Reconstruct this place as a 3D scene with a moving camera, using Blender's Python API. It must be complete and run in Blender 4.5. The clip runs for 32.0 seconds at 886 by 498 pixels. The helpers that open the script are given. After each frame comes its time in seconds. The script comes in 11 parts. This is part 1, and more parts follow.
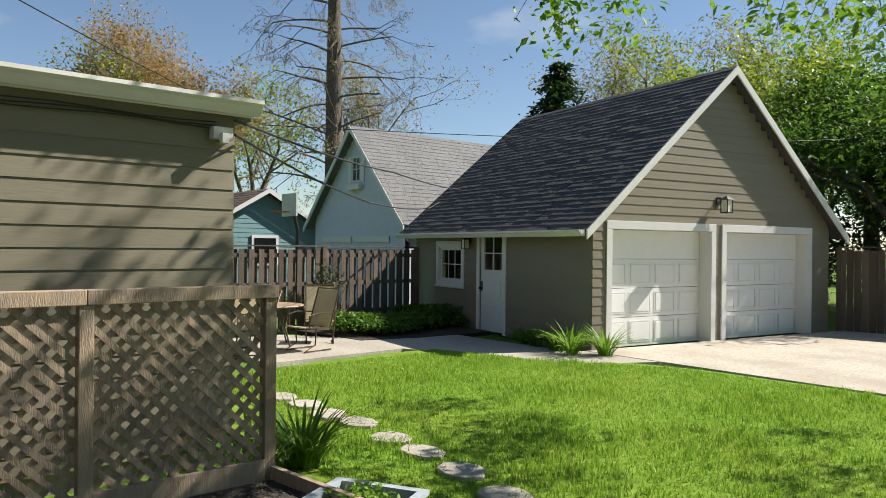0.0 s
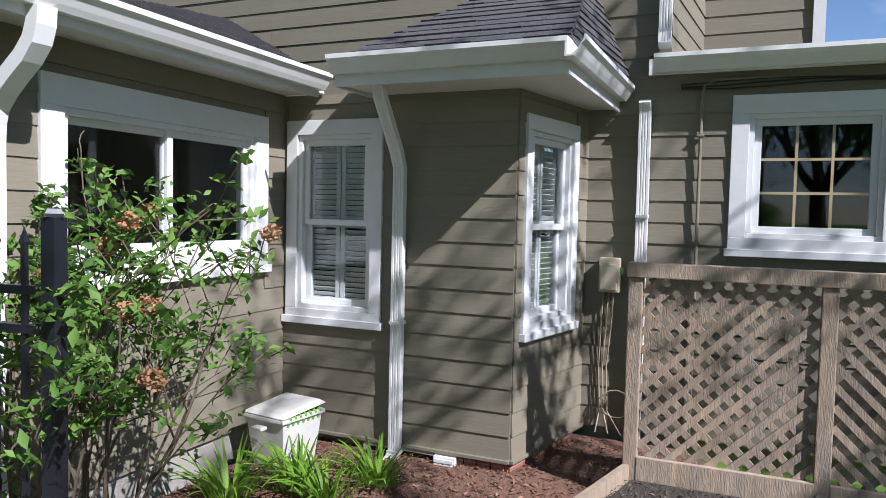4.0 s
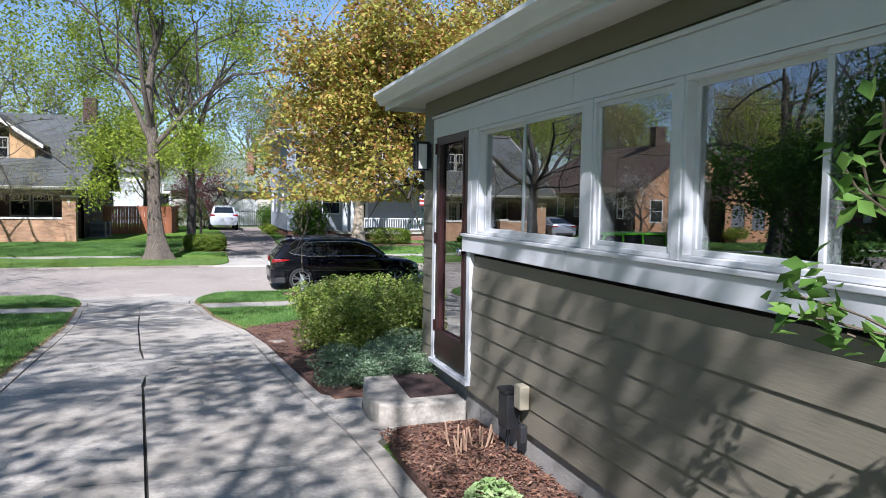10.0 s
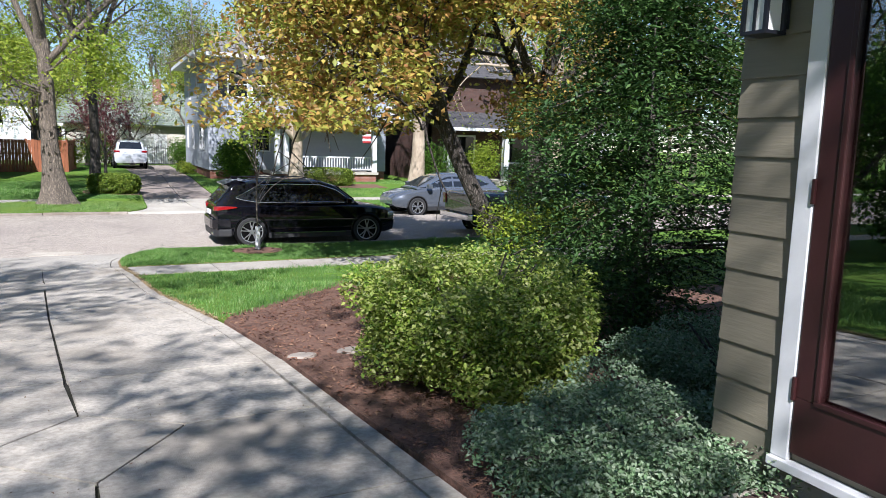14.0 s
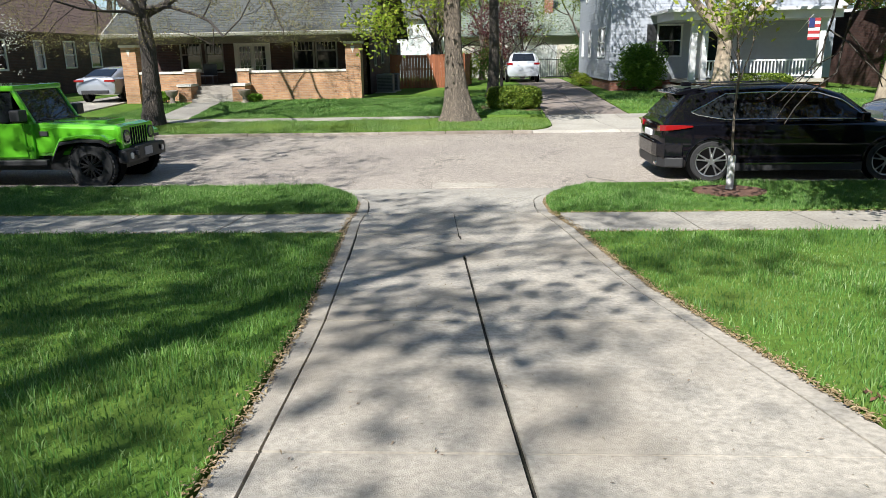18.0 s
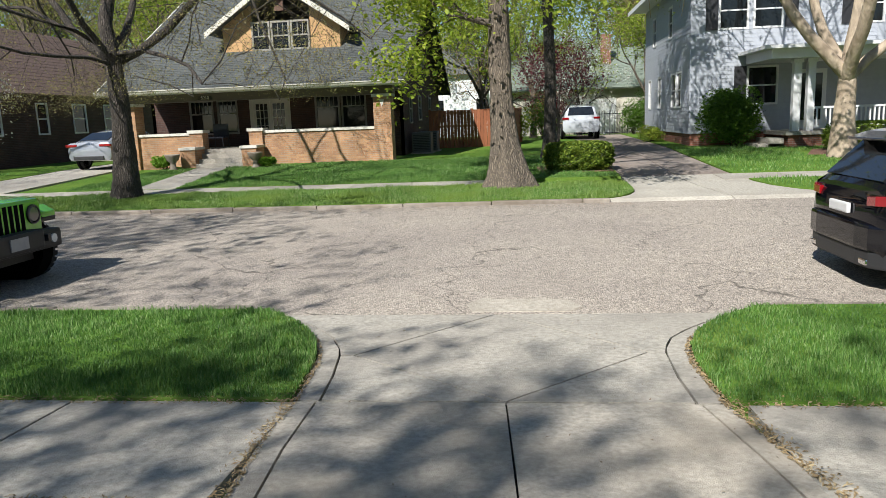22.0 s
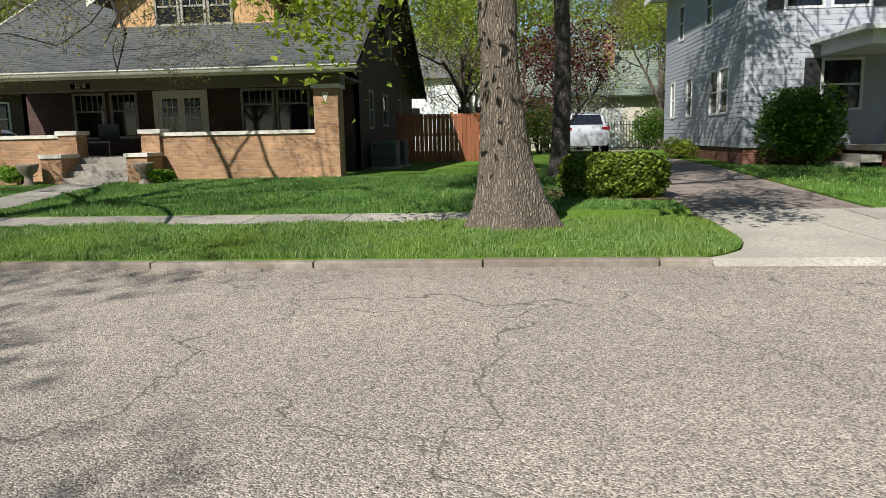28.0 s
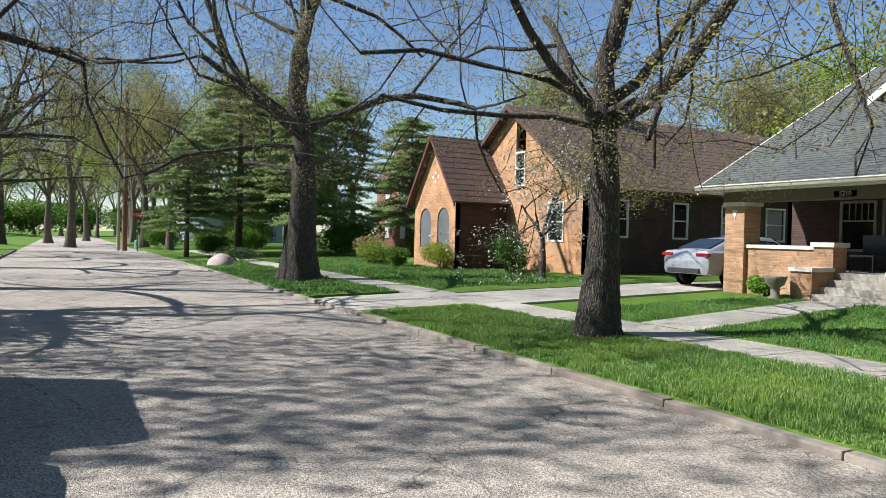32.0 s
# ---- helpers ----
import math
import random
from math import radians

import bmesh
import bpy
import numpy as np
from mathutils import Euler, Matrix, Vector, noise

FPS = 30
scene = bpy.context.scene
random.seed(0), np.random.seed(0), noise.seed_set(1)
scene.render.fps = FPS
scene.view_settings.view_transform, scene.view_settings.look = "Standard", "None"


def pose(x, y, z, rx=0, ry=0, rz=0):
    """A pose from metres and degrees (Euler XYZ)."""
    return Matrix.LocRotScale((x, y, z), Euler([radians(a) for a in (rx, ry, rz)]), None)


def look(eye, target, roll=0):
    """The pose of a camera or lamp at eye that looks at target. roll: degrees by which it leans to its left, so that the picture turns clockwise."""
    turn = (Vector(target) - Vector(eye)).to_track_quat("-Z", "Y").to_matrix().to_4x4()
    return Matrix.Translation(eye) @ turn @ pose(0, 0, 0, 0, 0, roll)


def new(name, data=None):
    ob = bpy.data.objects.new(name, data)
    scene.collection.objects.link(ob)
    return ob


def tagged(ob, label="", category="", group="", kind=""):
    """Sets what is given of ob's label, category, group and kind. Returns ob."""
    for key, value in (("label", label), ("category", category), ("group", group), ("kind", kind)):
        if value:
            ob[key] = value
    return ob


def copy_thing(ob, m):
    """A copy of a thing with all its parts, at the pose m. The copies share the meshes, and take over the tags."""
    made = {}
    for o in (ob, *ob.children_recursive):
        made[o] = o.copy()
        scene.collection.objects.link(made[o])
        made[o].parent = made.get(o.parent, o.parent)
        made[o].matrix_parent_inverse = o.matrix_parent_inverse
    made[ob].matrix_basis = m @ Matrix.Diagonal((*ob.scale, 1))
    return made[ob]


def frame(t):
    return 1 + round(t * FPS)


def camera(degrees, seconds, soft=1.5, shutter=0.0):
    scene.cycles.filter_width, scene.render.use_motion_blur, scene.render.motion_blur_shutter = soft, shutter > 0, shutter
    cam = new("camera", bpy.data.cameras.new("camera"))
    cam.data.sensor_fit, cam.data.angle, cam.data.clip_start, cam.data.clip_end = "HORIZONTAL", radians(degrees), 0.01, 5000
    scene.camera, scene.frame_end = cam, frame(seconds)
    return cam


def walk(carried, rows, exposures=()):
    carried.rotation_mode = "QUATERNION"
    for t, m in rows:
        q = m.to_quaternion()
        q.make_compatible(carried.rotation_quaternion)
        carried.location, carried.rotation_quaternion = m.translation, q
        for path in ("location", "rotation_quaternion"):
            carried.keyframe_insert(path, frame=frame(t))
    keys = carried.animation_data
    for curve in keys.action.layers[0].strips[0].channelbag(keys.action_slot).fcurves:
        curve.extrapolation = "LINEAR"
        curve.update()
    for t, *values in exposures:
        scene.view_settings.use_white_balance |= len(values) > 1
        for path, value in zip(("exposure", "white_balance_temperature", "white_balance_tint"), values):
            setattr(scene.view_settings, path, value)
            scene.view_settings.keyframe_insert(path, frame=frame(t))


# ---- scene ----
cam = camera(63.1, 32.0, soft=0.75)
PATH = [
    (0, (0.918, 1.443, 1.585), (2.444, 0.15, 1.581), 0.6),
    (0.5, (0.932, 1.481, 1.576), (2.602, 0.382, 1.576), 0.5),
    (1, (0.93, 1.529, 1.583), (2.727, 0.651, 1.581), 0.6),
    (1.5, (0.935, 1.558, 1.58), (2.841, 0.949, 1.575), 0.6),
    (2, (0.945, 1.572, 1.571), (2.92, 1.251, 1.557), 0.6),
    (2.5, (0.932, 1.581, 1.579), (2.931, 1.554, 1.542), 0.9),
    (3, (0.941, 1.623, 1.586), (2.923, 1.882, 1.521), 1.2),
    (3.5, (0.957, 1.654, 1.586), (2.879, 2.201, 1.5), 1.3),
    (4, (0.978, 1.739, 1.591), (2.808, 2.54, 1.491), 1.3),
    (4.5, (1.009, 1.833, 1.582), (2.719, 2.864, 1.481), 1.1),
    (6.5, (1.183, 2.305, 1.585), (2.262, 3.985, 1.467), 0.9),
    (7, (1.218, 2.531, 1.572), (2.166, 4.288, 1.449), 0.7),
    (7.5, (1.224, 2.788, 1.568), (2.073, 4.595, 1.447), 0.8),
    (8, (1.269, 3.041, 1.55), (2.055, 4.876, 1.429), 0.8),
    (8.5, (1.279, 3.259, 1.56), (2.017, 5.114, 1.44), 0.9),
    (9, (1.215, 3.578, 1.543), (1.911, 5.45, 1.43), 1.0),
    (9.5, (1.17, 3.883, 1.529), (1.831, 5.767, 1.412), 0.9),
    (10, (1.176, 4.298, 1.521), (1.812, 6.189, 1.392), 0.9),
    (10.5, (1.095, 4.749, 1.489), (1.733, 6.638, 1.336), 0.8),
    (11, (1.038, 5.218, 1.454), (1.712, 7.092, 1.275), 0.8),
    (11.5, (0.952, 5.725, 1.445), (1.685, 7.575, 1.241), 1.1),
    (12, (0.897, 6.325, 1.428), (1.694, 8.146, 1.209), 1.3),
    (12.5, (0.878, 6.909, 1.413), (1.721, 8.708, 1.183), 1.3),
    (13, (0.777, 7.46, 1.389), (1.654, 9.241, 1.148), 1.1),
    (13.5, (0.726, 8.047, 1.363), (1.616, 9.819, 1.102), 1.2),
    (14, (0.665, 8.63, 1.343), (1.529, 10.411, 1.056), 1.6),
    (14.5, (0.63, 9.226, 1.29), (1.402, 11.041, 0.959), 2.0),
    (15, (0.606, 9.763, 1.292), (1.18, 11.642, 0.916), 1.9),
    (15.5, (0.532, 10.314, 1.306), (0.892, 12.238, 0.897), 1.5),
    (17.5, (0.11, 13.02, 0.975), (0.054, 14.958, 0.484), -0.7),
    (18, (0.084, 13.696, 0.957), (-0.013, 15.625, 0.438), -1.0),
    (18.5, (0.064, 14.439, 0.909), (-0.07, 16.361, 0.371), -1.1),
    (19, (0.044, 15.105, 0.852), (-0.112, 17.024, 0.312), -1.0),
    (19.5, (0.03, 15.798, 0.853), (-0.134, 17.721, 0.329), -0.9),
    (20, (0.028, 16.431, 0.827), (-0.114, 18.372, 0.365), -0.8),
    (20.5, (0.036, 17.098, 0.81), (-0.119, 19.06, 0.456), -1.0),
    (21, (0.035, 17.728, 0.756), (-0.165, 19.689, 0.419), -0.8),
    (21.5, (0.006, 18.406, 0.679), (-0.216, 20.365, 0.341), -1.3),
    (22, (-0.097, 19.013, 0.62), (-0.328, 20.968, 0.266), -2.2),
    (22.5, (-0.174, 19.629, 0.552), (-0.417, 21.576, 0.166), -2.9),
    (23, (-0.233, 20.217, 0.498), (-0.483, 22.155, 0.075), -3.3),
    (23.5, (-0.275, 20.796, 0.45), (-0.524, 22.729, 0.002), -2.9),
    (24, (-0.369, 21.364, 0.366), (-0.606, 23.3, -0.08), -2.2),
    (24.5, (-0.378, 22.014, 0.291), (-0.597, 23.959, -0.12), -1.5),
    (25, (-0.403, 22.637, 0.268), (-0.595, 24.594, -0.093), -0.9),
    (25.5, (-0.391, 23.234, 0.253), (-0.558, 25.202, -0.061), -0.7),
    (27.5, (-0.546, 25.685, 0.228), (-0.7, 27.656, -0.069), -1.3),
    (28, (-0.546, 26.195, 0.24), (-0.722, 28.163, -0.07), -1.2),
    (28.5, (-0.55, 26.704, 0.258), (-0.822, 28.658, -0.069), -0.8),
    (29, (-0.548, 27.262, 0.282), (-1.07, 29.164, -0.052), -0.4),
    (29.5, (-0.679, 27.703, 0.319), (-1.587, 29.457, 0.002), 0.2),
    (30, (-0.807, 28.151, 0.344), (-2.16, 29.6, 0.078), 0.5),
    (30.5, (-1.009, 28.406, 0.392), (-2.659, 29.519, 0.192), 1.0),
    (31, (-1.159, 28.562, 0.42), (-2.96, 29.422, 0.288), 1.1),
    (31.5, (-1.207, 28.588, 0.433), (-3.051, 29.358, 0.36), 1.3),
    (32, (-1.106, 28.539, 0.459), (-2.876, 29.469, 0.427), 1.4),
]
walk(cam, [(t, look(eye, target, roll)) for t, eye, target, roll in PATH],
     exposures=((0, 0.94, 6750, 10), (2, 0.90, 6400, 12), (4, 0.86, 5650, 18), (8, 0.96, 5550, 18), (13, 1.08, 5700, 16), (16, 1.06, 5950, 14), (19, 0.84, 6150, 9), (24, 0.64, 6250, 10), (28, 0.52, 6350, 10), (30, 0.68, 6250, 10), (32, 0.98, 6050, 10)))

# ---- world, sun, exposure ----
SUN_AZ = math.atan2(-0.42, -0.907)      # direction towards the sun, in the plan
SUN_EL = radians(42)
world = bpy.data.worlds.new("sky")
scene.world = world
world.use_nodes = True
wn = world.node_tree.nodes
wl = world.node_tree.links
sky = wn.new("ShaderNodeTexSky")
sky.sky_type, sky.sun_disc = "NISHITA", False
sky.sun_elevation = SUN_EL
sky.sun_rotation = SUN_AZ
sky.air_density, sky.dust_density, sky.ozone_density = 1.0, 0.12, 3.0
# thin high cloud streaks
tc = wn.new("ShaderNodeTexCoord")
mp = wn.new("ShaderNodeMapping")
mp.inputs["Scale"].default_value = (1.2, 4.0, 9.0)
mp.inputs["Rotation"].default_value = (0.15, 0.1, 0.6)
cn = wn.new("ShaderNodeTexNoise")
cn.inputs["Scale"].default_value, cn.inputs["Detail"].default_value = 1.3, 6
cr = wn.new("ShaderNodeValToRGB")
cr.color_ramp.elements[0].position, cr.color_ramp.elements[1].position = 0.66, 0.86
cr.color_ramp.elements[1].color = (0.55, 0.55, 0.55, 1)
mixc = wn.new("ShaderNodeMix")
mixc.data_type = "RGBA"
wl.new(tc.outputs["Generated"], mp.inputs["Vector"])
wl.new(mp.outputs["Vector"], cn.inputs["Vector"])
wl.new(cn.outputs["Fac"], cr.inputs["Fac"])
wl.new(cr.outputs["Color"], mixc.inputs["Factor"])
wl.new(sky.outputs["Color"], mixc.inputs["A"])
mixc.inputs["B"].default_value = (6.5, 6.8, 7.2, 1)
bg = wn["Background"]
bg.inputs["Strength"].default_value = 0.066
wl.new(mixc.outputs["Result"], bg.inputs["Color"])

sun = new("sun", bpy.data.lights.new("sun", "SUN"))
sun.data.energy, sun.data.angle = 5.0, radians(0.53)
sun.data.color = (1.0, 0.955, 0.885)
sun.matrix_world = look((0, 0, 40), (0.42 * 10, 0.907 * 10, 40 - 10 * math.tan(SUN_EL)))


# ---- materials ----
def mat(name, col, rough=0.6, metal=0.0, var=0.12, scale=6.0, bump=0.15, bscale=40.0, stain=None, stain_amt=0.0,
        stain_scale=0.8, coord="Object", stretch=(1, 1, 1), rand=0.0, spec=0.5, trans=0.0, coat=0.0, bdist=0.02):
    """A surface with colour variation at two scales, optional stains, fine relief, and a shade of its own per object."""
    m = bpy.data.materials.new(name)
    m.use_nodes = True
    n, l = m.node_tree.nodes, m.node_tree.links
    b = n["Principled BSDF"]
    b.inputs["Roughness"].default_value, b.inputs["Metallic"].default_value = rough, metal
    b.inputs["Specular IOR Level"].default_value = spec
    b.inputs["Coat Weight"].default_value = coat
    b.inputs["Coat Roughness"].default_value = 0.05
    t = n.new("ShaderNodeTexCoord")
    mpn = n.new("ShaderNodeMapping")
    mpn.inputs["Scale"].default_value = stretch
    if coord == "World":
        g = n.new("ShaderNodeNewGeometry")
        l.new(g.outputs["Position"], mpn.inputs["Vector"])
    else:
        l.new(t.outputs[coord], mpn.inputs["Vector"])
    n1 = n.new("ShaderNodeTexNoise")
    n1.inputs["Scale"].default_value, n1.inputs["Detail"].default_value = scale, 8
    n1.inputs["Roughness"].default_value = 0.65
    l.new(mpn.outputs["Vector"], n1.inputs["Vector"])
    n2 = n.new("ShaderNodeTexNoise")
    n2.inputs["Scale"].default_value, n2.inputs["Detail"].default_value = stain_scale, 4
    l.new(mpn.outputs["Vector"], n2.inputs["Vector"])
    r1 = n.new("ShaderNodeMapRange")
    r1.inputs["From Min"].default_value, r1.inputs["From Max"].default_value = 0.3, 0.7
    r1.inputs["To Min"].default_value, r1.inputs["To Max"].default_value = 1 - var, 1 + var
    l.new(n1.outputs["Fac"], r1.inputs["Value"])
    mul = n.new("ShaderNodeMix")
    mul.data_type, mul.blend_type = "RGBA", "MULTIPLY"
    mul.inputs["Factor"].default_value = 1.0
    mul.inputs["A"].default_value = (*col, 1)
    l.new(r1.outputs["Result"], mul.inputs["B"])
    out = mul.outputs["Result"]
    if stain is not None:
        r2 = n.new("ShaderNodeMapRange")
        r2.inputs["From Min"].default_value, r2.inputs["From Max"].default_value = 0.42, 0.68
        r2.inputs["To Max"].default_value = stain_amt
        l.new(n2.outputs["Fac"], r2.inputs["Value"])
        mx = n.new("ShaderNodeMix")
        mx.data_type = "RGBA"
        l.new(r2.outputs["Result"], mx.inputs["Factor"])
        l.new(out, mx.inputs["A"])
        mx.inputs["B"].default_value = (*stain, 1)
        out = mx.outputs["Result"]
    if rand:
        oi = n.new("ShaderNodeObjectInfo")
        r3 = n.new("ShaderNodeMapRange")
        r3.inputs["To Min"].default_value, r3.inputs["To Max"].default_value = 1 - rand, 1 + rand
        l.new(oi.outputs["Random"], r3.inputs["Value"])
        m3 = n.new("ShaderNodeMix")
        m3.data_type, m3.blend_type = "RGBA", "MULTIPLY"
        m3.inputs["Factor"].default_value = 1.0
        l.new(out, m3.inputs["A"])
        l.new(r3.outputs["Result"], m3.inputs["B"])
        out = m3.outputs["Result"]
    l.new(out, b.inputs["Base Color"])
    if bump:
        n3 = n.new("ShaderNodeTexNoise")
        n3.inputs["Scale"].default_value, n3.inputs["Detail"].default_value = bscale, 6
        l.new(mpn.outputs["Vector"], n3.inputs["Vector"])
        bp = n.new("ShaderNodeBump")
        bp.inputs["Strength"].default_value, bp.inputs["Distance"].default_value = bump, bdist
        l.new(n3.outputs["Fac"], bp.inputs["Height"])
        l.new(bp.outputs["Normal"], b.inputs["Normal"])
    return m


def leaf_mat(name, cols, trans=0.45, rough=0.5, patch_to=None):
    """Leaves: a shade per leaf from a short ramp, light shining through. patch_to: a second colour in broad uneven patches."""
    m = bpy.data.materials.new(name)
    m.use_nodes = True
    n, l = m.node_tree.nodes, m.node_tree.links
    b = n["Principled BSDF"]
    b.inputs["Roughness"].default_value = rough
    b.inputs["Specular IOR Level"].default_value = 0.25
    g = n.new("ShaderNodeNewGeometry")
    ramp = n.new("ShaderNodeValToRGB")
    e = ramp.color_ramp.elements
    while len(e) < len(cols):
        e.new(0.5)
    for i, c in enumerate(cols):
        e[i].position, e[i].color = i / (len(cols) - 1), (*c, 1)
    l.new(g.outputs["Random Per Island"], ramp.inputs["Fac"])
    col = ramp.outputs["Color"]
    if patch_to is not None:
        nz = n.new("ShaderNodeTexNoise")
        nz.inputs["Scale"].default_value, nz.inputs["Detail"].default_value = 0.9, 5
        l.new(g.outputs["Position"], nz.inputs["Vector"])
        r = n.new("ShaderNodeMapRange")
        r.inputs["From Min"].default_value, r.inputs["From Max"].default_value, r.inputs["To Max"].default_value = 0.42, 0.66, 0.8
        l.new(nz.outputs["Fac"], r.inputs["Value"])
        mp_ = n.new("ShaderNodeMix")
        mp_.data_type = "RGBA"
        l.new(r.outputs["Result"], mp_.inputs["Factor"])
        l.new(col, mp_.inputs["A"])
        mp_.inputs["B"].default_value = (*patch_to, 1)
        col = mp_.outputs["Result"]
    l.new(col, b.inputs["Base Color"])
    tr = n.new("ShaderNodeBsdfTranslucent")
    l.new(col, tr.inputs["Color"])
    mx = n.new("ShaderNodeMixShader")
    mx.inputs["Fac"].default_value = trans
    l.new(b.outputs["BSDF"], mx.inputs[1])
    l.new(tr.outputs["BSDF"], mx.inputs[2])
    l.new(mx.outputs["Shader"], n["Material Output"].inputs["Surface"])
    return m


def glass_mat(name, tint=(0.9, 0.95, 0.95), refl=0.08):
    """A window pane: a clear sheet that mirrors at a glance and lets the dark room behind show."""
    m = bpy.data.materials.new(name)
    m.use_nodes = True
    n, l = m.node_tree.nodes, m.node_tree.links
    gl = n.new("ShaderNodeBsdfGlossy")
    gl.inputs["Roughness"].default_value = 0.004
    tr = n.new("ShaderNodeBsdfTransparent")
    tr.inputs["Color"].default_value = (*tint, 1)
    lw = n.new("ShaderNodeLayerWeight")
    lw.inputs["Blend"].default_value = 0.5
    pw = n.new("ShaderNodeMath")
    pw.operation = "POWER"
    pw.inputs[1].default_value = 4.0
    l.new(lw.outputs["Facing"], pw.inputs[0])
    fr = n.new("ShaderNodeMath")
    fr.operation = "MULTIPLY_ADD"
    fr.inputs[1].default_value, fr.inputs[2].default_value = 0.8, refl
    l.new(pw.outputs[0], fr.inputs[0])
    mx = n.new("ShaderNodeMixShader")
    l.new(fr.outputs[0], mx.inputs["Fac"])
    l.new(tr.outputs["BSDF"], mx.inputs[1])
    l.new(gl.outputs["BSDF"], mx.inputs[2])
    l.new(mx.outputs["Shader"], n["Material Output"].inputs["Surface"])
    return m


def brick_mat(name, c1, c2, mortar, bw=0.21, bh=0.07, rough=0.85, axis="x"):
    """Coursed brick laid in running bond, on upright walls."""
    m = bpy.data.materials.new(name)
    m.use_nodes = True
    n, l = m.node_tree.nodes, m.node_tree.links
    b = n["Principled BSDF"]
    b.inputs["Roughness"].default_value = rough
    g = n.new("ShaderNodeNewGeometry")
    sx = n.new("ShaderNodeSeparateXYZ")
    l.new(g.outputs["Position"], sx.inputs[0])
    ad = n.new("ShaderNodeMath")
    l.new(sx.outputs["X"], ad.inputs[0])
    l.new(sx.outputs["Y"], ad.inputs[1])
    cx = n.new("ShaderNodeCombineXYZ")
    l.new(ad.outputs[0], cx.inputs["X"])
    l.new(sx.outputs["Z"], cx.inputs["Y"])
    br = n.new("ShaderNodeTexBrick")
    br.inputs["Scale"].default_value = 1.0
    br.inputs["Brick Width"].default_value, br.inputs["Row Height"].default_value = bw, bh
    br.inputs["Mortar Size"].default_value, br.inputs["Mortar Smooth"].default_value = 0.006, 0.3
    br.inputs["Color1"].default_value, br.inputs["Color2"].default_value = (*c1, 1), (*c2, 1)
    br.inputs["Mortar"].default_value = (*mortar, 1)
    l.new(cx.outputs[0], br.inputs["Vector"])
    nz = n.new("ShaderNodeTexNoise")
    nz.inputs["Scale"].default_value, nz.inputs["Detail"].default_value = 1.7, 7
    l.new(g.outputs["Position"], nz.inputs["Vector"])
    r1 = n.new("ShaderNodeMapRange")
    r1.inputs["From Min"].default_value, r1.inputs["From Max"].default_value = 0.3, 0.7
    r1.inputs["To Min"].default_value, r1.inputs["To Max"].default_value = 0.75, 1.2
    l.new(nz.outputs["Fac"], r1.inputs["Value"])
    mul = n.new("ShaderNodeMix")
    mul.data_type, mul.blend_type = "RGBA", "MULTIPLY"
    mul.inputs["Factor"].default_value = 1.0
    l.new(br.outputs["Color"], mul.inputs["A"])
    l.new(r1.outputs["Result"], mul.inputs["B"])
    l.new(mul.outputs["Result"], b.inputs["Base Color"])
    bp = n.new("ShaderNodeBump")
    bp.inputs["Strength"].default_value, bp.inputs["Distance"].default_value = 0.6, 0.008
    bp.invert = True
    l.new(br.outputs["Fac"], bp.inputs["Height"])
    l.new(bp.outputs["Normal"], b.inputs["Normal"])
    return m


def grass_ground_mat(name):
    m = mat(name, (0.09, 0.17, 0.024), rough=0.9, var=0.35, scale=14, bump=0.5, bscale=120, stain=(0.15, 0.205, 0.04),
            stain_amt=0.55, stain_scale=0.55, coord="World", spec=0.1)
    return m


SIDING = mat("siding_paint", (0.185, 0.165, 0.118), rough=0.55, var=0.06, scale=3, bump=0.10, bscale=9, stretch=(1, 1, 9), stain=(0.17, 0.145, 0.10), stain_amt=0.35, coord="World", rand=0.05)
WHITE = mat("white_paint", (0.63, 0.63, 0.625), rough=0.45, var=0.04, scale=5, bump=0.05, stain=(0.6, 0.58, 0.53), stain_amt=0.25, coord="World")
GUTTER = mat("gutter_paint", (0.68, 0.675, 0.65), rough=0.38, var=0.05, scale=4, bump=0.02, stain=(0.52, 0.5, 0.45), stain_amt=0.35, coord="World")
SOFFIT = mat("soffit_paint", (0.62, 0.60, 0.54), rough=0.6, var=0.05, bump=0.04, coord="World")
SHINGLE = mat("dark_shingle", (0.060, 0.058, 0.062), rough=0.9, var=0.35, scale=22, bump=0.6, bscale=150, stain=(0.10, 0.09, 0.085), stain_amt=0.4, coord="World", rand=0.2)
SHINGLE_GREY = mat("grey_shingle", (0.17, 0.17, 0.17), rough=0.9, var=0.3, scale=16, bump=0.6, bscale=100, stain=(0.11, 0.115, 0.11), stain_amt=0.5, coord="World")
SHINGLE_GREEN = mat("green_grey_shingle", (0.09, 0.096, 0.09), rough=0.9, var=0.3, scale=12, bump=0.6, bscale=70, stain=(0.055, 0.06, 0.055), stain_amt=0.6, coord="World")
SHINGLE_BROWN = mat("brown_shingle", (0.12, 0.078, 0.06), rough=0.9, var=0.3, scale=12, bump=0.6, bscale=70, coord="World")
CONCRETE = mat("concrete", (0.42, 0.378, 0.312), rough=0.85, var=0.32, scale=24, bump=0.28, bscale=160, stain=(0.28, 0.24, 0.185), stain_amt=0.7, stain_scale=0.9, coord="World", rand=0.06)
KERB = mat("worn_kerb_stone", (0.27, 0.235, 0.195), rough=0.9, var=0.25, scale=9, bump=0.4, bscale=60, stain=(0.16, 0.125, 0.09), stain_amt=0.7, stain_scale=1.5, coord="World", rand=0.12)
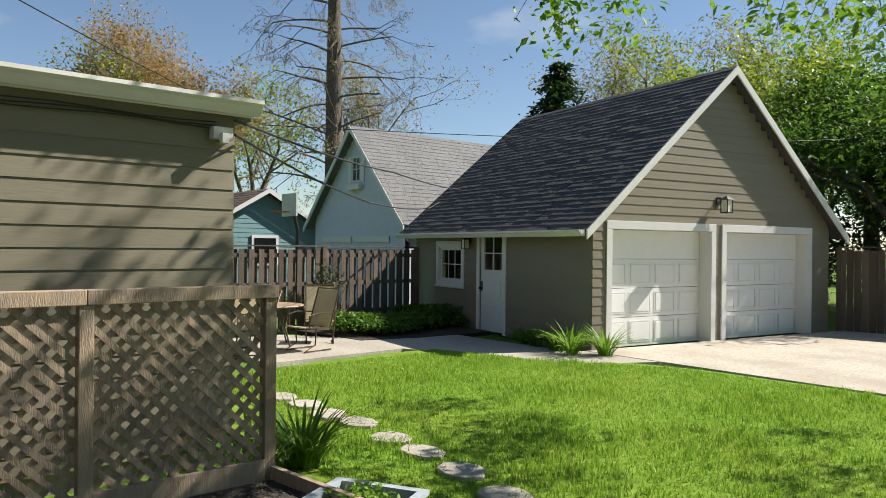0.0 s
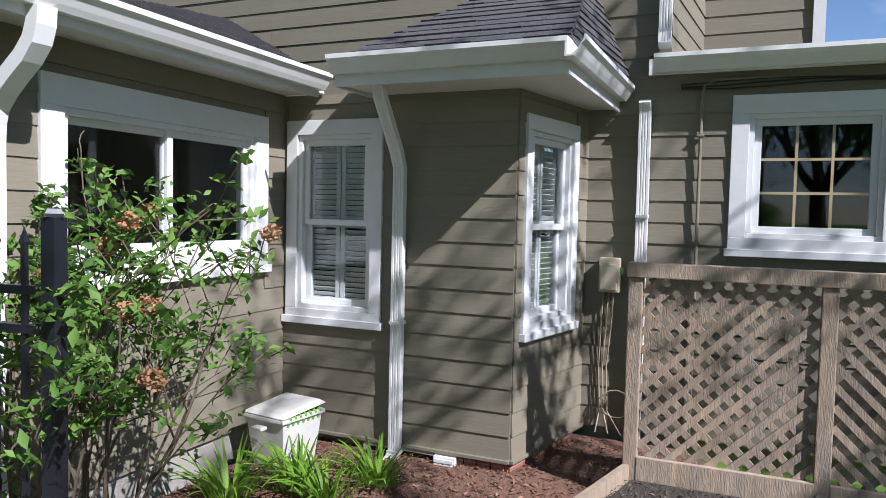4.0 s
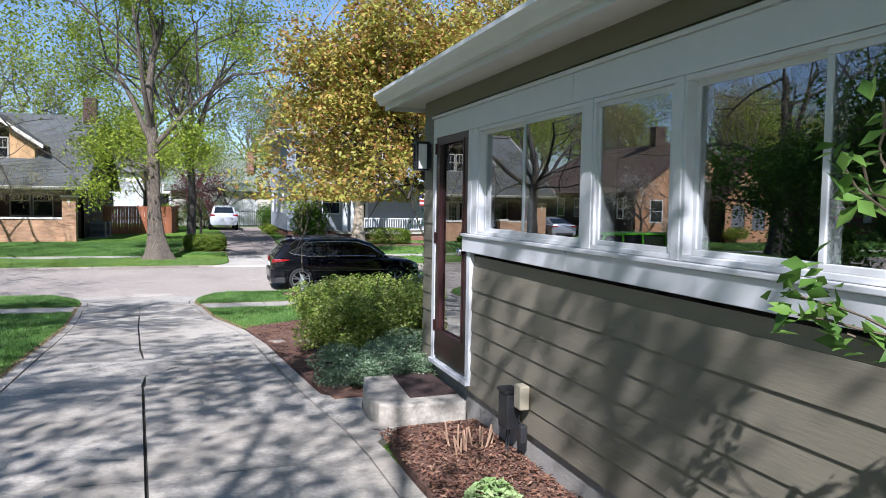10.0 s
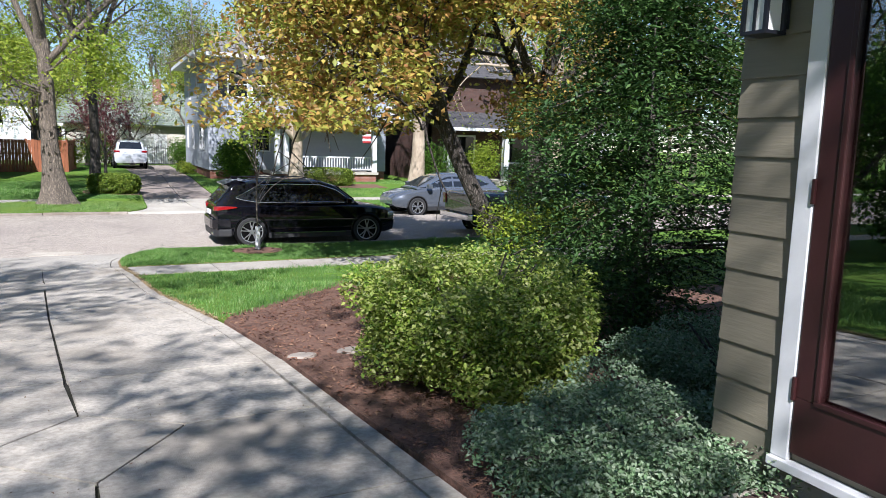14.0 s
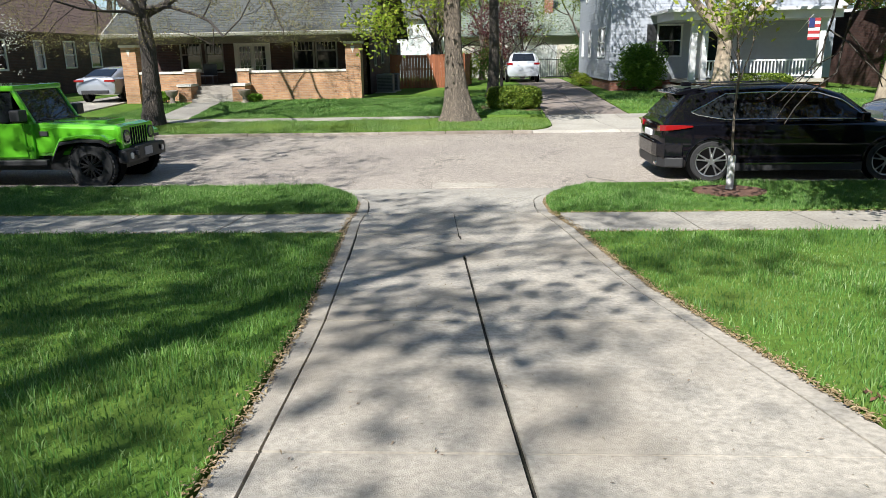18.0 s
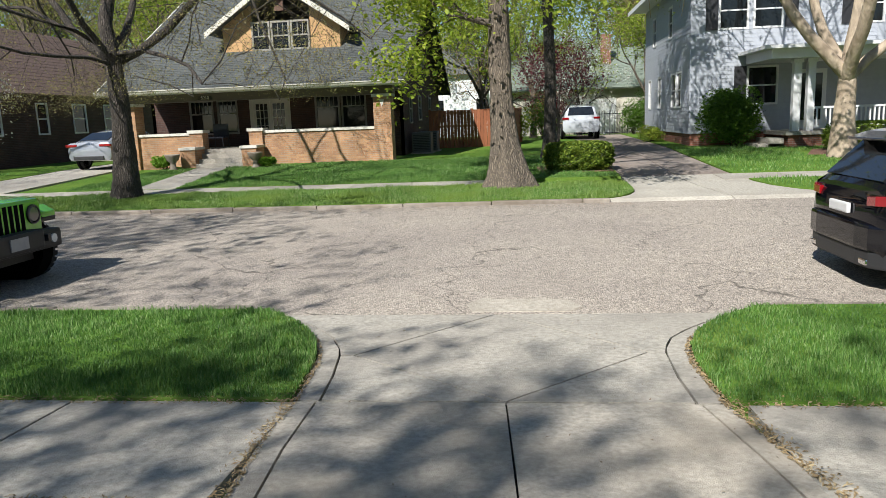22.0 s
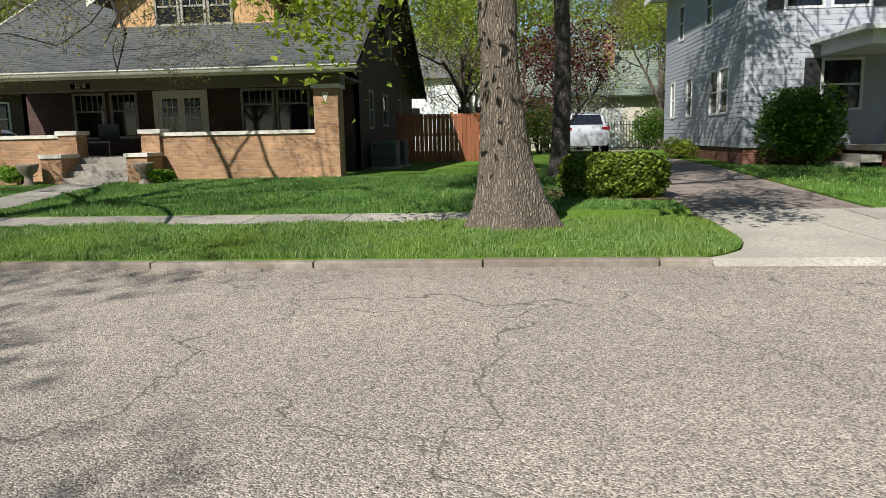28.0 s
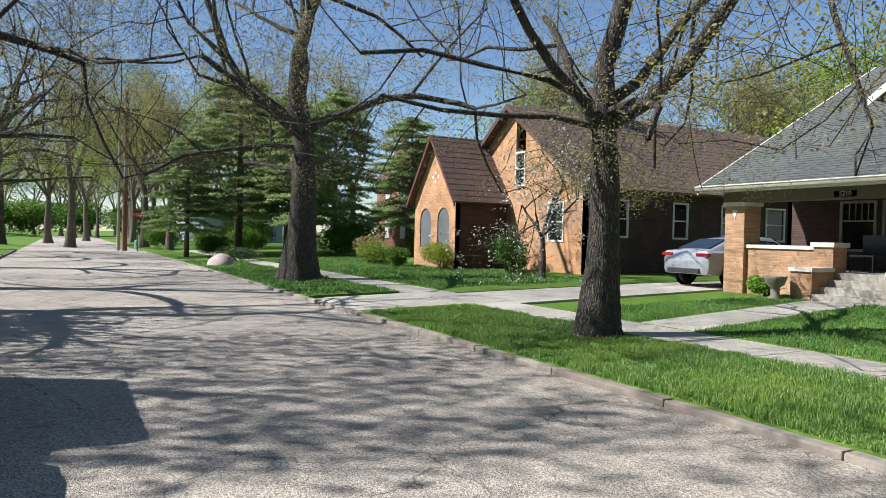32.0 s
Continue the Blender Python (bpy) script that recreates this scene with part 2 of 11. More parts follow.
CONCRETE_OLD = mat("old_concrete", (0.38, 0.35, 0.295), rough=0.9, var=0.32, scale=22, bump=0.35, bscale=90, stain=(0.25, 0.225, 0.19), stain_amt=0.6, coord="World", rand=0.07)
DIRT = mat("joint_dirt", (0.03, 0.025, 0.018), rough=1, var=0.5, scale=30, bump=0.7, bscale=120, stain=(0.05, 0.055, 0.02), stain_amt=0.5, stain_scale=5, coord="World")
MULCH = mat("mulch", (0.135, 0.07, 0.045), rough=0.95, var=0.6, scale=26, bump=1.0, bscale=70, stain=(0.19, 0.10, 0.065), stain_amt=0.6, stain_scale=3, coord="World")
SOIL = mat("soil", (0.045, 0.036, 0.028), rough=1, var=0.5, scale=30, bump=0.9, bscale=80, coord="World")
FOUNDATION = mat("foundation_paint", (0.31, 0.29, 0.255), rough=0.85, var=0.1, scale=5, bump=0.3, bscale=50, stain=(0.2, 0.18, 0.15), stain_amt=0.4, coord="World")
GRASS_GROUND = grass_ground_mat("lawn_ground")
GRASS_GROUND_LIGHT = mat("yellow_green_lawn_ground", (0.13, 0.23, 0.026), rough=0.9, var=0.35, scale=14, bump=0.5, bscale=120, stain=(0.22, 0.27, 0.04), stain_amt=0.55, stain_scale=0.55, coord="World", spec=0.1)
RAW_WOOD = mat("weathered_cedar", (0.32, 0.24, 0.165), rough=0.8, var=0.25, scale=5, bump=0.35, bscale=30, stretch=(6, 6, 1), stain=(0.21, 0.18, 0.15), stain_amt=0.6, stain_scale=2, coord="World", rand=0.18)
FENCE_WOOD = mat("old_fence_wood", (0.105, 0.078, 0.06), rough=0.85, var=0.25, scale=5, bump=0.4, bscale=30, stretch=(6, 6, 1), stain=(0.16, 0.13, 0.10), stain_amt=0.5, coord="World", rand=0.25)
CEDAR_RED = mat("red_cedar_boards", (0.25, 0.085, 0.035), rough=0.75, var=0.2, scale=5, bump=0.3, bscale=25, stretch=(6, 6, 1), coord="World", rand=0.15)
BLACK_METAL = mat("black_powder_coat", (0.012, 0.013, 0.018), rough=0.38, var=0.1, bump=0.03)
DARK_DOOR = mat("dark_red_brown_door_paint", (0.036, 0.012, 0.012), rough=0.35, var=0.15, scale=4, bump=0.05, coord="World")
# room surfaces with the dimness of unlit interiors put into their colour
ROOM_SHADE = mat("unlit_room_shade", (0.03, 0.028, 0.026), rough=0.9, var=0.2, scale=1.5, bump=0, coord="World")
ROOM_DIM = mat("room_wall_dimmed", (0.16, 0.15, 0.13), rough=0.9, var=0.2, scale=1.5, bump=0, coord="World")
GLASS = glass_mat("window_glass", (0.86, 0.89, 0.89), 0.05)
GLASS_PORCH = glass_mat("porch_window_glass", (0.72, 0.76, 0.76), 0.40)
GLASS_DARK = mat("dark_window_glass", (0.010, 0.012, 0.013), rough=0.04, var=0.1, scale=2, bump=0, spec=0.45)
CHROME = mat("chrome", (0.7, 0.7, 0.7), rough=0.12, metal=1, var=0.02, bump=0)
BLACK_PLASTIC = mat("black_plastic", (0.02, 0.02, 0.021), rough=0.55, var=0.1, bump=0.05)
RUBBER = mat("tyre_rubber", (0.018, 0.018, 0.018), rough=0.85, var=0.15, bump=0.2, bscale=60)
BRICK_TAN = brick_mat("tan_brick", (0.42, 0.235, 0.115), (0.32, 0.165, 0.085), (0.32, 0.27, 0.2))
# red-brown brick with the shade of recessed and side walls in its colour
BRICK_RED_SHADED = brick_mat("red_brown_brick_shaded", (0.078, 0.036, 0.026), (0.052, 0.026, 0.019), (0.075, 0.06, 0.05))
BRICK_RED2 = brick_mat("foundation_brick", (0.27, 0.10, 0.06), (0.2, 0.075, 0.05), (0.25, 0.2, 0.17))
LIMESTONE = mat("limestone_cap", (0.56, 0.53, 0.46), rough=0.8, var=0.1, bump=0.15, coord="World")
STUCCO = mat("tan_stucco", (0.47, 0.29, 0.135), rough=0.9, var=0.1, scale=6, bump=0.4, bscale=40, coord="World")
GREY_SIDING = mat("blue_grey_siding", (0.34, 0.36, 0.395), rough=0.6, var=0.06, bump=0.06, coord="World", rand=0.03)
GREY_SIDING2 = mat("pale_blue_grey_siding", (0.52, 0.55, 0.65), rough=0.6, var=0.06, bump=0.06, coord="World")
TEAL_SIDING = mat("teal_siding", (0.14, 0.26, 0.28), rough=0.6, var=0.08, bump=0.06, coord="World")
def bark_mat(name, col, furrow, cell=9.0, tall=0.2, depth=0.035):
    """Rough bark: upright plates parted by darker furrows, with grain and lichen blotches."""
    m = mat(name, col, rough=0.95, var=0.35, scale=14, bump=0, stretch=(1, 1, 0.5), coord="World")
    n, l = m.node_tree.nodes, m.node_tree.links
    b = n["Principled BSDF"]
    base = b.inputs["Base Color"].links[0].from_socket
    g = n.new("ShaderNodeNewGeometry")
    nz = n.new("ShaderNodeTexNoise")
    nz.inputs["Scale"].default_value, nz.inputs["Detail"].default_value = 5, 5
    l.new(g.outputs["Position"], nz.inputs["Vector"])
    va = n.new("ShaderNodeVectorMath")
    va.operation = "MULTIPLY_ADD"
    va.inputs[1].default_value = (0.12, 0.12, 0.5)
    l.new(nz.outputs["Color"], va.inputs[0])
    l.new(g.outputs["Position"], va.inputs[2])
    mp_ = n.new("ShaderNodeMapping")
    mp_.inputs["Scale"].default_value = (1, 1, tall)
    l.new(va.outputs[0], mp_.inputs["Vector"])
    vo = n.new("ShaderNodeTexVoronoi")
    vo.feature = "DISTANCE_TO_EDGE"
    vo.inputs["Scale"].default_value = cell
    l.new(mp_.outputs["Vector"], vo.inputs["Vector"])
    r = n.new("ShaderNodeMapRange")
    r.inputs["From Max"].default_value = 0.34
    l.new(vo.outputs["Distance"], r.inputs["Value"])
    mx = n.new("ShaderNodeMix")
    mx.data_type = "RGBA"
    l.new(r.outputs["Result"], mx.inputs["Factor"])
    mx.inputs["A"].default_value = (*furrow, 1)
    l.new(base, mx.inputs["B"])
    l.new(mx.outputs["Result"], b.inputs["Base Color"])
    n3 = n.new("ShaderNodeTexNoise")
    n3.inputs["Scale"].default_value, n3.inputs["Detail"].default_value = 30, 6
    l.new(mp_.outputs["Vector"], n3.inputs["Vector"])
    ad = n.new("ShaderNodeMath")
    ad.operation = "MULTIPLY_ADD"
    ad.inputs[1].default_value = 0.5
    l.new(n3.outputs["Fac"], ad.inputs[0])
    l.new(r.outputs["Result"], ad.inputs[2])
    bp = n.new("ShaderNodeBump")
    bp.inputs["Strength"].default_value, bp.inputs["Distance"].default_value = 1.0, depth
    l.new(ad.outputs[0], bp.inputs["Height"])
    l.new(bp.outputs["Normal"], b.inputs["Normal"])
    return m


BARK = bark_mat("grey_brown_bark", (0.235, 0.19, 0.14), (0.085, 0.068, 0.052), 30.0, 0.1, 0.02)
BARK_DARK = bark_mat("dark_bark", (0.125, 0.105, 0.085), (0.045, 0.037, 0.03), 24.0, 0.2)
BARK_PALE = mat("pale_sycamore_bark", (0.36, 0.29, 0.21), rough=0.9, var=0.35, scale=5, bump=0.5, bscale=10, stretch=(1, 1, 0.5), stain=(0.2, 0.15, 0.10), stain_amt=0.7, stain_scale=3, coord="World", bdist=0.07)
L_SPRING = leaf_mat("spring_leaves", [(0.16, 0.24, 0.02), (0.25, 0.33, 0.03), (0.34, 0.38, 0.05), (0.12, 0.2, 0.02)])
L_GREEN = leaf_mat("green_leaves", [(0.05, 0.11, 0.015), (0.09, 0.18, 0.02), (0.13, 0.24, 0.03)])
L_DARK = leaf_mat("dark_leaves", [(0.02, 0.05, 0.014), (0.038, 0.08, 0.022), (0.06, 0.11, 0.03)], trans=0.25)
L_CRAB = leaf_mat("bronze_yellow_leaves", [(0.24, 0.11, 0.042), (0.46, 0.27, 0.08), (0.56, 0.43, 0.10), (0.25, 0.29, 0.05), (0.45, 0.44, 0.085), (0.33, 0.33, 0.06), (0.34, 0.16, 0.055)])
L_BUD = leaf_mat("tan_buds", [(0.24, 0.19, 0.09), (0.32, 0.27, 0.10), (0.24, 0.26, 0.08)])
L_PINE = leaf_mat("soft_green_needles", [(0.16, 0.24, 0.08), (0.25, 0.33, 0.12), (0.34, 0.40, 0.18)], trans=0.45)
L_RUST = leaf_mat("rust_buds", [(0.33, 0.19, 0.09), (0.42, 0.27, 0.12), (0.27, 0.25, 0.08)])
L_YEW = leaf_mat("yew_needles", [(0.02, 0.05, 0.014), (0.045, 0.10, 0.024), (0.09, 0.16, 0.04)], trans=0.3)
L_SHRUB = leaf_mat("yellow_green_shrub_leaves", [(0.10, 0.17, 0.03), (0.15, 0.24, 0.03), (0.27, 0.36, 0.045), (0.42, 0.46, 0.12), (0.21, 0.31, 0.04), (0.50, 0.51, 0.22), (0.34, 0.42, 0.06)])
L_GREY = leaf_mat("grey_green_leaves", [(0.09, 0.16, 0.07), (0.16, 0.25, 0.12), (0.24, 0.32, 0.19), (0.36, 0.42, 0.29)], trans=0.25)
L_HYD = leaf_mat("bright_shrub_leaves", [(0.10, 0.22, 0.02), (0.17, 0.31, 0.03), (0.24, 0.38, 0.05)])
L_WHITE = leaf_mat("white_blossom", [(0.55, 0.55, 0.5), (0.68, 0.66, 0.6), (0.35, 0.38, 0.25)], trans=0.3)
L_PLUM = leaf_mat("plum_leaves", [(0.10, 0.022, 0.03), (0.16, 0.035, 0.04)], trans=0.3)
L_BOX = leaf_mat("boxwood_leaves", [(0.05, 0.1, 0.012), (0.15, 0.22, 0.025), (0.32, 0.39, 0.06)], trans=0.35)
GRASS = leaf_mat("grass_blades", [(0.06, 0.155, 0.03), (0.115, 0.24, 0.048), (0.18, 0.33, 0.075), (0.32, 0.42, 0.17)], trans=0.33, rough=0.40, patch_to=(0.07, 0.15, 0.034))
GRASS_FAR = leaf_mat("verge_grass_blades", [(0.07, 0.16, 0.03), (0.13, 0.25, 0.05), (0.20, 0.33, 0.075), (0.38, 0.44, 0.2)], trans=0.35, rough=0.42, patch_to=(0.22, 0.31, 0.055))
GRASS_LIGHT = leaf_mat("yellow_green_grass_blades", [(0.13, 0.25, 0.022), (0.21, 0.37, 0.035), (0.28, 0.43, 0.05), (0.34, 0.45, 0.08)], trans=0.38)
L_FLOWER = leaf_mat("dry_flower_heads", [(0.42, 0.2, 0.1), (0.5, 0.28, 0.14), (0.36, 0.26, 0.15)], trans=0.3)


# ---- geometry helpers ----
class Geo:
    """Collects vertices and faces for one mesh."""
    def __init__(self):
        self.v, self.f = [], []

    def add(self, vs, fs):
        o = len(self.v)
        self.v += [tuple(p) for p in vs]
        self.f += [tuple(i + o for i in q) for q in fs]
        return self

    def box(self, x0, x1, y0, y1, z0, z1):
        x0, x1, y0, y1, z0, z1 = min(x0, x1), max(x0, x1), min(y0, y1), max(y0, y1), min(z0, z1), max(z0, z1)
        return self.add([(x0, y0, z0), (x1, y0, z0), (x1, y1, z0), (x0, y1, z0), (x0, y0, z1), (x1, y0, z1), (x1, y1, z1), (x0, y1, z1)],
                        [(0, 3, 2, 1), (4, 5, 6, 7), (0, 1, 5, 4), (1, 2, 6, 5), (2, 3, 7, 6), (3, 0, 4, 7)])

    def prism(self, poly, a, b):
        """A solid between two copies of an outline: poly of 3D points shifted by a and by b."""
        n = len(poly)
        a, b = Vector(a), Vector(b)
        vs = [Vector(p) + a for p in poly] + [Vector(p) + b for p in poly]
        fs = [tuple(range(n))[::-1], tuple(range(n, 2 * n))] + [(i, (i + 1) % n, n + (i + 1) % n, n + i) for i in range(n)]
        return self.add(vs, fs)

    def tube(self, pts, radii, seg=8, cap=True):
        pts = [Vector(p) for p in pts]
        if not hasattr(radii, "__len__"):
            radii = [radii] * len(pts)
        o, vs, fs = 0, [], []
        ref = Vector((0.123, 0.987, 0.1))
        for i, p in enumerate(pts):
            d = (pts[min(i + 1, len(pts) - 1)] - pts[max(i - 1, 0)]).normalized()
            if abs(d.dot(ref)) > 0.95:
                ref = Vector((1, 0.05, 0.02))
            u = d.cross(ref).normalized()
            w = d.cross(u)
            for k in range(seg):
                a = 2 * math.pi * k / seg
                vs.append(p + radii[i] * (math.cos(a) * u + math.sin(a) * w))
        for i in range(len(pts) - 1):
            for k in range(seg):
                fs.append((i * seg + k, i * seg + (k + 1) % seg, (i + 1) * seg + (k + 1) % seg, (i + 1) * seg + k))
        if cap:
            fs.append(tuple(range(seg))[::-1])
            fs.append(tuple((len(pts) - 1) * seg + k for k in range(seg)))
        return self.add(vs, fs)

    def lathe(self, prof, centre, axis="z", seg=24, closed=False):
        """Revolves (radius, height) pairs about an axis through centre."""
        vs, fs = [], []
        for r, h in prof:
            for k in range(seg):
                a = 2 * math.pi * k / seg
                c, s = r * math.cos(a), r * math.sin(a)
                q = {"z": (c, s, h), "y": (c, h, s), "x": (h, c, s)}[axis]
                vs.append(tuple(q[i] + centre[i] for i in range(3)))
        m = len(prof)
        for i in range(m if closed else m - 1):
            j = (i + 1) % m
            for k in range(seg):
                fs.append((i * seg + k, i * seg + (k + 1) % seg, j * seg + (k + 1) % seg, j * seg + k))
        if not closed:
            fs.append(tuple(range(seg))[::-1])
            fs.append(tuple((m - 1) * seg + k for k in range(seg)))
        return self.add(vs, fs)

    def obj(self, name, material, parent=None, label="", bevel=0.0, smooth=False, m=None, recalc=True):
        me = bpy.data.meshes.new(name)
        me.from_pydata(self.v, [], self.f)
        if bevel or recalc:
            bm = bmesh.new()
            bm.from_mesh(me)
            if recalc:
                bmesh.ops.recalc_face_normals(bm, faces=bm.faces)
            if bevel:
                bmesh.ops.bevel(bm, geom=[e for e in bm.edges if len(e.link_faces) == 2 and e.calc_face_angle(0) > 0.6], offset=bevel, segments=2, affect="EDGES", profile=0.6)
            bm.to_mesh(me)
            bm.free()
        me.materials.append(material)
        if smooth:
            for p in me.polygons:
                p.use_smooth = True
        ob = new(name, me)
        if m is not None:
            ob.matrix_basis = m
        if parent is not None:
            ob.parent = parent
        if label:
            ob["label"] = label
        return ob


def thing(name, label, category, at=(0, 0, 0), rz=0, group="", kind=""):
    """An Empty at a thing's base that parents its parts; parts are given in its own space."""
    ob = new(name)
    ob.matrix_basis = pose(*at, 0, 0, rz)
    return tagged(ob, label, category, group, kind)


def boxes(name, material, parent, *bs, label="", bevel=0.0, m=None):
    g = Geo()
    for b in bs:
        g.box(*b)
    return g.obj(name, material, parent, label, bevel, m=m)


PROFILE = [(-60, -0.2), (8, -0.2), (11, -0.26), (14.5, -0.46), (18.2, -0.75), (20.2, -0.92), (21.8, -1.03), (23.2, -1.10), (25.6, -1.2),
           (33.75, -1.2), (33.95, -1.09), (36.5, -1.0), (44.5, -0.75), (60, -0.6), (400, -0.6)]


def gz(y):
    """Height of the ground along the walk."""
    for (a, za), (b, zb) in zip(PROFILE, PROFILE[1:]):
        if y <= b:
            return za + (zb - za) * max(0.0, (y - a)) / (b - a)
    return PROFILE[-1][1]


def lerp_table(tab):
    def f(y):
        for (a, va), (b, vb) in zip(tab, tab[1:]):
            if y <= b:
                return va + (vb - va) * max(0.0, y - a) / (b - a)
        return tab[-1][1]
    return f


DRIVE_L = lerp_table([(-30, -0.6), (8, -0.6), (15.3, -0.9), (18, -1.07), (22.6, -1.56), (23.2, -1.58), (24.0, -1.66), (24.4, -1.76), (24.7, -1.89), (25.0, -2.08), (25.25, -2.32), (25.45, -2.56), (25.6, -2.8)])
DRIVE_C = lerp_table([(-30, 1.2), (-10, 1.2), (8.2, 0.91), (12.2, 0.6), (17.6, 0.15), (23.2, -0.24), (25.6, -0.4)])
DRIVE_R = lerp_table([(-30, 2.75), (5, 2.65), (6.5, 2.54), (8.3, 2.42), (9.4, 2.40), (10.9, 2.2), (13, 2.08), (14.5, 2.0), (16.5, 1.84), (19.1, 1.45),
                      (22, 1.24), (23.2, 1.06), (24.0, 1.05), (24.4, 1.10), (24.7, 1.20), (24.95, 1.36), (25.2, 1.59), (25.4, 1.82), (25.6, 2.1)])


def strip(name, y0, y1, xl, xr, zf, thick, material, parent=None, step=0.5, nx=1, label="", skirt=True):
    """A slab between two edges xl(y), xr(y), following the height zf(x, y)."""
    n = max(1, int(math.ceil((y1 - y0) / step)))
    vs, fs = [], []
    for i in range(n + 1):
        y = y0 + (y1 - y0) * i / n
        a, b = xl(y), xr(y)
        for k in range(nx + 1):
            x = a + (b - a) * k / nx
            vs.append((x, y, zf(x, y)))
    w = nx + 1
    for i in range(n):
        for k in range(nx):
            p = i * w + k
            fs.append((p, p + 1, p + 1 + w, p + w))
    if skirt:
        top = len(vs)
        ring = [k for k in range(w)] + [i * w + nx for i in range(1, n + 1)] + [n * w + k for k in range(nx - 1, -1, -1)] + [i * w for i in range(n - 1, 0, -1)]
        for r in ring:
            x, y, z = vs[r]
            vs.append((x, y, z - thick))
        m = len(ring)
        for i in range(m):
            fs.append((ring[i], top + i, top + (i + 1) % m, ring[(i + 1) % m]))
    g = Geo()
    g.v, g.f = vs, fs
    return g.obj(name, material, parent, label, recalc=False)


def patch(name, outline, zf, thick, material, parent=None, label="", bevel=0.0):
    """A flat-topped slab with any outline."""
    g = Geo()
    n = len(outline)
    g.v = [(x, y, zf(x, y)) for x, y in outline] + [(x, y, zf(x, y) - thick) for x, y in outline]
    g.f = [tuple(range(n)), tuple(range(2 * n - 1, n - 1, -1))] + [(i, n + i, n + (i + 1) % n, (i + 1) % n) for i in range(n)]
    return g.obj(name, material, parent, label, bevel, recalc=True)


# ---- ground, road, drive ----
gg = Geo()
ys = [-300, -60, -20, 0, 8, 11, 14.5, 18.2, 20.2, 21.8, 23.2, 25.6, 33.7, 33.95, 36.5, 44.5, 60, 120, 600]
xs = [-600, -120, -60, -30, 0, 30, 60, 120, 600]
for y in ys:
    for x in xs:
        gg.v.append((x, y, gz(y) - 0.06))
for i in range(len(ys) - 1):
    for k in range(len(xs) - 1):
        p = i * len(xs) + k
        gg.f.append((p, p + 1, p + 1 + len(xs), p + len(xs)))
ground = tagged(gg.obj("ground", GRASS_GROUND, recalc=False), "open ground with short spring grass", "ground", kind="structure")


def road_z(x, y):
    return -1.203 + 0.05 * (1 - ((y - 29.7) / 4.1) ** 2) + 0.045 * min(1.0, max(0.0, (y - 29.7) / 4.0))


def pebble_road_mat(name):
    """Old chip-seal: pale and brown pebbles bedded in worn tar, with thin cracks."""
    m = mat(name, (0.34, 0.295, 0.245), rough=0.95, var=0.16, scale=9, bump=0.0, stain=(0.25, 0.215, 0.185), stain_amt=0.55, stain_scale=0.45, coord="World")
    n, l = m.node_tree.nodes, m.node_tree.links
    b = n["Principled BSDF"]
    base = b.inputs["Base Color"].links[0].from_socket
    g = n.new("ShaderNodeNewGeometry")
    vo = n.new("ShaderNodeTexVoronoi")
    vo.inputs["Scale"].default_value = 92
    l.new(g.outputs["Position"], vo.inputs["Vector"])
    sp = n.new("ShaderNodeSeparateColor")
    l.new(vo.outputs["Color"], sp.inputs[0])
    r = n.new("ShaderNodeMapRange")
    r.inputs["To Min"].default_value, r.inputs["To Max"].default_value = 0.4, 1.65
    l.new(sp.outputs[0], r.inputs["Value"])
    mu = n.new("ShaderNodeMix")
    mu.data_type, mu.blend_type = "RGBA", "MULTIPLY"
    mu.inputs["Factor"].default_value = 1.0
    l.new(base, mu.inputs["A"])
    l.new(r.outputs["Result"], mu.inputs["B"])
    # thin wandering cracks
    nz = n.new("ShaderNodeTexNoise")
    nz.inputs["Scale"].default_value, nz.inputs["Detail"].default_value = 1.6, 5
    l.new(g.outputs["Position"], nz.inputs["Vector"])
    va = n.new("ShaderNodeVectorMath")
    va.operation = "MULTIPLY_ADD"
    va.inputs[1].default_value = (1.1, 1.1, 0)
    l.new(nz.outputs["Color"], va.inputs[0])
    l.new(g.outputs["Position"], va.inputs[2])
    vc = n.new("ShaderNodeTexVoronoi")
    vc.feature = "DISTANCE_TO_EDGE"
    vc.inputs["Scale"].default_value = 0.42
    l.new(va.outputs[0], vc.inputs["Vector"])
    rc = n.new("ShaderNodeMapRange")
    rc.inputs["From Max"].default_value = 0.0065
    rc.inputs["To Min"].default_value, rc.inputs["To Max"].default_value = 0.85, 0.0
    l.new(vc.outputs["Distance"], rc.inputs["Value"])
    mk = n.new("ShaderNodeMix")
    mk.data_type = "RGBA"
    l.new(rc.outputs["Result"], mk.inputs["Factor"])
    l.new(mu.outputs["Result"], mk.inputs["A"])
    mk.inputs["B"].default_value = (0.07, 0.06, 0.05, 1)
    l.new(mk.outputs["Result"], b.inputs["Base Color"])
    bp = n.new("ShaderNodeBump")
    bp.invert = True
    bp.inputs["Strength"].default_value, bp.inputs["Distance"].default_value = 0.7, 0.012
    l.new(vo.outputs["Distance"], bp.inputs["Height"])
    l.new(bp.outputs["Normal"], b.inputs["Normal"])
    return m


ROAD = pebble_road_mat("pebbled_asphalt")
road = tagged(strip("road", 25.6, 33.78, lambda y: -160, lambda y: 160, road_z, 0.2, ROAD, step=0.6, nx=60), "worn street with exposed pebble aggregate and cracks", "road", kind="structure")



# driveway slabs, each its own piece
driveway = thing("driveway", "pale concrete driveway with dark dirt-filled joints", "driveway", kind="structure")
rows_y = [-8.6, -5.9, -3.5, -1.1, 1.3, 3.7, 6.3, 9.0, 11.7, 14.4, 16.3, 18.2, 20.3, 21.7, 23.2]
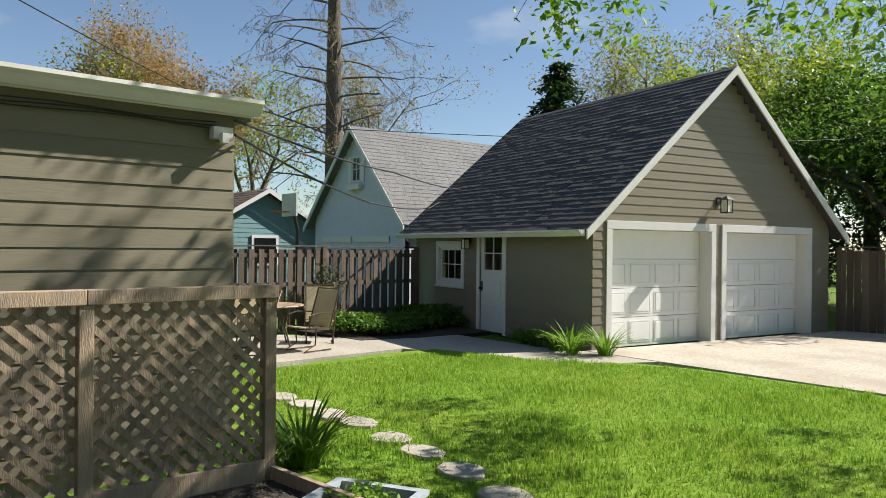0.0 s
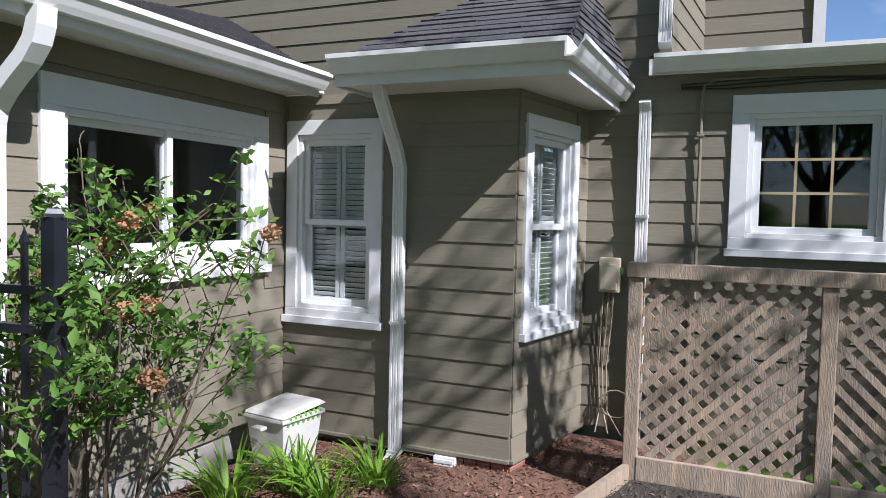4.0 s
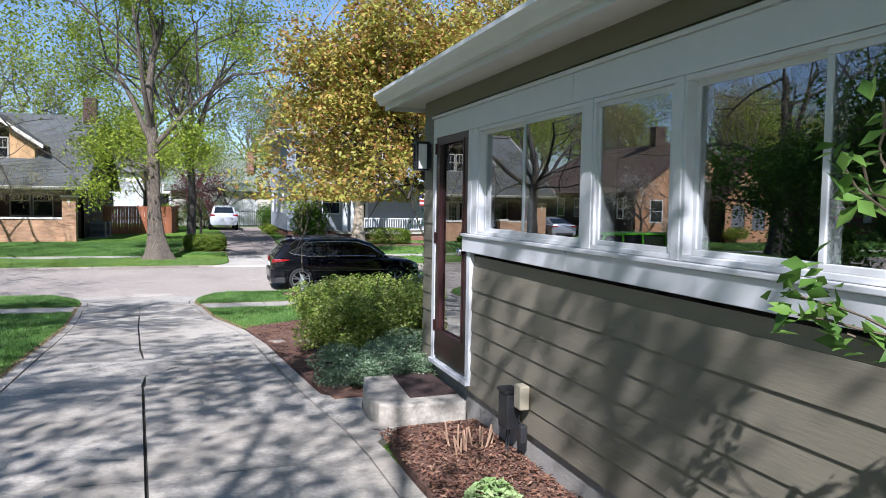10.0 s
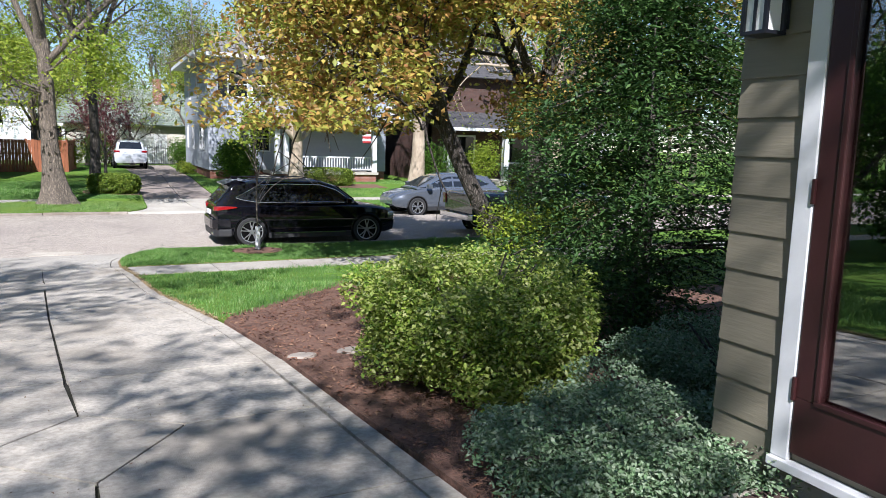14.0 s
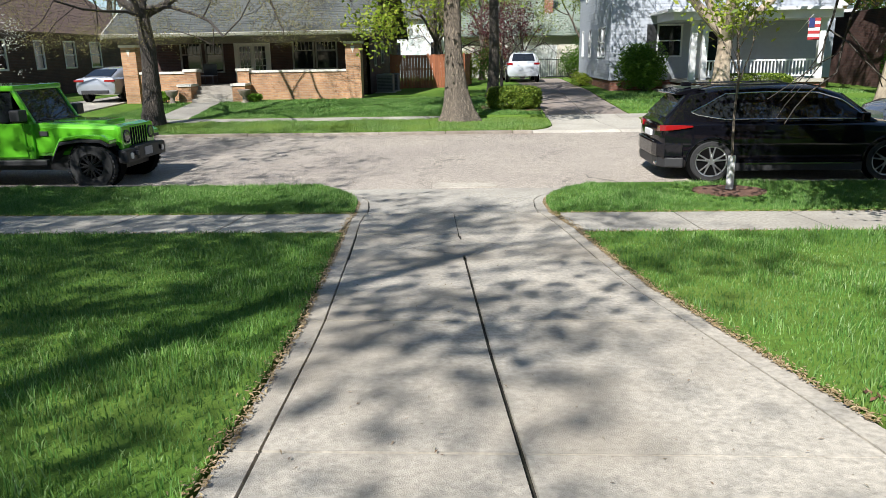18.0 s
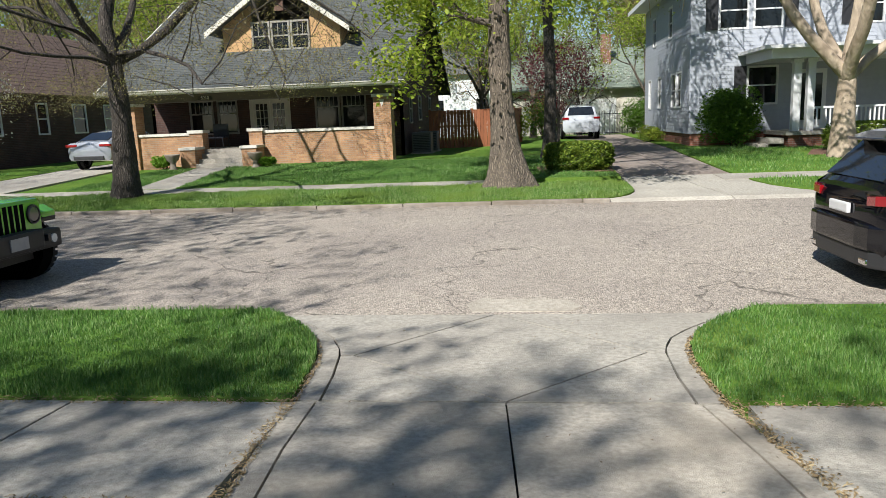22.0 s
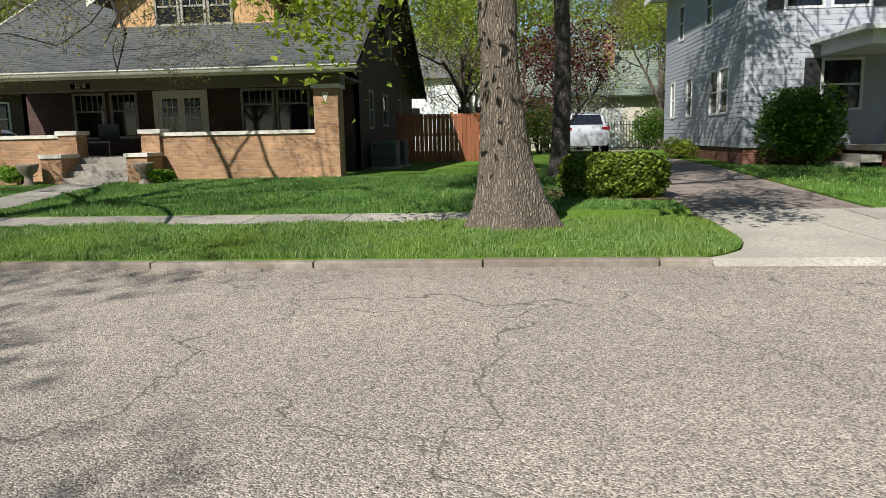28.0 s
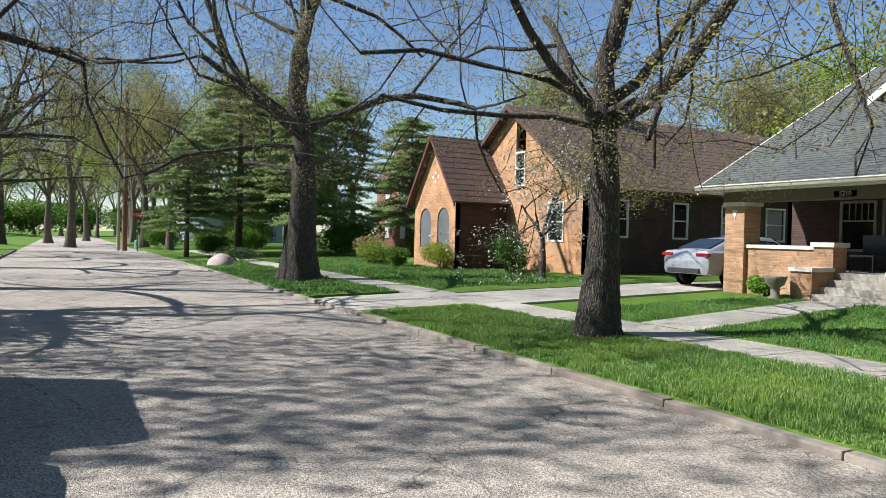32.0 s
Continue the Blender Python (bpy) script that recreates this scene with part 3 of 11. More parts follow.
# rows with a scored diamond on the centre line: top, left, bottom, right
DIAMONDS = {11.7: ((0.52, 13.49), (0.0, 12.95), (0.62, 12.32), (1.11, 13.05)), 20.3: ((-0.10, 21.38), (-0.62, 20.9), (-0.05, 20.52), (0.50, 20.96))}
J, band = 0.015, 0.14


def slab_poly(poly):
    jig = random.uniform(-0.002, 0.002)
    patch("slab", inset(poly, 0.008), lambda x, y: gz(y) + jig, 0.1, CONCRETE, driveway)


def inset(poly, d):
    """The outline drawn in by d along every edge."""
    n = len(poly)
    turn = 1 if sum(poly[i][0] * poly[(i + 1) % n][1] - poly[(i + 1) % n][0] * poly[i][1] for i in range(n)) > 0 else -1
    out = []
    for i in range(n):
        p, q, r = Vector(poly[i - 1]), Vector(poly[i]), Vector(poly[(i + 1) % n])
        a, b = (q - p).normalized(), (r - q).normalized()
        na, nb = Vector((-a.y, a.x)) * turn, Vector((-b.y, b.x)) * turn
        out.append(tuple(q + (na + nb) * d / max(0.3, 1 + na.dot(nb))))
    return out


for a, b in zip(rows_y, rows_y[1:]):
    for lo, hi in ((lambda y: DRIVE_L(y), lambda y: DRIVE_L(y) + band), (lambda y: DRIVE_R(y) - band, lambda y: DRIVE_R(y))):
        jig = random.uniform(-0.003, 0.003)
        strip("edge_band", a + J / 2, b - J / 2, lo, hi, lambda x, y: gz(y) + jig, 0.1, CONCRETE, driveway, step=0.8)
    if a in DIAMONDS:
        T, L, B, R = DIAMONDS[a]
        slab_poly([T, L, B, R])
        li, ri = (lambda y: DRIVE_L(y) + band + J), (lambda y: DRIVE_R(y) - band - J)
        slab_poly([(li(a), a), (DRIVE_C(a) - 0.014, a), B, L, (li(L[1]), L[1])])
        slab_poly([(DRIVE_C(a) + 0.014, a), (ri(a), a), (ri(R[1]), R[1]), R, B])
        slab_poly([(li(L[1]), L[1]), L, T, (DRIVE_C(b) - 0.012, b), (li(b), b)])
        slab_poly([T, R, (ri(R[1]), R[1]), (ri(b), b), (DRIVE_C(b) + 0.012, b)])
        continue
    cj = 0.012 if b < 20.5 else 0.006
    for lo, hi in ((lambda y: DRIVE_L(y) + band + J, lambda y: DRIVE_C(y) - cj), (lambda y: DRIVE_C(y) + cj, lambda y: DRIVE_R(y) - band - J)):
        jig = random.uniform(-0.003, 0.003)
        strip("slab", a + J / 2, b - J / 2, lo, hi, lambda x, y: gz(y) + jig, 0.1, CONCRETE, driveway, step=0.8)
strip("joint_bed", -8.6, 23.2, DRIVE_L, DRIVE_R, lambda x, y: gz(y) - 0.024, 0.05, DIRT, driveway, step=0.6, label="dark dirt and moss in the joints")
# apron with its diamond joints
AP = dict(top=(-0.4, 25.57), left=(-1.43, 24.21), bot=(-0.24, 23.21), right=(0.79, 24.3))


def apron_z(x, y):
    return gz(y) + 0.002


T_, L_, B_, R_ = AP["top"], AP["left"], AP["bot"], AP["right"]
pieces = [[T_, L_, B_, R_],
          [B_, L_, (DRIVE_L(24.21) + 0.17, 24.21), (DRIVE_L(23.7) + 0.17, 23.7), (DRIVE_L(23.21) + 0.17, 23.21)],
          [B_, (DRIVE_R(23.21) - 0.17, 23.21), (DRIVE_R(23.7) - 0.17, 23.7), (DRIVE_R(24.3) - 0.17, 24.3), R_],
          [L_, T_, (DRIVE_L(25.58) + 0.23, 25.58), (DRIVE_L(25.4) + 0.21, 25.4), (DRIVE_L(25.2) + 0.19, 25.2), (DRIVE_L(24.95) + 0.17, 24.95), (DRIVE_L(24.7) + 0.17, 24.7), (DRIVE_L(24.45) + 0.17, 24.45), (DRIVE_L(24.21) + 0.17, 24.21)],
          [R_, (DRIVE_R(24.3) - 0.17, 24.3), (DRIVE_R(24.5) - 0.17, 24.5), (DRIVE_R(24.7) - 0.17, 24.7), (DRIVE_R(24.95) - 0.17, 24.95), (DRIVE_R(25.2) - 0.19, 25.2), (DRIVE_R(25.4) - 0.21, 25.4), (DRIVE_R(25.58) - 0.23, 25.58), T_]]
for pc in pieces:
    patch("slab", inset(pc, 0.008), apron_z, 0.1, CONCRETE_OLD, driveway)
for f, s in ((DRIVE_L, 1), (DRIVE_R, -1)):
    edge = [23.21, 23.7, 24.2, 24.4, 24.55, 24.7, 24.85, 25.0, 25.12, 25.25, 25.35, 25.45, 25.57]
    patch("edge_band", [(f(y), y) for y in edge] + [(f(y) + s * (0.16 + 0.1 * max(0, y - 25)), y) for y in reversed(edge)], apron_z, 0.12, CONCRETE_OLD, driveway)
strip("joint_bed", 23.2, 25.6, DRIVE_L, DRIVE_R, lambda x, y: gz(y) - 0.024, 0.05, DIRT, driveway, step=0.4)

# near pavement, both sides
for side, x0, x1 in ((-1, -60, 0), (1, 0, 60)):
    pv = thing("pavement", "pale concrete pavement slabs beside the lawn", "pavement", kind="structure")
    n = 0
    x = DRIVE_L(22.5) if side < 0 else DRIVE_R(22.5)
    while abs(x) < 34:
        w = 1.5
        a, b = (x - w, x) if side < 0 else (x, x + w)
        patch("slab", [(a + 0.01, 21.83), (b - 0.01, 21.83), (b - 0.01, 23.17), (a + 0.01, 23.17)], lambda x, y: gz(y) + 0.004, 0.1, CONCRETE_OLD, pv)
        x += side * w

# lawns: raised beds of turf, each its own piece of the setting
def lawn(name, y0, y1, xl, xr, zf, label, step=0.5, nx=2):
    return tagged(strip(name, y0, y1, xl, xr, zf, 0.25, GRASS_GROUND, step=step, nx=nx), label, "lawn", kind="structure")


def lawn_z(x, y):
    return gz(y) + 0.012


def verge_z(x, y):
    return -1.085 - 0.02 * math.sin((y - 23.2) * 1.2)


lawn("lawn_1", 8.0, 21.8, lambda y: -40, lambda y: DRIVE_L(y) - 0.03, lawn_z, "green front lawn of the neighbouring plot", step=0.8)
lawn("lawn_2", 16.5, 21.8, lambda y: DRIVE_R(y) + 0.03, lambda y: 40, lawn_z, "green front lawn beside the driveway", step=0.8)
lawn("lawn_3", 23.2, 25.45, lambda y: -60, lambda y: DRIVE_L(y) - 0.02, verge_z, "rounded grass verge between pavement and street", step=0.25)
lawn("lawn_4", 23.2, 25.45, lambda y: DRIVE_R(y) + 0.02, lambda y: 60, verge_z, "rounded grass verge between pavement and street", step=0.25)
lawn("lawn_5", -60, 8.0, lambda y: -40, lambda y: DRIVE_L(y) - 0.03, lawn_z, "neighbouring lawn beside the driveway", step=4)


# back yard: lawn shaped round the paving
def yard_z(x, y):
    return -0.185


patch("lawn_6", [(2.72, 1.6), (2.72, -8.35), (5.0, -8.45), (6.6, -8.4), (7.6, -8.1), (8.3, -7.2), (9.6, -6.9), (10.6, -6.6), (10.7, -5.6), (10.6, -4.2), (10.2, -3.3), (9.2, -1.7), (6.4, -1.4), (5.4, -1.2), (5.0, 0.6), (3.4, 1.6)],
      yard_z, 0.2, GRASS_GROUND_LIGHT)
tagged(bpy.data.objects["lawn_6"], "bright green back lawn", "lawn", kind="structure")
yard_pave = thing("yard_paving", "pale concrete paving before the garage and along its side", "paving", kind="structure")
patch("slab", [(-1, -8.62), (8.9, -8.62), (7.2, -17.5), (-1, -17.5)], lambda x, y: -0.19, 0.1, CONCRETE, yard_pave)
patch("slab", [(8.95, -8.3), (8.1, -7.2), (9.8, -6.6), (11.0, -6.2), (10.9, -3.6), (14, -3.6), (14, -5.4), (12.2, -6.6), (12.2, -8.3)], lambda x, y: -0.188, 0.1, CONCRETE_OLD, yard_pave)
patch("slab", [(7.4, -8.55), (8.1, -7.2), (8.95, -8.3), (8.9, -8.55)], lambda x, y: -0.187, 0.1, CONCRETE_OLD, yard_pave)

# kerbs
def kerb_line(name, x0, x1, y, z0, z1, side, n):
    k = thing(name, "worn grey stone kerb along the street", "kerb", kind="structure")
    x = x0
    while x < x1 - 0.1:
        w = min(n, x1 - x)
        g = Geo()
        j = random.uniform(-0.012, 0.012)
        g.box(x + 0.006, x + w - 0.006, y - 0.075, y + 0.075, z0 - 0.2, z1 + j)
        g.obj("kerb_stone", KERB, k, bevel=0.02)
        x += w
    return k


kerb_line("kerb_far", -60, 1.6, 33.86, -1.2, -1.09, 1, 1.85)
kerb_line("kerb_far", 6.8, 60, 33.86, -1.2, -1.09, 1, 1.85)
kerb_line("kerb_near", -60, -2.75, 25.52, -1.2, -1.10, 1, 2.4)
kerb_line("kerb_near", 2.05, 60, 25.52, -1.2, -1.10, 1, 2.4)

# far side: verge, pavement, lawns, the neighbour's drive
FD_L = lerp_table([(33.8, 1.2), (33.95, 1.55), (34.15, 1.85), (34.4, 2.06), (34.8, 2.22), (35.2, 2.28), (37.5, 2.3), (44, 2.4), (50, 2.6), (62, 2.2)])
FD_R = lerp_table([(33.8, 6.9), (34.0, 6.3), (34.3, 5.85), (34.7, 5.5), (35.3, 5.2), (36, 5.05), (38, 4.95), (44, 5.0), (48, 5.2), (62, 5.3)])


DRIVE_DARK = mat("old_brown_tarmac", (0.27, 0.225, 0.19), rough=0.95, var=0.3, scale=30, bump=0.6, bscale=120, stain=(0.17, 0.13, 0.105), stain_amt=0.6, stain_scale=0.7, coord="World")
fd = thing("far_driveway", "worn concrete and brown tarmac driveway of the house across the street", "driveway", kind="structure")
for a, b in ((33.8, 36.3), (36.3, 37.6), (37.6, 40.6), (40.6, 44), (44, 48), (48, 54), (54, 62)):
    for lo, hi in ((FD_L, lambda y: (FD_L(y) + FD_R(y)) / 2 - 0.01), (lambda y: (FD_L(y) + FD_R(y)) / 2 + 0.01, FD_R)):
        strip("slab", a + 0.01, b - 0.01, lo, hi, lambda x, y: gz(y) - 0.01, 0.1, CONCRETE_OLD if a < 37 else DRIVE_DARK, fd, step=0.15)
fpv = thing("far_pavement", "pale concrete pavement across the street", "pavement", kind="structure")
x = -60.0
while x < 60:
    if not (-0.4 < x + 0.75 < 5.2):
        patch("slab", [(x + 0.01, 36.45), (x + 1.49, 36.45), (x + 1.49, 37.55), (x + 0.01, 37.55)], lambda x, y: gz(y) + 0.004, 0.1, CONCRETE_OLD, fpv)
    x += 1.5
lawn("lawn_7", 33.94, 36.45, lambda y: -15.0, lambda y: FD_L(y) - 0.02, lambda x, y: gz(y) + 0.012, "bright grass verge across the street", step=0.3)
lawn("lawn_8", 33.94, 36.45, lambda y: FD_R(y) + 0.02, lambda y: 60, lambda x, y: gz(y) + 0.012, "grass verge across the street", step=0.3)
lawn("lawn_9", 37.55, 60, lambda y: -13, lambda y: FD_L(y) - 0.02, lambda x, y: gz(y) + 0.012, "shaded front lawn of the brick bungalow", step=1)
lawn("lawn_10", 37.55, 60, lambda y: FD_R(y) + 0.02, lambda y: 60, lambda x, y: gz(y) + 0.012, "front lawn of the grey house", step=1)
lawn("lawn_11", 33.94, 36.45, lambda y: -60, lambda y: -18.6, lambda x, y: gz(y) + 0.012, "grass verge along the street", step=0.3)
lawn("lawn_12", 37.55, 60, lambda y: -60, lambda y: -17.5, lambda x, y: gz(y) + 0.012, "front lawn of the brick house with the steep gables", step=1)
nd = thing("neighbour_driveway", "concrete driveway between the two brick houses", "driveway", kind="structure")
strip("slab", 33.85, 52, lambda y: -18.2 + 0.4 * max(0, y - 36) / 16, lambda y: -14.6 - 0.6 * max(0, y - 36) / 16, lambda x, y: gz(y) - 0.008, 0.1, CONCRETE_OLD, nd)
bw = thing("front_walk", "narrow concrete path to the porch steps", "path", kind="structure")
for i in range(5):
    a, b = 37.55 + i * 1.36, 37.55 + (i + 1) * 1.36
    c = lambda y: -10.1 - (y - 37.5) * 0.16
    strip("slab", a + 0.01, b - 0.01, lambda y: c(y) - 0.6, lambda y: c(y) + 0.6, lambda x, y: gz(y) + 0.02, 0.1, CONCRETE_OLD, bw)


# ---- walls with lapped boards ----
def wall(name, p0, p1, z0, z1, openings=(), exposure=0.165, thick=0.14, boards=True, material=None, label="", back=None, top=None, board_z0=None):
    """A wall from p0 to p1, seen from its right-hand side; openings (u0, u1, za, zb) go through it. top(u): roofline of a gable."""
    material = material or SIDING
    p0, p1 = Vector((*p0, 0)), Vector((*p1, 0))
    L = (p1 - p0).length
    u = (p1 - p0).normalized()
    n = Vector((u.y, -u.x, 0))     # outwards
    root = thing(name, label or "lapped board wall in grey-brown paint", "wall", kind="structure")
    cuts = sorted({0.0, L, *[o[0] for o in openings], *[o[1] for o in openings]})
    g = Geo()
    def blk(a, b, za, zb, off0, off1, zb2=None):
        zb2 = zb if zb2 is None else zb2
        q = [p0 + a * u - off1 * n, p0 + b * u - off1 * n, p0 + b * u - off0 * n, p0 + a * u - off0 * n]
        vs = [Vector((v.x, v.y, za)) for v in q] + [Vector((q[0].x, q[0].y, zb)), Vector((q[1].x, q[1].y, zb2)), Vector((q[2].x, q[2].y, zb2)), Vector((q[3].x, q[3].y, zb))]
        g.add(vs, [(0, 3, 2, 1), (4, 5, 6, 7), (0, 1, 5, 4), (1, 2, 6, 5), (2, 3, 7, 6), (3, 0, 4, 7)])
    for a, b in zip(cuts, cuts[1:]):
        if b - a < 1e-4:
            continue
        holes = sorted([(o[2], o[3]) for o in openings if o[0] < (a + b) / 2 < o[1]])
        z = z0
        for ha, hb in holes + [(None, None)]:
            zt = z1 if ha is None else ha
            if zt - z > 1e-3:
                if top and ha is None:
                    us = [a + (b - a) * i / 12 for i in range(13)]
                    prof = [(uu, max(z + 0.001, top(uu))) for uu in us]
                    ring_pts = [(a, z)] + [(b, z)] + list(reversed(prof))
                    vs = []
                    for off in (0.0, thick):
                        vs += [Vector(((p0 + uu * u - off * n).x, (p0 + uu * u - off * n).y, zz)) for uu, zz in ring_pts]
                    k = len(ring_pts)
                    g.add(vs, [tuple(range(k)), tuple(range(2 * k - 1, k - 1, -1))] + [(i, k + i, k + (i + 1) % k, (i + 1) % k) for i in range(k)])
                else:
                    blk(a, b, z, zt, 0.0, thick)
            z = hb if hb is not None else z
    g.obj("sheathing", back or material, root, recalc=True)
    if not boards:
        return root
    z = board_z0 if board_z0 is not None else z0
    while z < (max(top(i * L / 40) for i in range(41)) if top else z1) - 0.03:
        zt = min(z + exposure, z1) if not top else z + exposure
        segs = [(0.0, L)]
        if top:
            inside = [i * L / 200 for i in range(201) if top(i * L / 200) > z + exposure * 0.6]
            segs = [(inside[0], inside[-1])] if inside else []
        for o in openings:
            if o[2] < zt - 0.02 and o[3] > z + 0.02:
                segs = [s for a, b in segs for s in ((a, min(b, o[0])), (max(a, o[1]), b)) if s[1] - s[0] > 0.02]
        for a, b in segs:
            # long runs are made of several boards
            parts = max(1, int(round((b - a) / 3.6)))
            for i in range(parts):
                sa, sb = a + (b - a) * i / parts + (0.0015 if i else 0), a + (b - a) * (i + 1) / parts
                gb = Geo()
                jit = random.uniform(-0.0015, 0.0015)
                o0 = 0.018 + jit
                prof = [(0.0, z - 0.012), (o0, z - 0.012), (0.007, zt + 0.006), (0.0, zt + 0.006)]
                vs = []
                for uu in (sa, sb):
                    for d, zz in prof:
                        v = p0 + uu * u + d * n
                        vs.append((v.x, v.y, zz))
                gb.add(vs, [(0, 1, 2, 3), (7, 6, 5, 4), (0, 4, 5, 1), (1, 5, 6, 2), (2, 6, 7, 3), (3, 7, 4, 0)])
                gb.obj("clapboard", material, root, recalc=False)
        z += exposure
    return root


def on_wall(p0, p1):
    """A frame on a wall: x along it, y outwards, z up."""
    a, b = Vector((*p0, 0)), Vector((*p1, 0))
    u = (b - a).normalized()
    n = Vector((u.y, -u.x, 0))
    return Matrix(((u.x, n.x, 0, a.x), (u.y, n.y, 0, a.y), (0, 0, 1, 0), (0, 0, 0, 1)))


def gbox(name, material, parent, M, *bs, label="", bevel=0.004):
    g = Geo()
    for b in bs:
        g.box(*b)
    ob = g.obj(name, material, parent, label, bevel)
    ob.matrix_basis = M
    return ob


def ring(u0, u1, z0, z1, w, y0, y1, wb=None, wt=None):
    """Four bars round an opening, butted."""
    wb, wt = w if wb is None else wb, w if wt is None else wt
    return [(u0, u0 + w, y0, y1, z0 + wb, z1 - wt), (u1 - w, u1, y0, y1, z0 + wb, z1 - wt), (u0, u1, y0, y1, z0, z0 + wb), (u0, u1, y0, y1, z1 - wt, z1)]


def window(name, p0, p1, u0, u1, z0, z1, style="double", trim=0.1, label="white painted wooden window", muntin=None, glass=None, shutters=False, trim_ext=0.0, room=True, sill=True):
    """A window in its opening; outer size includes the trim boards."""
    M = on_wall(p0, p1)
    w = thing(name, label, "window", kind="structure")
    gl = glass or GLASS
    a, b, c, d = u0 + trim, u1 - trim, z0 + trim, z1 - trim * 1.15
    for bx in ring(u0, u1, z0, z1, trim, 0.0, 0.036, trim, trim * 1.15):
        gbox("trim_board", WHITE, w, M, bx)
    if sill:
        gbox("window_sill", WHITE, w, M, (u0 - 0.02, u1 + 0.02, 0.0, 0.06, z0 - 0.02, z0 + 0.035))
    # jamb lining
    gbox("window_frame", WHITE, w, M, *ring(a, b, c, d, 0.035, -0.12, 0.012))
    a2, b2, c2, d2 = a + 0.035, b - 0.035, c + 0.035, d - 0.035
    def sash(nm, x0, x1, y, za, zb, bars=(0, 0), fw=0.045):
        s = gbox(nm, WHITE, w, M, *ring(x0, x1, za, zb, fw, y - 0.03, y))
        gbox("pane", gl, s, Matrix.Identity(4), (x0 + fw, x1 - fw, y - 0.018, y - 0.013, za + fw, zb - fw), bevel=0).visible_shadow = False
        nx, nz = bars
        for i in range(1, nx + 1):
            xx = x0 + fw + (x1 - x0 - 2 * fw) * i / (nx + 1)
            gbox("muntin", WHITE if muntin is None else muntin, s, Matrix.Identity(4), (xx - 0.009, xx + 0.009, y - 0.024, y - 0.007, za + fw, zb - fw), bevel=0)
        for i in range(1, nz + 1):
            zz = za + fw + (zb - za - 2 * fw) * i / (nz + 1)
            gbox("muntin", WHITE if muntin is None else muntin, s, Matrix.Identity(4), (x0 + fw, x1 - fw, y - 0.0235, y - 0.0075, zz - 0.009, zz + 0.009), bevel=0)
        return s
    mid = (a2 + b2) / 2
    zm = (c2 + d2) / 2
    if style == "double":
        sash("upper_sash", a2, b2, -0.02, zm - 0.02, d2)
        sash("lower_sash", a2, b2, -0.055, c2, zm + 0.025)
    elif style == "slider":
        sash("fixed_sash", a2, mid + 0.02, -0.05, c2, d2)
        sash("sliding_sash", mid - 0.02, b2, -0.015, c2, d2)
    elif style == "grid":
        sash("sash", a2, b2, -0.02, c2, d2, (2, 2), 0.05)
    elif style == "small_grid":
        sash("sash", a2, b2, -0.02, c2, d2, (2, 1), 0.04)
    elif style == "fixed":
        sash("sash", a2, b2, -0.02, c2, d2)
    return w


# ---- the house ----
PS0, PS1 = (3.235, 10.97), (3.235, 5.12)      # porch side wall, beside the drive
PB0, PB1 = (3.235, 5.12), (5.6, 5.12)         # porch back wall
BF0, BF1 = (5.62, 5.12), (5.62, 3.24)         # kitchen bay, front
BS0, BS1 = (5.62, 3.24), (6.75, 3.02)         # bay side
DW0, DW1 = (6.75, 3.02), (6.75, -1.15)        # dining room wall
def U(y):
    return 10.97 - y


porch_open = [(U(10.55), U(9.72), 0.12, 2.16), (U(9.52), U(7.90), 1.27, 2.06), (U(7.80), U(7.08), 1.27, 2.06), (U(7.02), U(5.47), 1.27, 2.06)]
wall("wall_porch_side", PS0, PS1, 0.02, 2.49, [(U(10.62), U(5.335), 2.06, 2.28), (U(9.72), U(5.335), 1.1, 2.06), porch_open[0]], back=SIDING)
MP = on_wall(PS0, PS1)
tr = thing("porch_window_trim", "white painted head, post and sill boards round the porch windows", "trim", kind="structure")
for b in [(U(10.63), U(8.03), 0.0, 0.034, 2.1, 2.27), (U(8.027), U(5.335), 0.0, 0.034, 2.1, 2.27)]:
    gbox("head_board", WHITE, tr, MP, b)
gbox("cap_strip", WHITE, tr, MP, (U(10.65), U(5.315), 0.0, 0.05, 2.272, 2.296))
for b in [(U(9.78), U(8.03), 0.0, 0.055, 1.13, 1.25), (U(8.027), U(5.335), 0.0, 0.055, 1.13, 1.25)]:
    gbox("sill_board", WHITE, tr, MP, b)
gbox("sill_cap", WHITE, tr, MP, (U(9.78), U(5.335), -0.03, 0.07, 1.252, 1.275))
for ya, yb in ((9.64, 9.52), (7.90, 7.80), (7.08, 7.02), (5.47, 5.335)):
    gbox("post_board", WHITE, tr, MP, (U(ya), U(yb), -0.1, 0.034, 1.277, 2.098))
gbox("corner_return", WHITE, tr, MP, (U(5.335) + 0.002, U(5.335) + 0.05, 0.0, 0.03, 1.13, 2.27))


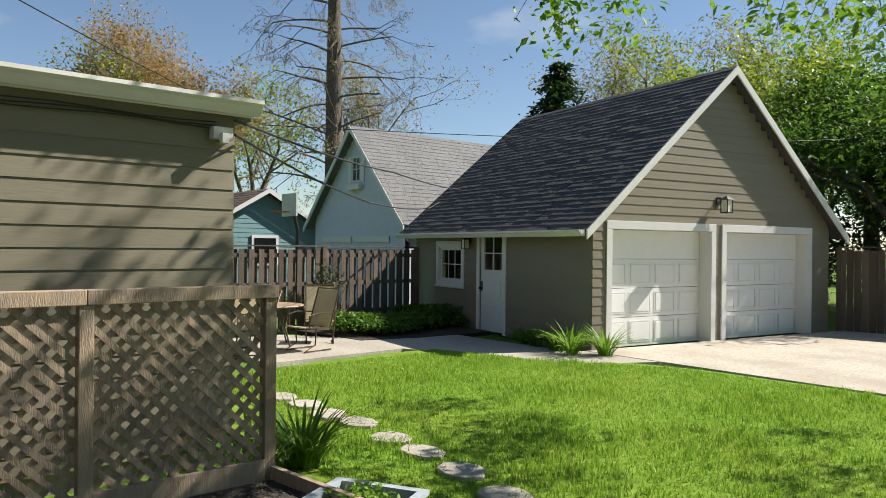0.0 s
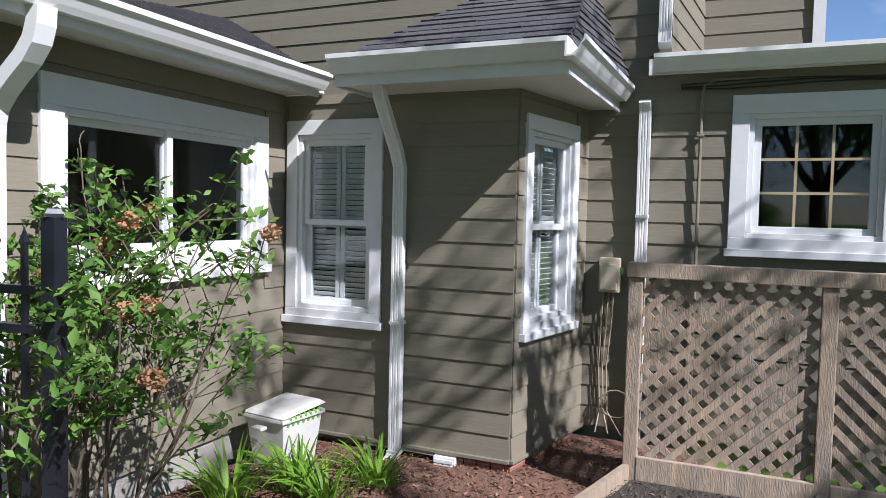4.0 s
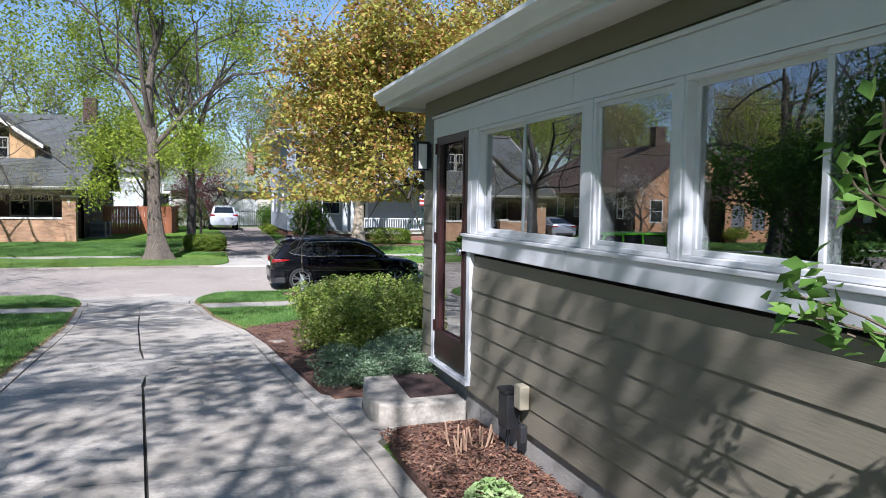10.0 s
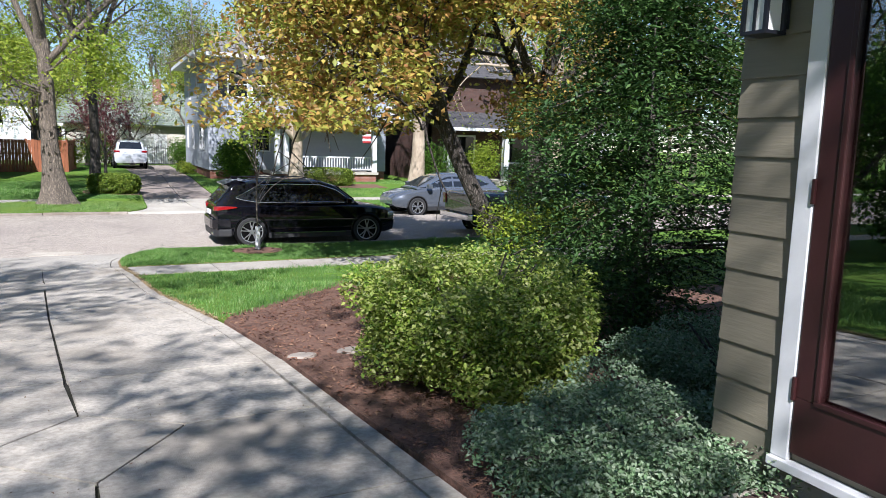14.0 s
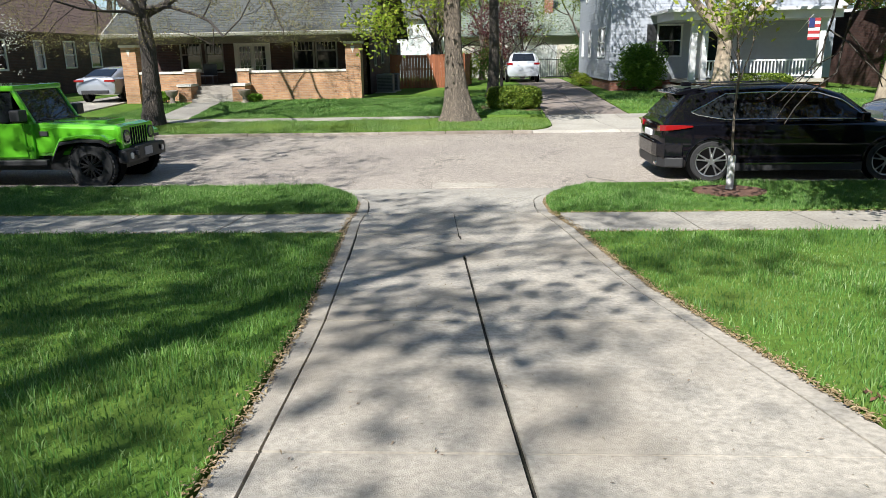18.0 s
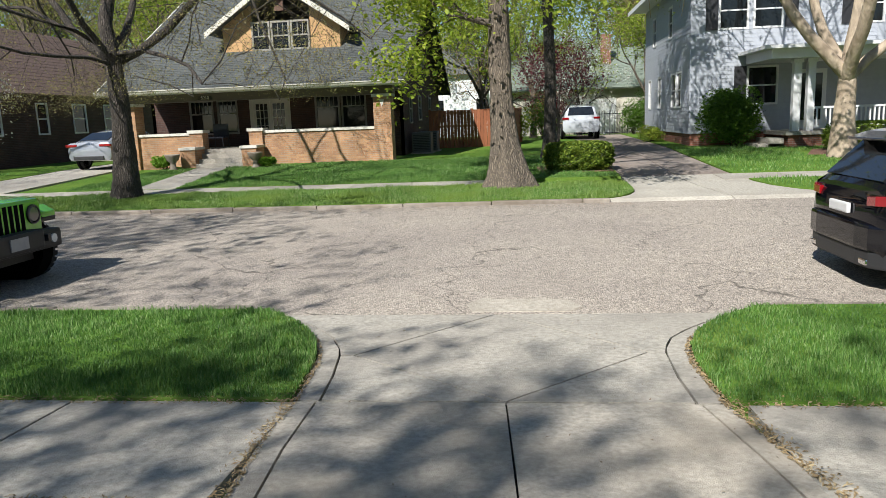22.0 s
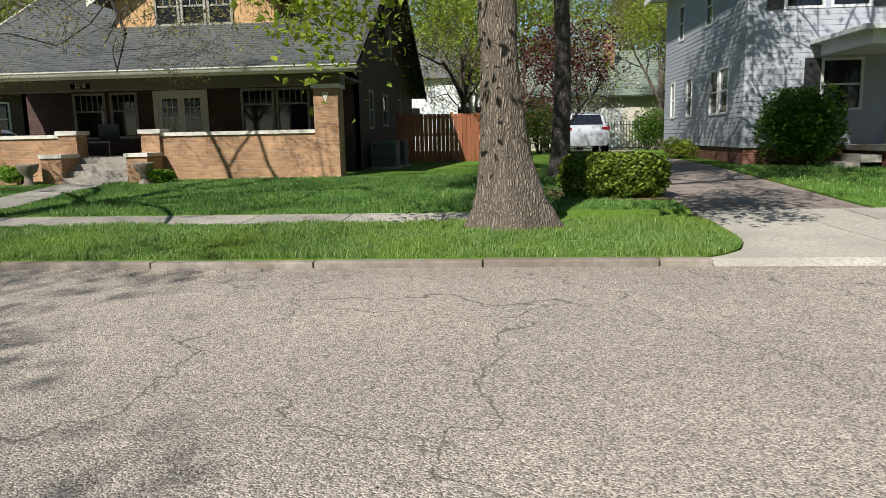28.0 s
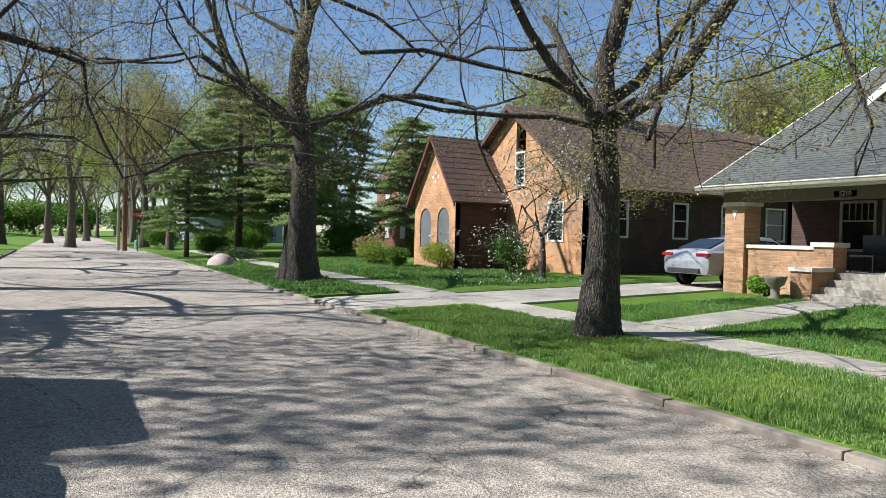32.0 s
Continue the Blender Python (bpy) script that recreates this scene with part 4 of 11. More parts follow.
def porch_unit(ya, yb, sliding):
    w = thing("window_porch", "wide white framed porch window reflecting trees and sky", "window", kind="structure")
    a, b, c, d = U(ya), U(yb), 1.277, 2.098
    gbox("window_frame", WHITE, w, MP, *ring(a, b, c, d, 0.025, -0.11, 0.028))
    a, b, c, d = a + 0.025, b - 0.025, c + 0.025, d - 0.025
    m = (a + b) / 2
    for nm, x0, x1, y in ([("fixed_sash", a, m + 0.02, -0.018), ("sliding_sash", m - 0.02, b, 0.016)] if sliding else [("sash", a, b, 0.012)]):
        s = gbox(nm, WHITE, w, MP, *ring(x0, x1, c, d, 0.028, y - 0.03, y))
        gbox("pane", GLASS_PORCH, s, Matrix.Identity(4), (x0 + 0.028, x1 - 0.028, y - 0.012, y - 0.007, c + 0.028, d - 0.028), bevel=0).visible_shadow = False


porch_unit(9.52, 7.90, True)
porch_unit(7.80, 7.08, False)
porch_unit(7.02, 5.47, True)

# the porch door
door = thing("door_porch", "dark red-brown full-glass porch door with white trim", "door", kind="structure")
for b in [(U(10.63), U(10.55), 0.0, 0.036, 0.09, 2.098), (U(9.72), U(9.642), 0.0, 0.036, 0.09, 1.128), (U(9.72), U(9.642), 0.0, 0.036, 1.277, 2.098)]:
    gbox("trim_board", WHITE, door, MP, b)
gbox("threshold", WHITE, door, MP, (U(10.63), U(9.642), 0.0, 0.06, 0.05, 0.088))
fr = ring(U(10.545), U(9.725), 0.125, 2.15, 0.10, -0.03, 0.03, 0.24, 0.11)
leafd = gbox("leaf", DARK_DOOR, door, MP, *fr, label="dark red-brown stiles and rails")
gbox("pane", GLASS_PORCH, leafd, Matrix.Identity(4), (U(10.445), U(9.825), -0.004, 0.004, 0.365, 2.04), bevel=0, label="tall mirror-like door glass").visible_shadow = False
gbox("glass_bead", DARK_DOOR, leafd, Matrix.Identity(4), *ring(U(10.455), U(9.815), 0.355, 2.05, 0.022, 0.028, 0.038))
g = Geo().lathe([(0.012, 0.03), (0.012, 0.06), (0.03, 0.065), (0.033, 0.085), (0.02, 0.1)], (U(9.78), 0, 1.12), "y", 14)
o = g.obj("door_knob", CHROME, leafd, "worn metal knob", smooth=True)
for zz in (0.35, 1.15, 1.95):
    gbox("hinge", DARK_DOOR, leafd, Matrix.Identity(4), (U(10.553), U(10.538), 0.03, 0.045, zz, zz + 0.1))

wall("wall_porch_back", PB0, PB1, 0.02, 2.49, [(3.525 - 3.235, 5.365 - 3.235, 1.14, 2.27)])
window("window_porch_back", PB0, PB1, 3.52 - 3.235, 5.37 - 3.235, 1.145, 2.265, "slider", 0.14, "white sliding window with wide trim boards and a dark room behind")
wall("wall_porch_end", (3.235 + 2.6, 10.97), PS0, 0.02, 2.49)
fnd = boxes("porch_foundation", FOUNDATION, None, (3.25, 5.6, 5.13, 10.95, -0.4, 0.02))
tagged(fnd, "grey painted concrete foundation under the porch", "foundation", kind="structure")
# porch room, seen dimly through the glass
room = thing("porch_room", "dim porch interior with pale blinds", "room", kind="structure")
boxes("floor_boards", ROOM_SHADE, room, (3.4, 5.6, 5.3, 10.8, 0.05, 0.1))
boxes("inner_wall", ROOM_DIM, room, (5.45, 5.55, 5.3, 10.8, 0.1, 2.4))
boxes("room_ceiling", ROOM_DIM, room, (3.4, 5.44, 5.3, 10.8, 2.36, 2.4))

wall("wall_bay_front", BF0, BF1, -0.08, 2.45, [(0.03, 0.86, 0.75, 2.26)])
window("window_bay_front", BF0, BF1, 0.04, 0.87, 0.745, 2.265, "double", 0.095, "white double-hung window with shutters behind the glass")
wall("wall_bay_side", BS0, BS1, -0.08, 2.45, [(0.09, 0.92, 0.74, 2.28)])
window("window_bay_side", BS0, BS1, 0.08, 0.92, 0.74, 2.28, "double", 0.095, "white double-hung window with half-open shutters inside")


def slat_shutter(p0, p1, u0, u1, z0, z1):
    """White louvred shutters inside a window."""
    M = on_wall(p0, p1)
    s = thing("louvred_shutters", "white louvred shutters inside the window", "shutters")
    mid = (u0 + u1) / 2
    for a, b in ((u0, mid - 0.004), (mid + 0.004, u1)):
        for za, zb in ((z0, (z0 + z1) / 2 - 0.01), ((z0 + z1) / 2 + 0.01, z1)):
            f = gbox("panel_frame", WHITE, s, M, *ring(a, b, za, zb, 0.035, -0.115, -0.085), bevel=0)
            n = int((zb - za - 0.07) / 0.04)
            for i in range(n):
                zz = za + 0.045 + i * 0.04
                g = Geo()
                g.add([(a + 0.035, -0.12, zz), (b - 0.035, -0.12, zz), (b - 0.035, -0.095, zz + 0.028), (a + 0.035, -0.095, zz + 0.028),
                       (a + 0.035, -0.12, zz - 0.006), (b - 0.035, -0.12, zz - 0.006), (b - 0.035, -0.095, zz + 0.022), (a + 0.035, -0.095, zz + 0.022)],
                      [(0, 1, 2, 3), (7, 6, 5, 4), (0, 4, 5, 1), (2, 6, 7, 3), (0, 3, 7, 4), (1, 5, 6, 2)])
                g.obj("slat", WHITE, f)
    return s


slat_shutter(BF0, BF1, 0.17, 0.74, 0.89, 2.12)
slat_shutter(BS0, BS1, 0.21, 0.79, 0.88, 2.13)
kr = thing("kitchen_room", "dark kitchen behind the bay windows", "room", kind="structure")
boxes("inner_wall", ROOM_SHADE, kr, (6.45, 6.5, 3.4, 5.0, 0.0, 2.4), (5.75, 6.45, 3.4, 5.0, -0.02, 0.0), (5.75, 6.45, 5.0, 5.04, 0.0, 2.4))

wall("wall_dining", DW0, DW1, -0.08, 2.69, [(3.02 - 1.955, 3.02 - 0.845, 1.34, 2.5)])
window("window_dining", DW0, DW1, 3.02 - 1.955, 3.02 - 0.845, 1.34, 2.5, "grid", 0.12, "white casement window with thin grid bars and a dark dining room behind",
       muntin=mat("pale_brass_bars", (0.42, 0.34, 0.2), rough=0.4, var=0.05, bump=0))
wall("wall_dining_end", DW1, (10.5, -1.15), -0.08, 2.69)
dr = thing("dining_room", "dark dining room with a small wall light", "room", kind="structure")
boxes("inner_wall", ROOM_SHADE, dr, (9.2, 9.3, -0.9, 2.9, 0.0, 2.6), (6.95, 9.2, 2.86, 2.9, 0.0, 2.6), (6.95, 9.2, -0.9, -0.86, 0.0, 2.6), (6.95, 9.2, -0.86, 2.86, -0.02, 0.0), (6.95, 9.2, -0.86, 2.86, 2.56, 2.6))
bfb = boxes("house_foundation", FOUNDATION, None, (5.66, 6.7, 3.26, 5.05, -0.4, -0.08), (6.8, 10.4, -1.1, 3.0, -0.4, -0.08))
tagged(bfb, "grey painted concrete block foundation", "foundation", kind="structure")

# lower trim boards under the boards of the bay
sk = thing("skirt_boards", "grey-brown skirt boards below the siding", "trim", kind="structure")
gbox("skirt_board", SIDING, sk, on_wall(BF0, BF1), (0.0, 1.885, 0.0, 0.04, -0.11, -0.085))
gbox("skirt_board", SIDING, sk, on_wall(BS0, BS1), (-0.02, 1.15, 0.0, 0.04, -0.11, -0.085))

# main block above
wall("wall_upper_front", (6.75, 13.5), (6.75, 2.42), 2.5, 5.6)
wall("wall_upper_return", (6.75, 2.42), (8.25, 2.30), 2.5, 5.6)
wall("wall_upper_rear", (8.25, 2.30), (8.25, 1.36), 2.5, 5.6)
wall("wall_upper_rear_end", (8.25, 1.36), (12.5, 1.36), 2.5, 5.6)
ucb = thing("upper_corner_boards", "white downspout and corner boards on the upper wall", "trim", kind="structure")
g = Geo().box(8.2, 8.24, 1.28, 1.38, 2.7, 5.6)
g.obj("corner_board", WHITE, ucb)


# ---- roofs, gutters, downspouts ----
def roof_slope(name, corners, thick, material, parent, course=0.14):
    """A sloping roof plane built of lapped shingle courses. corners: eave left, eave right, top right, top left."""
    a, b, c, d = [Vector(p) for p in corners]
    g = Geo()
    up = (b - a).cross(d - a).normalized()
    if up.z < 0:
        up = -up
    g.prism([a, b, c, d], up * -thick, up * 0.0)
    deck = g.obj("deck", material, parent)
    n = max(2, int((d - a).length / course))
    g = Geo()
    for i in range(n):
        t0, t1 = i / n, min(1.0, (i + 1.15) / n)
        l0, r0, l1, r1 = a.lerp(d, t0), b.lerp(c, t0), a.lerp(d, t1), b.lerp(c, t1)
        w = (r0 - l0).length
        k = max(1, int(w / 0.3))
        off = random.random()
        cuts = [0.0] + [min(1, max(0, (j + off + random.uniform(-0.15, 0.15)) / k)) for j in range(k)] + [1.0]
        for u0, u1 in zip(cuts, cuts[1:]):
            if (u1 - u0) * w < 0.02:
                continue
            e = 0.004 / w
            h = random.uniform(0.008, 0.016)
            q = [l0.lerp(r0, u0 + e), l0.lerp(r0, u1 - e), l1.lerp(r1, u1 - e), l1.lerp(r1, u0 + e)]
            vs = [q[0] + up * 0.001, q[1] + up * 0.001, q[2] + up * 0.001, q[3] + up * 0.001, q[0] + up * h, q[1] + up * h, q[2] + up * 0.002, q[3] + up * 0.002]
            g.add(vs, [(4, 5, 6, 7), (0, 1, 5, 4), (1, 2, 6, 5), (3, 0, 4, 7)])
    s = g.obj("shingles", material, parent, recalc=False)
    s["kind"] = "stuff"
    return deck


def gutter(parent, p0, p1, out, h=0.115, w=0.12, material=None):
    """An ogee gutter along an eave edge; out: outward direction in plan."""
    material = material or GUTTER
    a, b = Vector(p0), Vector(p1)
    o = Vector((*out, 0)).normalized()
    prof = [(0.0, 0.0), (0.0, -h), (0.055, -h), (0.075, -h * 0.75), (0.095, -h * 0.45), (w, -h * 0.25), (w, 0.0), (w - 0.012, 0.0), (w - 0.014, -h * 0.2), (0.07, -h * 0.7), (0.04, -h + 0.01), (0.012, -h + 0.01), (0.012, 0.0)]
    poly = [a + o * x + Vector((0, 0, z)) for x, z in prof]
    g = Geo().prism(poly, (0, 0, 0), b - a)
    return g.obj("gutter", material, parent, smooth=False)


def downspout(name, label, pts, w=0.075, d=0.055, along=(0, 1)):
    """A fluted rectangular downspout through points."""
    t = thing(name, label, "downspout")
    ax = Vector((*along, 0)).normalized()
    g = Geo()
    pts = [Vector(p) for p in pts]
    secs = []
    for i, p in enumerate(pts):
        dr_ = (pts[min(i + 1, len(pts) - 1)] - pts[max(i - 1, 0)]).normalized()
        v = dr_.cross(ax).normalized()
        ring_ = []
        prof = [(-1, -1), (-0.6, -1), (-0.5, -0.8), (-0.3, -1), (-0.1, -1), (0, -0.8), (0.1, -1), (0.3, -1), (0.5, -0.8), (0.6, -1), (1, -1), (1, 1), (-1, 1)]
        for x, y in prof:
            ring_.append(p + ax * x * w / 2 + v * y * d / 2)
        secs.append(ring_)
    n = len(secs[0])
    vs = [q for s in secs for q in s]
    fs = [(i * n + k, i * n + (k + 1) % n, (i + 1) * n + (k + 1) % n, (i + 1) * n + k) for i in range(len(secs) - 1) for k in range(n)]
    fs += [tuple(range(n))[::-1], tuple((len(secs) - 1) * n + k for k in range(n))]
    g.add(vs, fs)
    g.obj("pipe", GUTTER, t)
    for p in (pts[-3], pts[-2]):
        boxes("strap", GUTTER, t, (p.x - 0.045, p.x + 0.045, p.y - 0.045, p.y + 0.045, p.z - 0.012, p.z + 0.012))
    return t


pr = thing("porch_roof", "low porch roof of dark shingles with white gutters", "roof", kind="structure")
EX, EY0, EY1, EZ = 2.92, 4.74, 11.36, 2.56
roof_slope("porch_roof", [(EX, EY1, EZ), (EX, EY0, EZ), (6.75, EY0 + 1.9, 3.45), (6.75, EY1 - 0.0, 3.45)], 0.03, SHINGLE, pr)
roof_slope("porch_roof", [(EX, EY0, EZ), (5.6, EY0, EZ), (6.75, EY0 + 1.9, 3.45), (6.75, EY0 + 1.9, 3.45)], 0.03, SHINGLE, pr)
g = Geo().box(EX + 0.02, 3.235, EY0 + 0.02, EY1, 2.46, 2.48).box(3.235, 5.6, EY0 + 0.02, 5.11, 2.46, 2.48).box(3.235, 5.6, 10.97, EY1, 2.46, 2.48)
g.obj("soffit", SOFFIT, pr)
g = Geo().box(EX, EX + 0.02, EY0, EY1, 2.42, 2.56).box(EX + 0.02, 5.5, EY0, EY0 + 0.02, 2.42, 2.56).box(EX + 0.02, 5.6, EY1 - 0.02, EY1, 2.42, 2.56)
g.obj("fascia", WHITE, pr)
gutter(pr, (EX, EY1, 2.58), (EX, EY0 - 0.0, 2.58), (-1, 0))
gutter(pr, (EX - 0.12, EY0, 2.58), (5.5, EY0, 2.58), (0, -1))
downspout("downspout", "white curved downspout at the porch corner", [(3.235, 4.70, 2.47), (3.235, 4.705, 2.39), (3.235, 4.73, 2.32), (3.235, 4.79, 2.25), (3.235, 4.88, 2.18), (3.235, 4.96, 2.11), (3.235, 5.02, 2.04), (3.235, 5.045, 1.96), (3.235, 5.05, 1.86), (3.235, 5.05, 1.0), (3.235, 5.05, -0.1), (3.235, 4.94, -0.17)], w=0.1, d=0.075, along=(1, 0))

br_ = thing("bay_roof", "small hipped bay roof of dark shingles with white gutters", "roof", kind="structure")
BX, BY0, BY1, BZ = 5.11, 4.36, 2.78, 2.59
roof_slope("bay_roof", [(BX, BY0, BZ), (BX, BY1, BZ), (6.75, 3.05, 3.5), (6.75, 3.7, 3.5)], 0.03, SHINGLE, br_)
roof_slope("bay_roof", [(BX, BY1, BZ), (6.75, BY1 - 0.1, BZ), (6.75, 3.05, 3.5), (6.75, 3.05, 3.5)], 0.03, SHINGLE, br_)
roof_slope("bay_roof", [(6.75, BY0, BZ), (BX, BY0, BZ), (6.75, 3.7, 3.5), (6.75, 3.7, 3.5)], 0.03, SHINGLE, br_)
g = Geo().box(BX + 0.02, 6.75, BY1 + 0.02, BY0 - 0.02, 2.43, 2.45)
g.obj("soffit", SOFFIT, br_)
g = Geo().box(BX, BX + 0.02, BY1, BY0, 2.41, 2.57).box(BX + 0.02, 6.75, BY1, BY1 + 0.02, 2.41, 2.57).box(BX + 0.02, 5.62, BY0 - 0.02, BY0, 2.41, 2.57)
g.obj("fascia", WHITE, br_)
gutter(br_, (BX, BY0, 2.60), (BX, BY1, 2.60), (-1, 0))
gutter(br_, (BX - 0.12, BY1, 2.60), (6.7, BY1, 2.60), (0, -1))
downspout("downspout", "white downspout from the bay gutter down the siding", [(5.24, 4.1, 2.46), (5.27, 4.1, 2.36), (5.5, 4.09, 2.02), (5.56, 4.09, 1.9), (5.56, 4.09, 0.8), (5.56, 4.09, -0.14), (5.46, 4.09, -0.2)], w=0.085)
downspout("downspout", "white downspout in the corner by the lattice", [(6.62, 2.57, 2.47), (6.66, 2.57, 2.4), (6.68, 2.57, 1.6), (6.68, 2.57, 0.6), (6.68, 2.57, -0.15)], w=0.085)

dnr = thing("dining_roof", "nearly flat dark roof over the dining room with a white gutter", "roof", kind="structure")
roof_slope("dining_roof", [(6.62, 2.55, 2.795), (6.62, -1.25, 2.795), (8.25, -1.25, 2.93), (8.25, 2.55, 2.93)], 0.03, SHINGLE, dnr)
roof_slope("dining_roof", [(8.25, 1.36, 2.93), (8.25, -1.25, 2.93), (10.5, -1.25, 3.01), (10.5, 1.36, 3.01)], 0.03, SHINGLE, dnr)
g = Geo().box(6.64, 6.75, -1.22, 2.55, 2.68, 2.70)
g.obj("soffit", SOFFIT, dnr)
g = Geo().box(6.62, 6.64, -1.25, 2.55, 2.66, 2.78).box(6.62, 10.4, -1.27, -1.25, 2.63, 2.79)
g.obj("fascia", WHITE, dnr)
gutter(dnr, (6.62, 2.5, 2.795), (6.62, -1.31, 2.795), (-1, 0), h=0.125, w=0.13)
downspout("downspout", "white downspout on the upper wall with a flared foot", [(6.69, 2.45, 5.6), (6.69, 2.45, 4.0), (6.69, 2.45, 3.0), (6.6, 2.44, 2.87)], w=0.09, d=0.07)
mr = thing("main_roof", "main house roof", "roof", kind="structure")
g = Geo().box(6.2, 13, 1.0, 14, 5.6, 5.75)
g.obj("deck", SHINGLE, mr)

# doorstep and mat
pts = [(3.2, 9.66), (2.68, 9.66), (2.58, 9.68), (2.50, 9.76), (2.46, 9.9), (2.47, 10.1), (2.50, 10.35), (2.58, 10.66), (3.2, 10.66)]
patch("doorstep", pts, lambda x, y: -0.07, 0.3, CONCRETE, None, bevel=0.02)
tagged(bpy.data.objects["doorstep"], "rounded concrete doorstep below the porch door", "step")
mt = patch("doormat", [(2.78, 9.85), (3.19, 9.87), (3.19, 10.6), (2.83, 10.58)], lambda x, y: -0.055, 0.014, mat("dark_rubber_mat", (0.05, 0.028, 0.022), rough=0.8, var=0.6, scale=30, bump=1.0, bscale=35), None)
tagged(mt, "dark red-brown patterned rubber doormat on the step", "doormat")

tagged(patch("drive_flare", [(2.28, 9.2), (2.5, 9.45), (2.66, 9.645), (2.55, 9.68), (2.45, 9.88), (2.455, 10.1), (2.49, 10.36), (2.56, 10.6), (2.3, 10.75), (2.15, 10.9)], lambda x, y: gz(y) + 0.003, 0.1, CONCRETE), "concrete joining the driveway to the doorstep", "paving", kind="structure")

# mulch beds
mb = patch("mulch_bed", [(3.24, 5.0), (2.6, 5.0), (2.56, 6.5), (2.46, 7.6), (2.44, 8.4), (2.47, 9.3), (2.6, 9.55), (3.24, 9.55)], lambda x, y: gz(y) + 0.025 + 0.02 * (x - 2.4), 0.2, MULCH)
tagged(mb, "dark red-brown wood mulch bed along the porch", "mulch bed", kind="structure")
mb = patch("mulch_bed", [(5.6, 10.62), (2.3, 10.62), (2.2, 11.4), (2.1, 13.0), (2.02, 14.5), (1.86, 16.4), (2.05, 16.9), (2.7, 17.6), (3.4, 18.6), (4.3, 19.6), (6, 19.9), (9, 19), (9, 10.62)], lambda x, y: gz(y) + 0.02, 0.2, MULCH)
tagged(mb, "dark red-brown mulch bed under the shrubs", "mulch bed", kind="structure")
mb = patch("mulch_bed", [(3.3, 5.0), (2.68, 5.0), (2.7, 1.7), (4.2, 1.4), (5.2, 1.2), (6.7, 2.2), (6.7, 3.1), (5.7, 5.0)], lambda x, y: -0.175, 0.2, MULCH)
tagged(mb, "red-brown mulch bed in the corner of the house", "mulch bed", kind="structure")


# ---- lattice screen and raised bed ----
def slat_clip(u0, u1, z0, z1, c, s):
    """The part of the line z = s*u + c inside a rectangle."""
    pts = []
    for u in (u0, u1):
        z = s * u + c
        if z0 <= z <= z1:
            pts.append((u, z))
    for z in (z0, z1):
        u = (z - c) / s
        if u0 < u < u1:
            pts.append((u, z))
    return pts[:2] if len(pts) >= 2 else None


LX = 5.53
lat = thing("lattice_screen", "weathered cedar lattice screen with posts and a top rail", "lattice screen")
for y in (2.42, 1.36, 0.30, -0.88):
    boxes("post", RAW_WOOD, lat, (LX - 0.045, LX + 0.045, y - 0.042, y + 0.042, -0.3, 1.223), bevel=0.006)
boxes("top_rail", RAW_WOOD, lat, (LX - 0.06, LX + 0.05, -0.93, 0.30, 1.225, 1.315), bevel=0.006)
boxes("top_rail", RAW_WOOD, lat, (LX - 0.06, LX + 0.05, 0.303, 2.47, 1.225, 1.315), bevel=0.006)
for pi, (ya, yb) in enumerate(((1.402, 2.378), (0.342, 1.318), (-0.838, 0.258))):
    for layer, s in ((0, 1), (1, -1)):
        front = (layer == 0) != (pi == 0)
        x = LX - 0.012 if front else LX + 0.003
        c = -3.0
        while c < 4.5:
            seg = slat_clip(ya, yb, 0.10, 1.223, c - s * (ya + yb) / 2, s)
            if seg and math.dist(seg[0], seg[1]) > 0.06:
                (ua, za), (ub, zb) = seg
                d = Vector((0, ub - ua, zb - za)).normalized()
                p = Vector((0, -d.z, d.y)) * 0.02
                g = Geo()
                q = [Vector((x, ua, za)) - p, Vector((x, ub, zb)) - p, Vector((x, ub, zb)) + p, Vector((x, ua, za)) + p]
                g.prism(q, (0, 0, 0), (0.009, 0, 0))
                g.obj("slat", RAW_WOOD, lat)
            c += 0.118
bed = thing("raised_bed", "raised bed edged with weathered boards", "raised bed")
for y0, y1 in ((1.40, 2.38), (0.34, 1.32), (-0.84, 0.26)):
    boxes("edge_board", RAW_WOOD, bed, (LX - 0.05, LX - 0.012, y0, y1, -0.04, 0.115), bevel=0.005)
for y in (2.44, 1.36, -0.9):
    g = Geo().prism([(LX - 0.05, y - 0.02, -0.19), (LX - 0.05, y + 0.02, -0.19), (LX - 0.05, y + 0.02, 0.06), (LX - 0.05, y - 0.02, 0.06)], (0, 0, 0), (-1.6, 0.35 if y > 0 else -0.2, 0))
    g.obj("edge_board", RAW_WOOD, bed)
patch("bed_soil", [(5.48, 2.4), (5.48, -0.9), (3.95, -1.05), (3.95, 2.7)], lambda x, y: -0.03, 0.16, SOIL)
tagged(bpy.data.objects["bed_soil"], "dark crumbly soil in the raised bed", "soil", kind="structure")

# ---- metal fence panel ----
fence = thing("metal_fence_panel", "black metal fence panel with spear-topped pickets", "metal fence")
FA, FB = Vector((2.56, 5.28, 0)), Vector((2.745, 4.0, 0))
fd_ = (FB - FA).normalized()
MF = Matrix(((fd_.x, -fd_.y, 0, FA.x), (fd_.y, fd_.x, 0, FA.y), (0, 0, 1, 0), (0, 0, 0, 1)))
FL = (FB - FA).length
for u in (0, FL):
    p = gbox("post", BLACK_METAL, fence, MF, (u - 0.03, u + 0.03, -0.03, 0.03, -0.3, 1.545), bevel=0.003)
    c = Geo().lathe([(0.042, 1.546), (0.042, 1.558), (0.03, 1.575), (0.0, 1.58)], (u, 0, 0), "z", 4)
    o = c.obj("post_cap", BLACK_METAL, p)
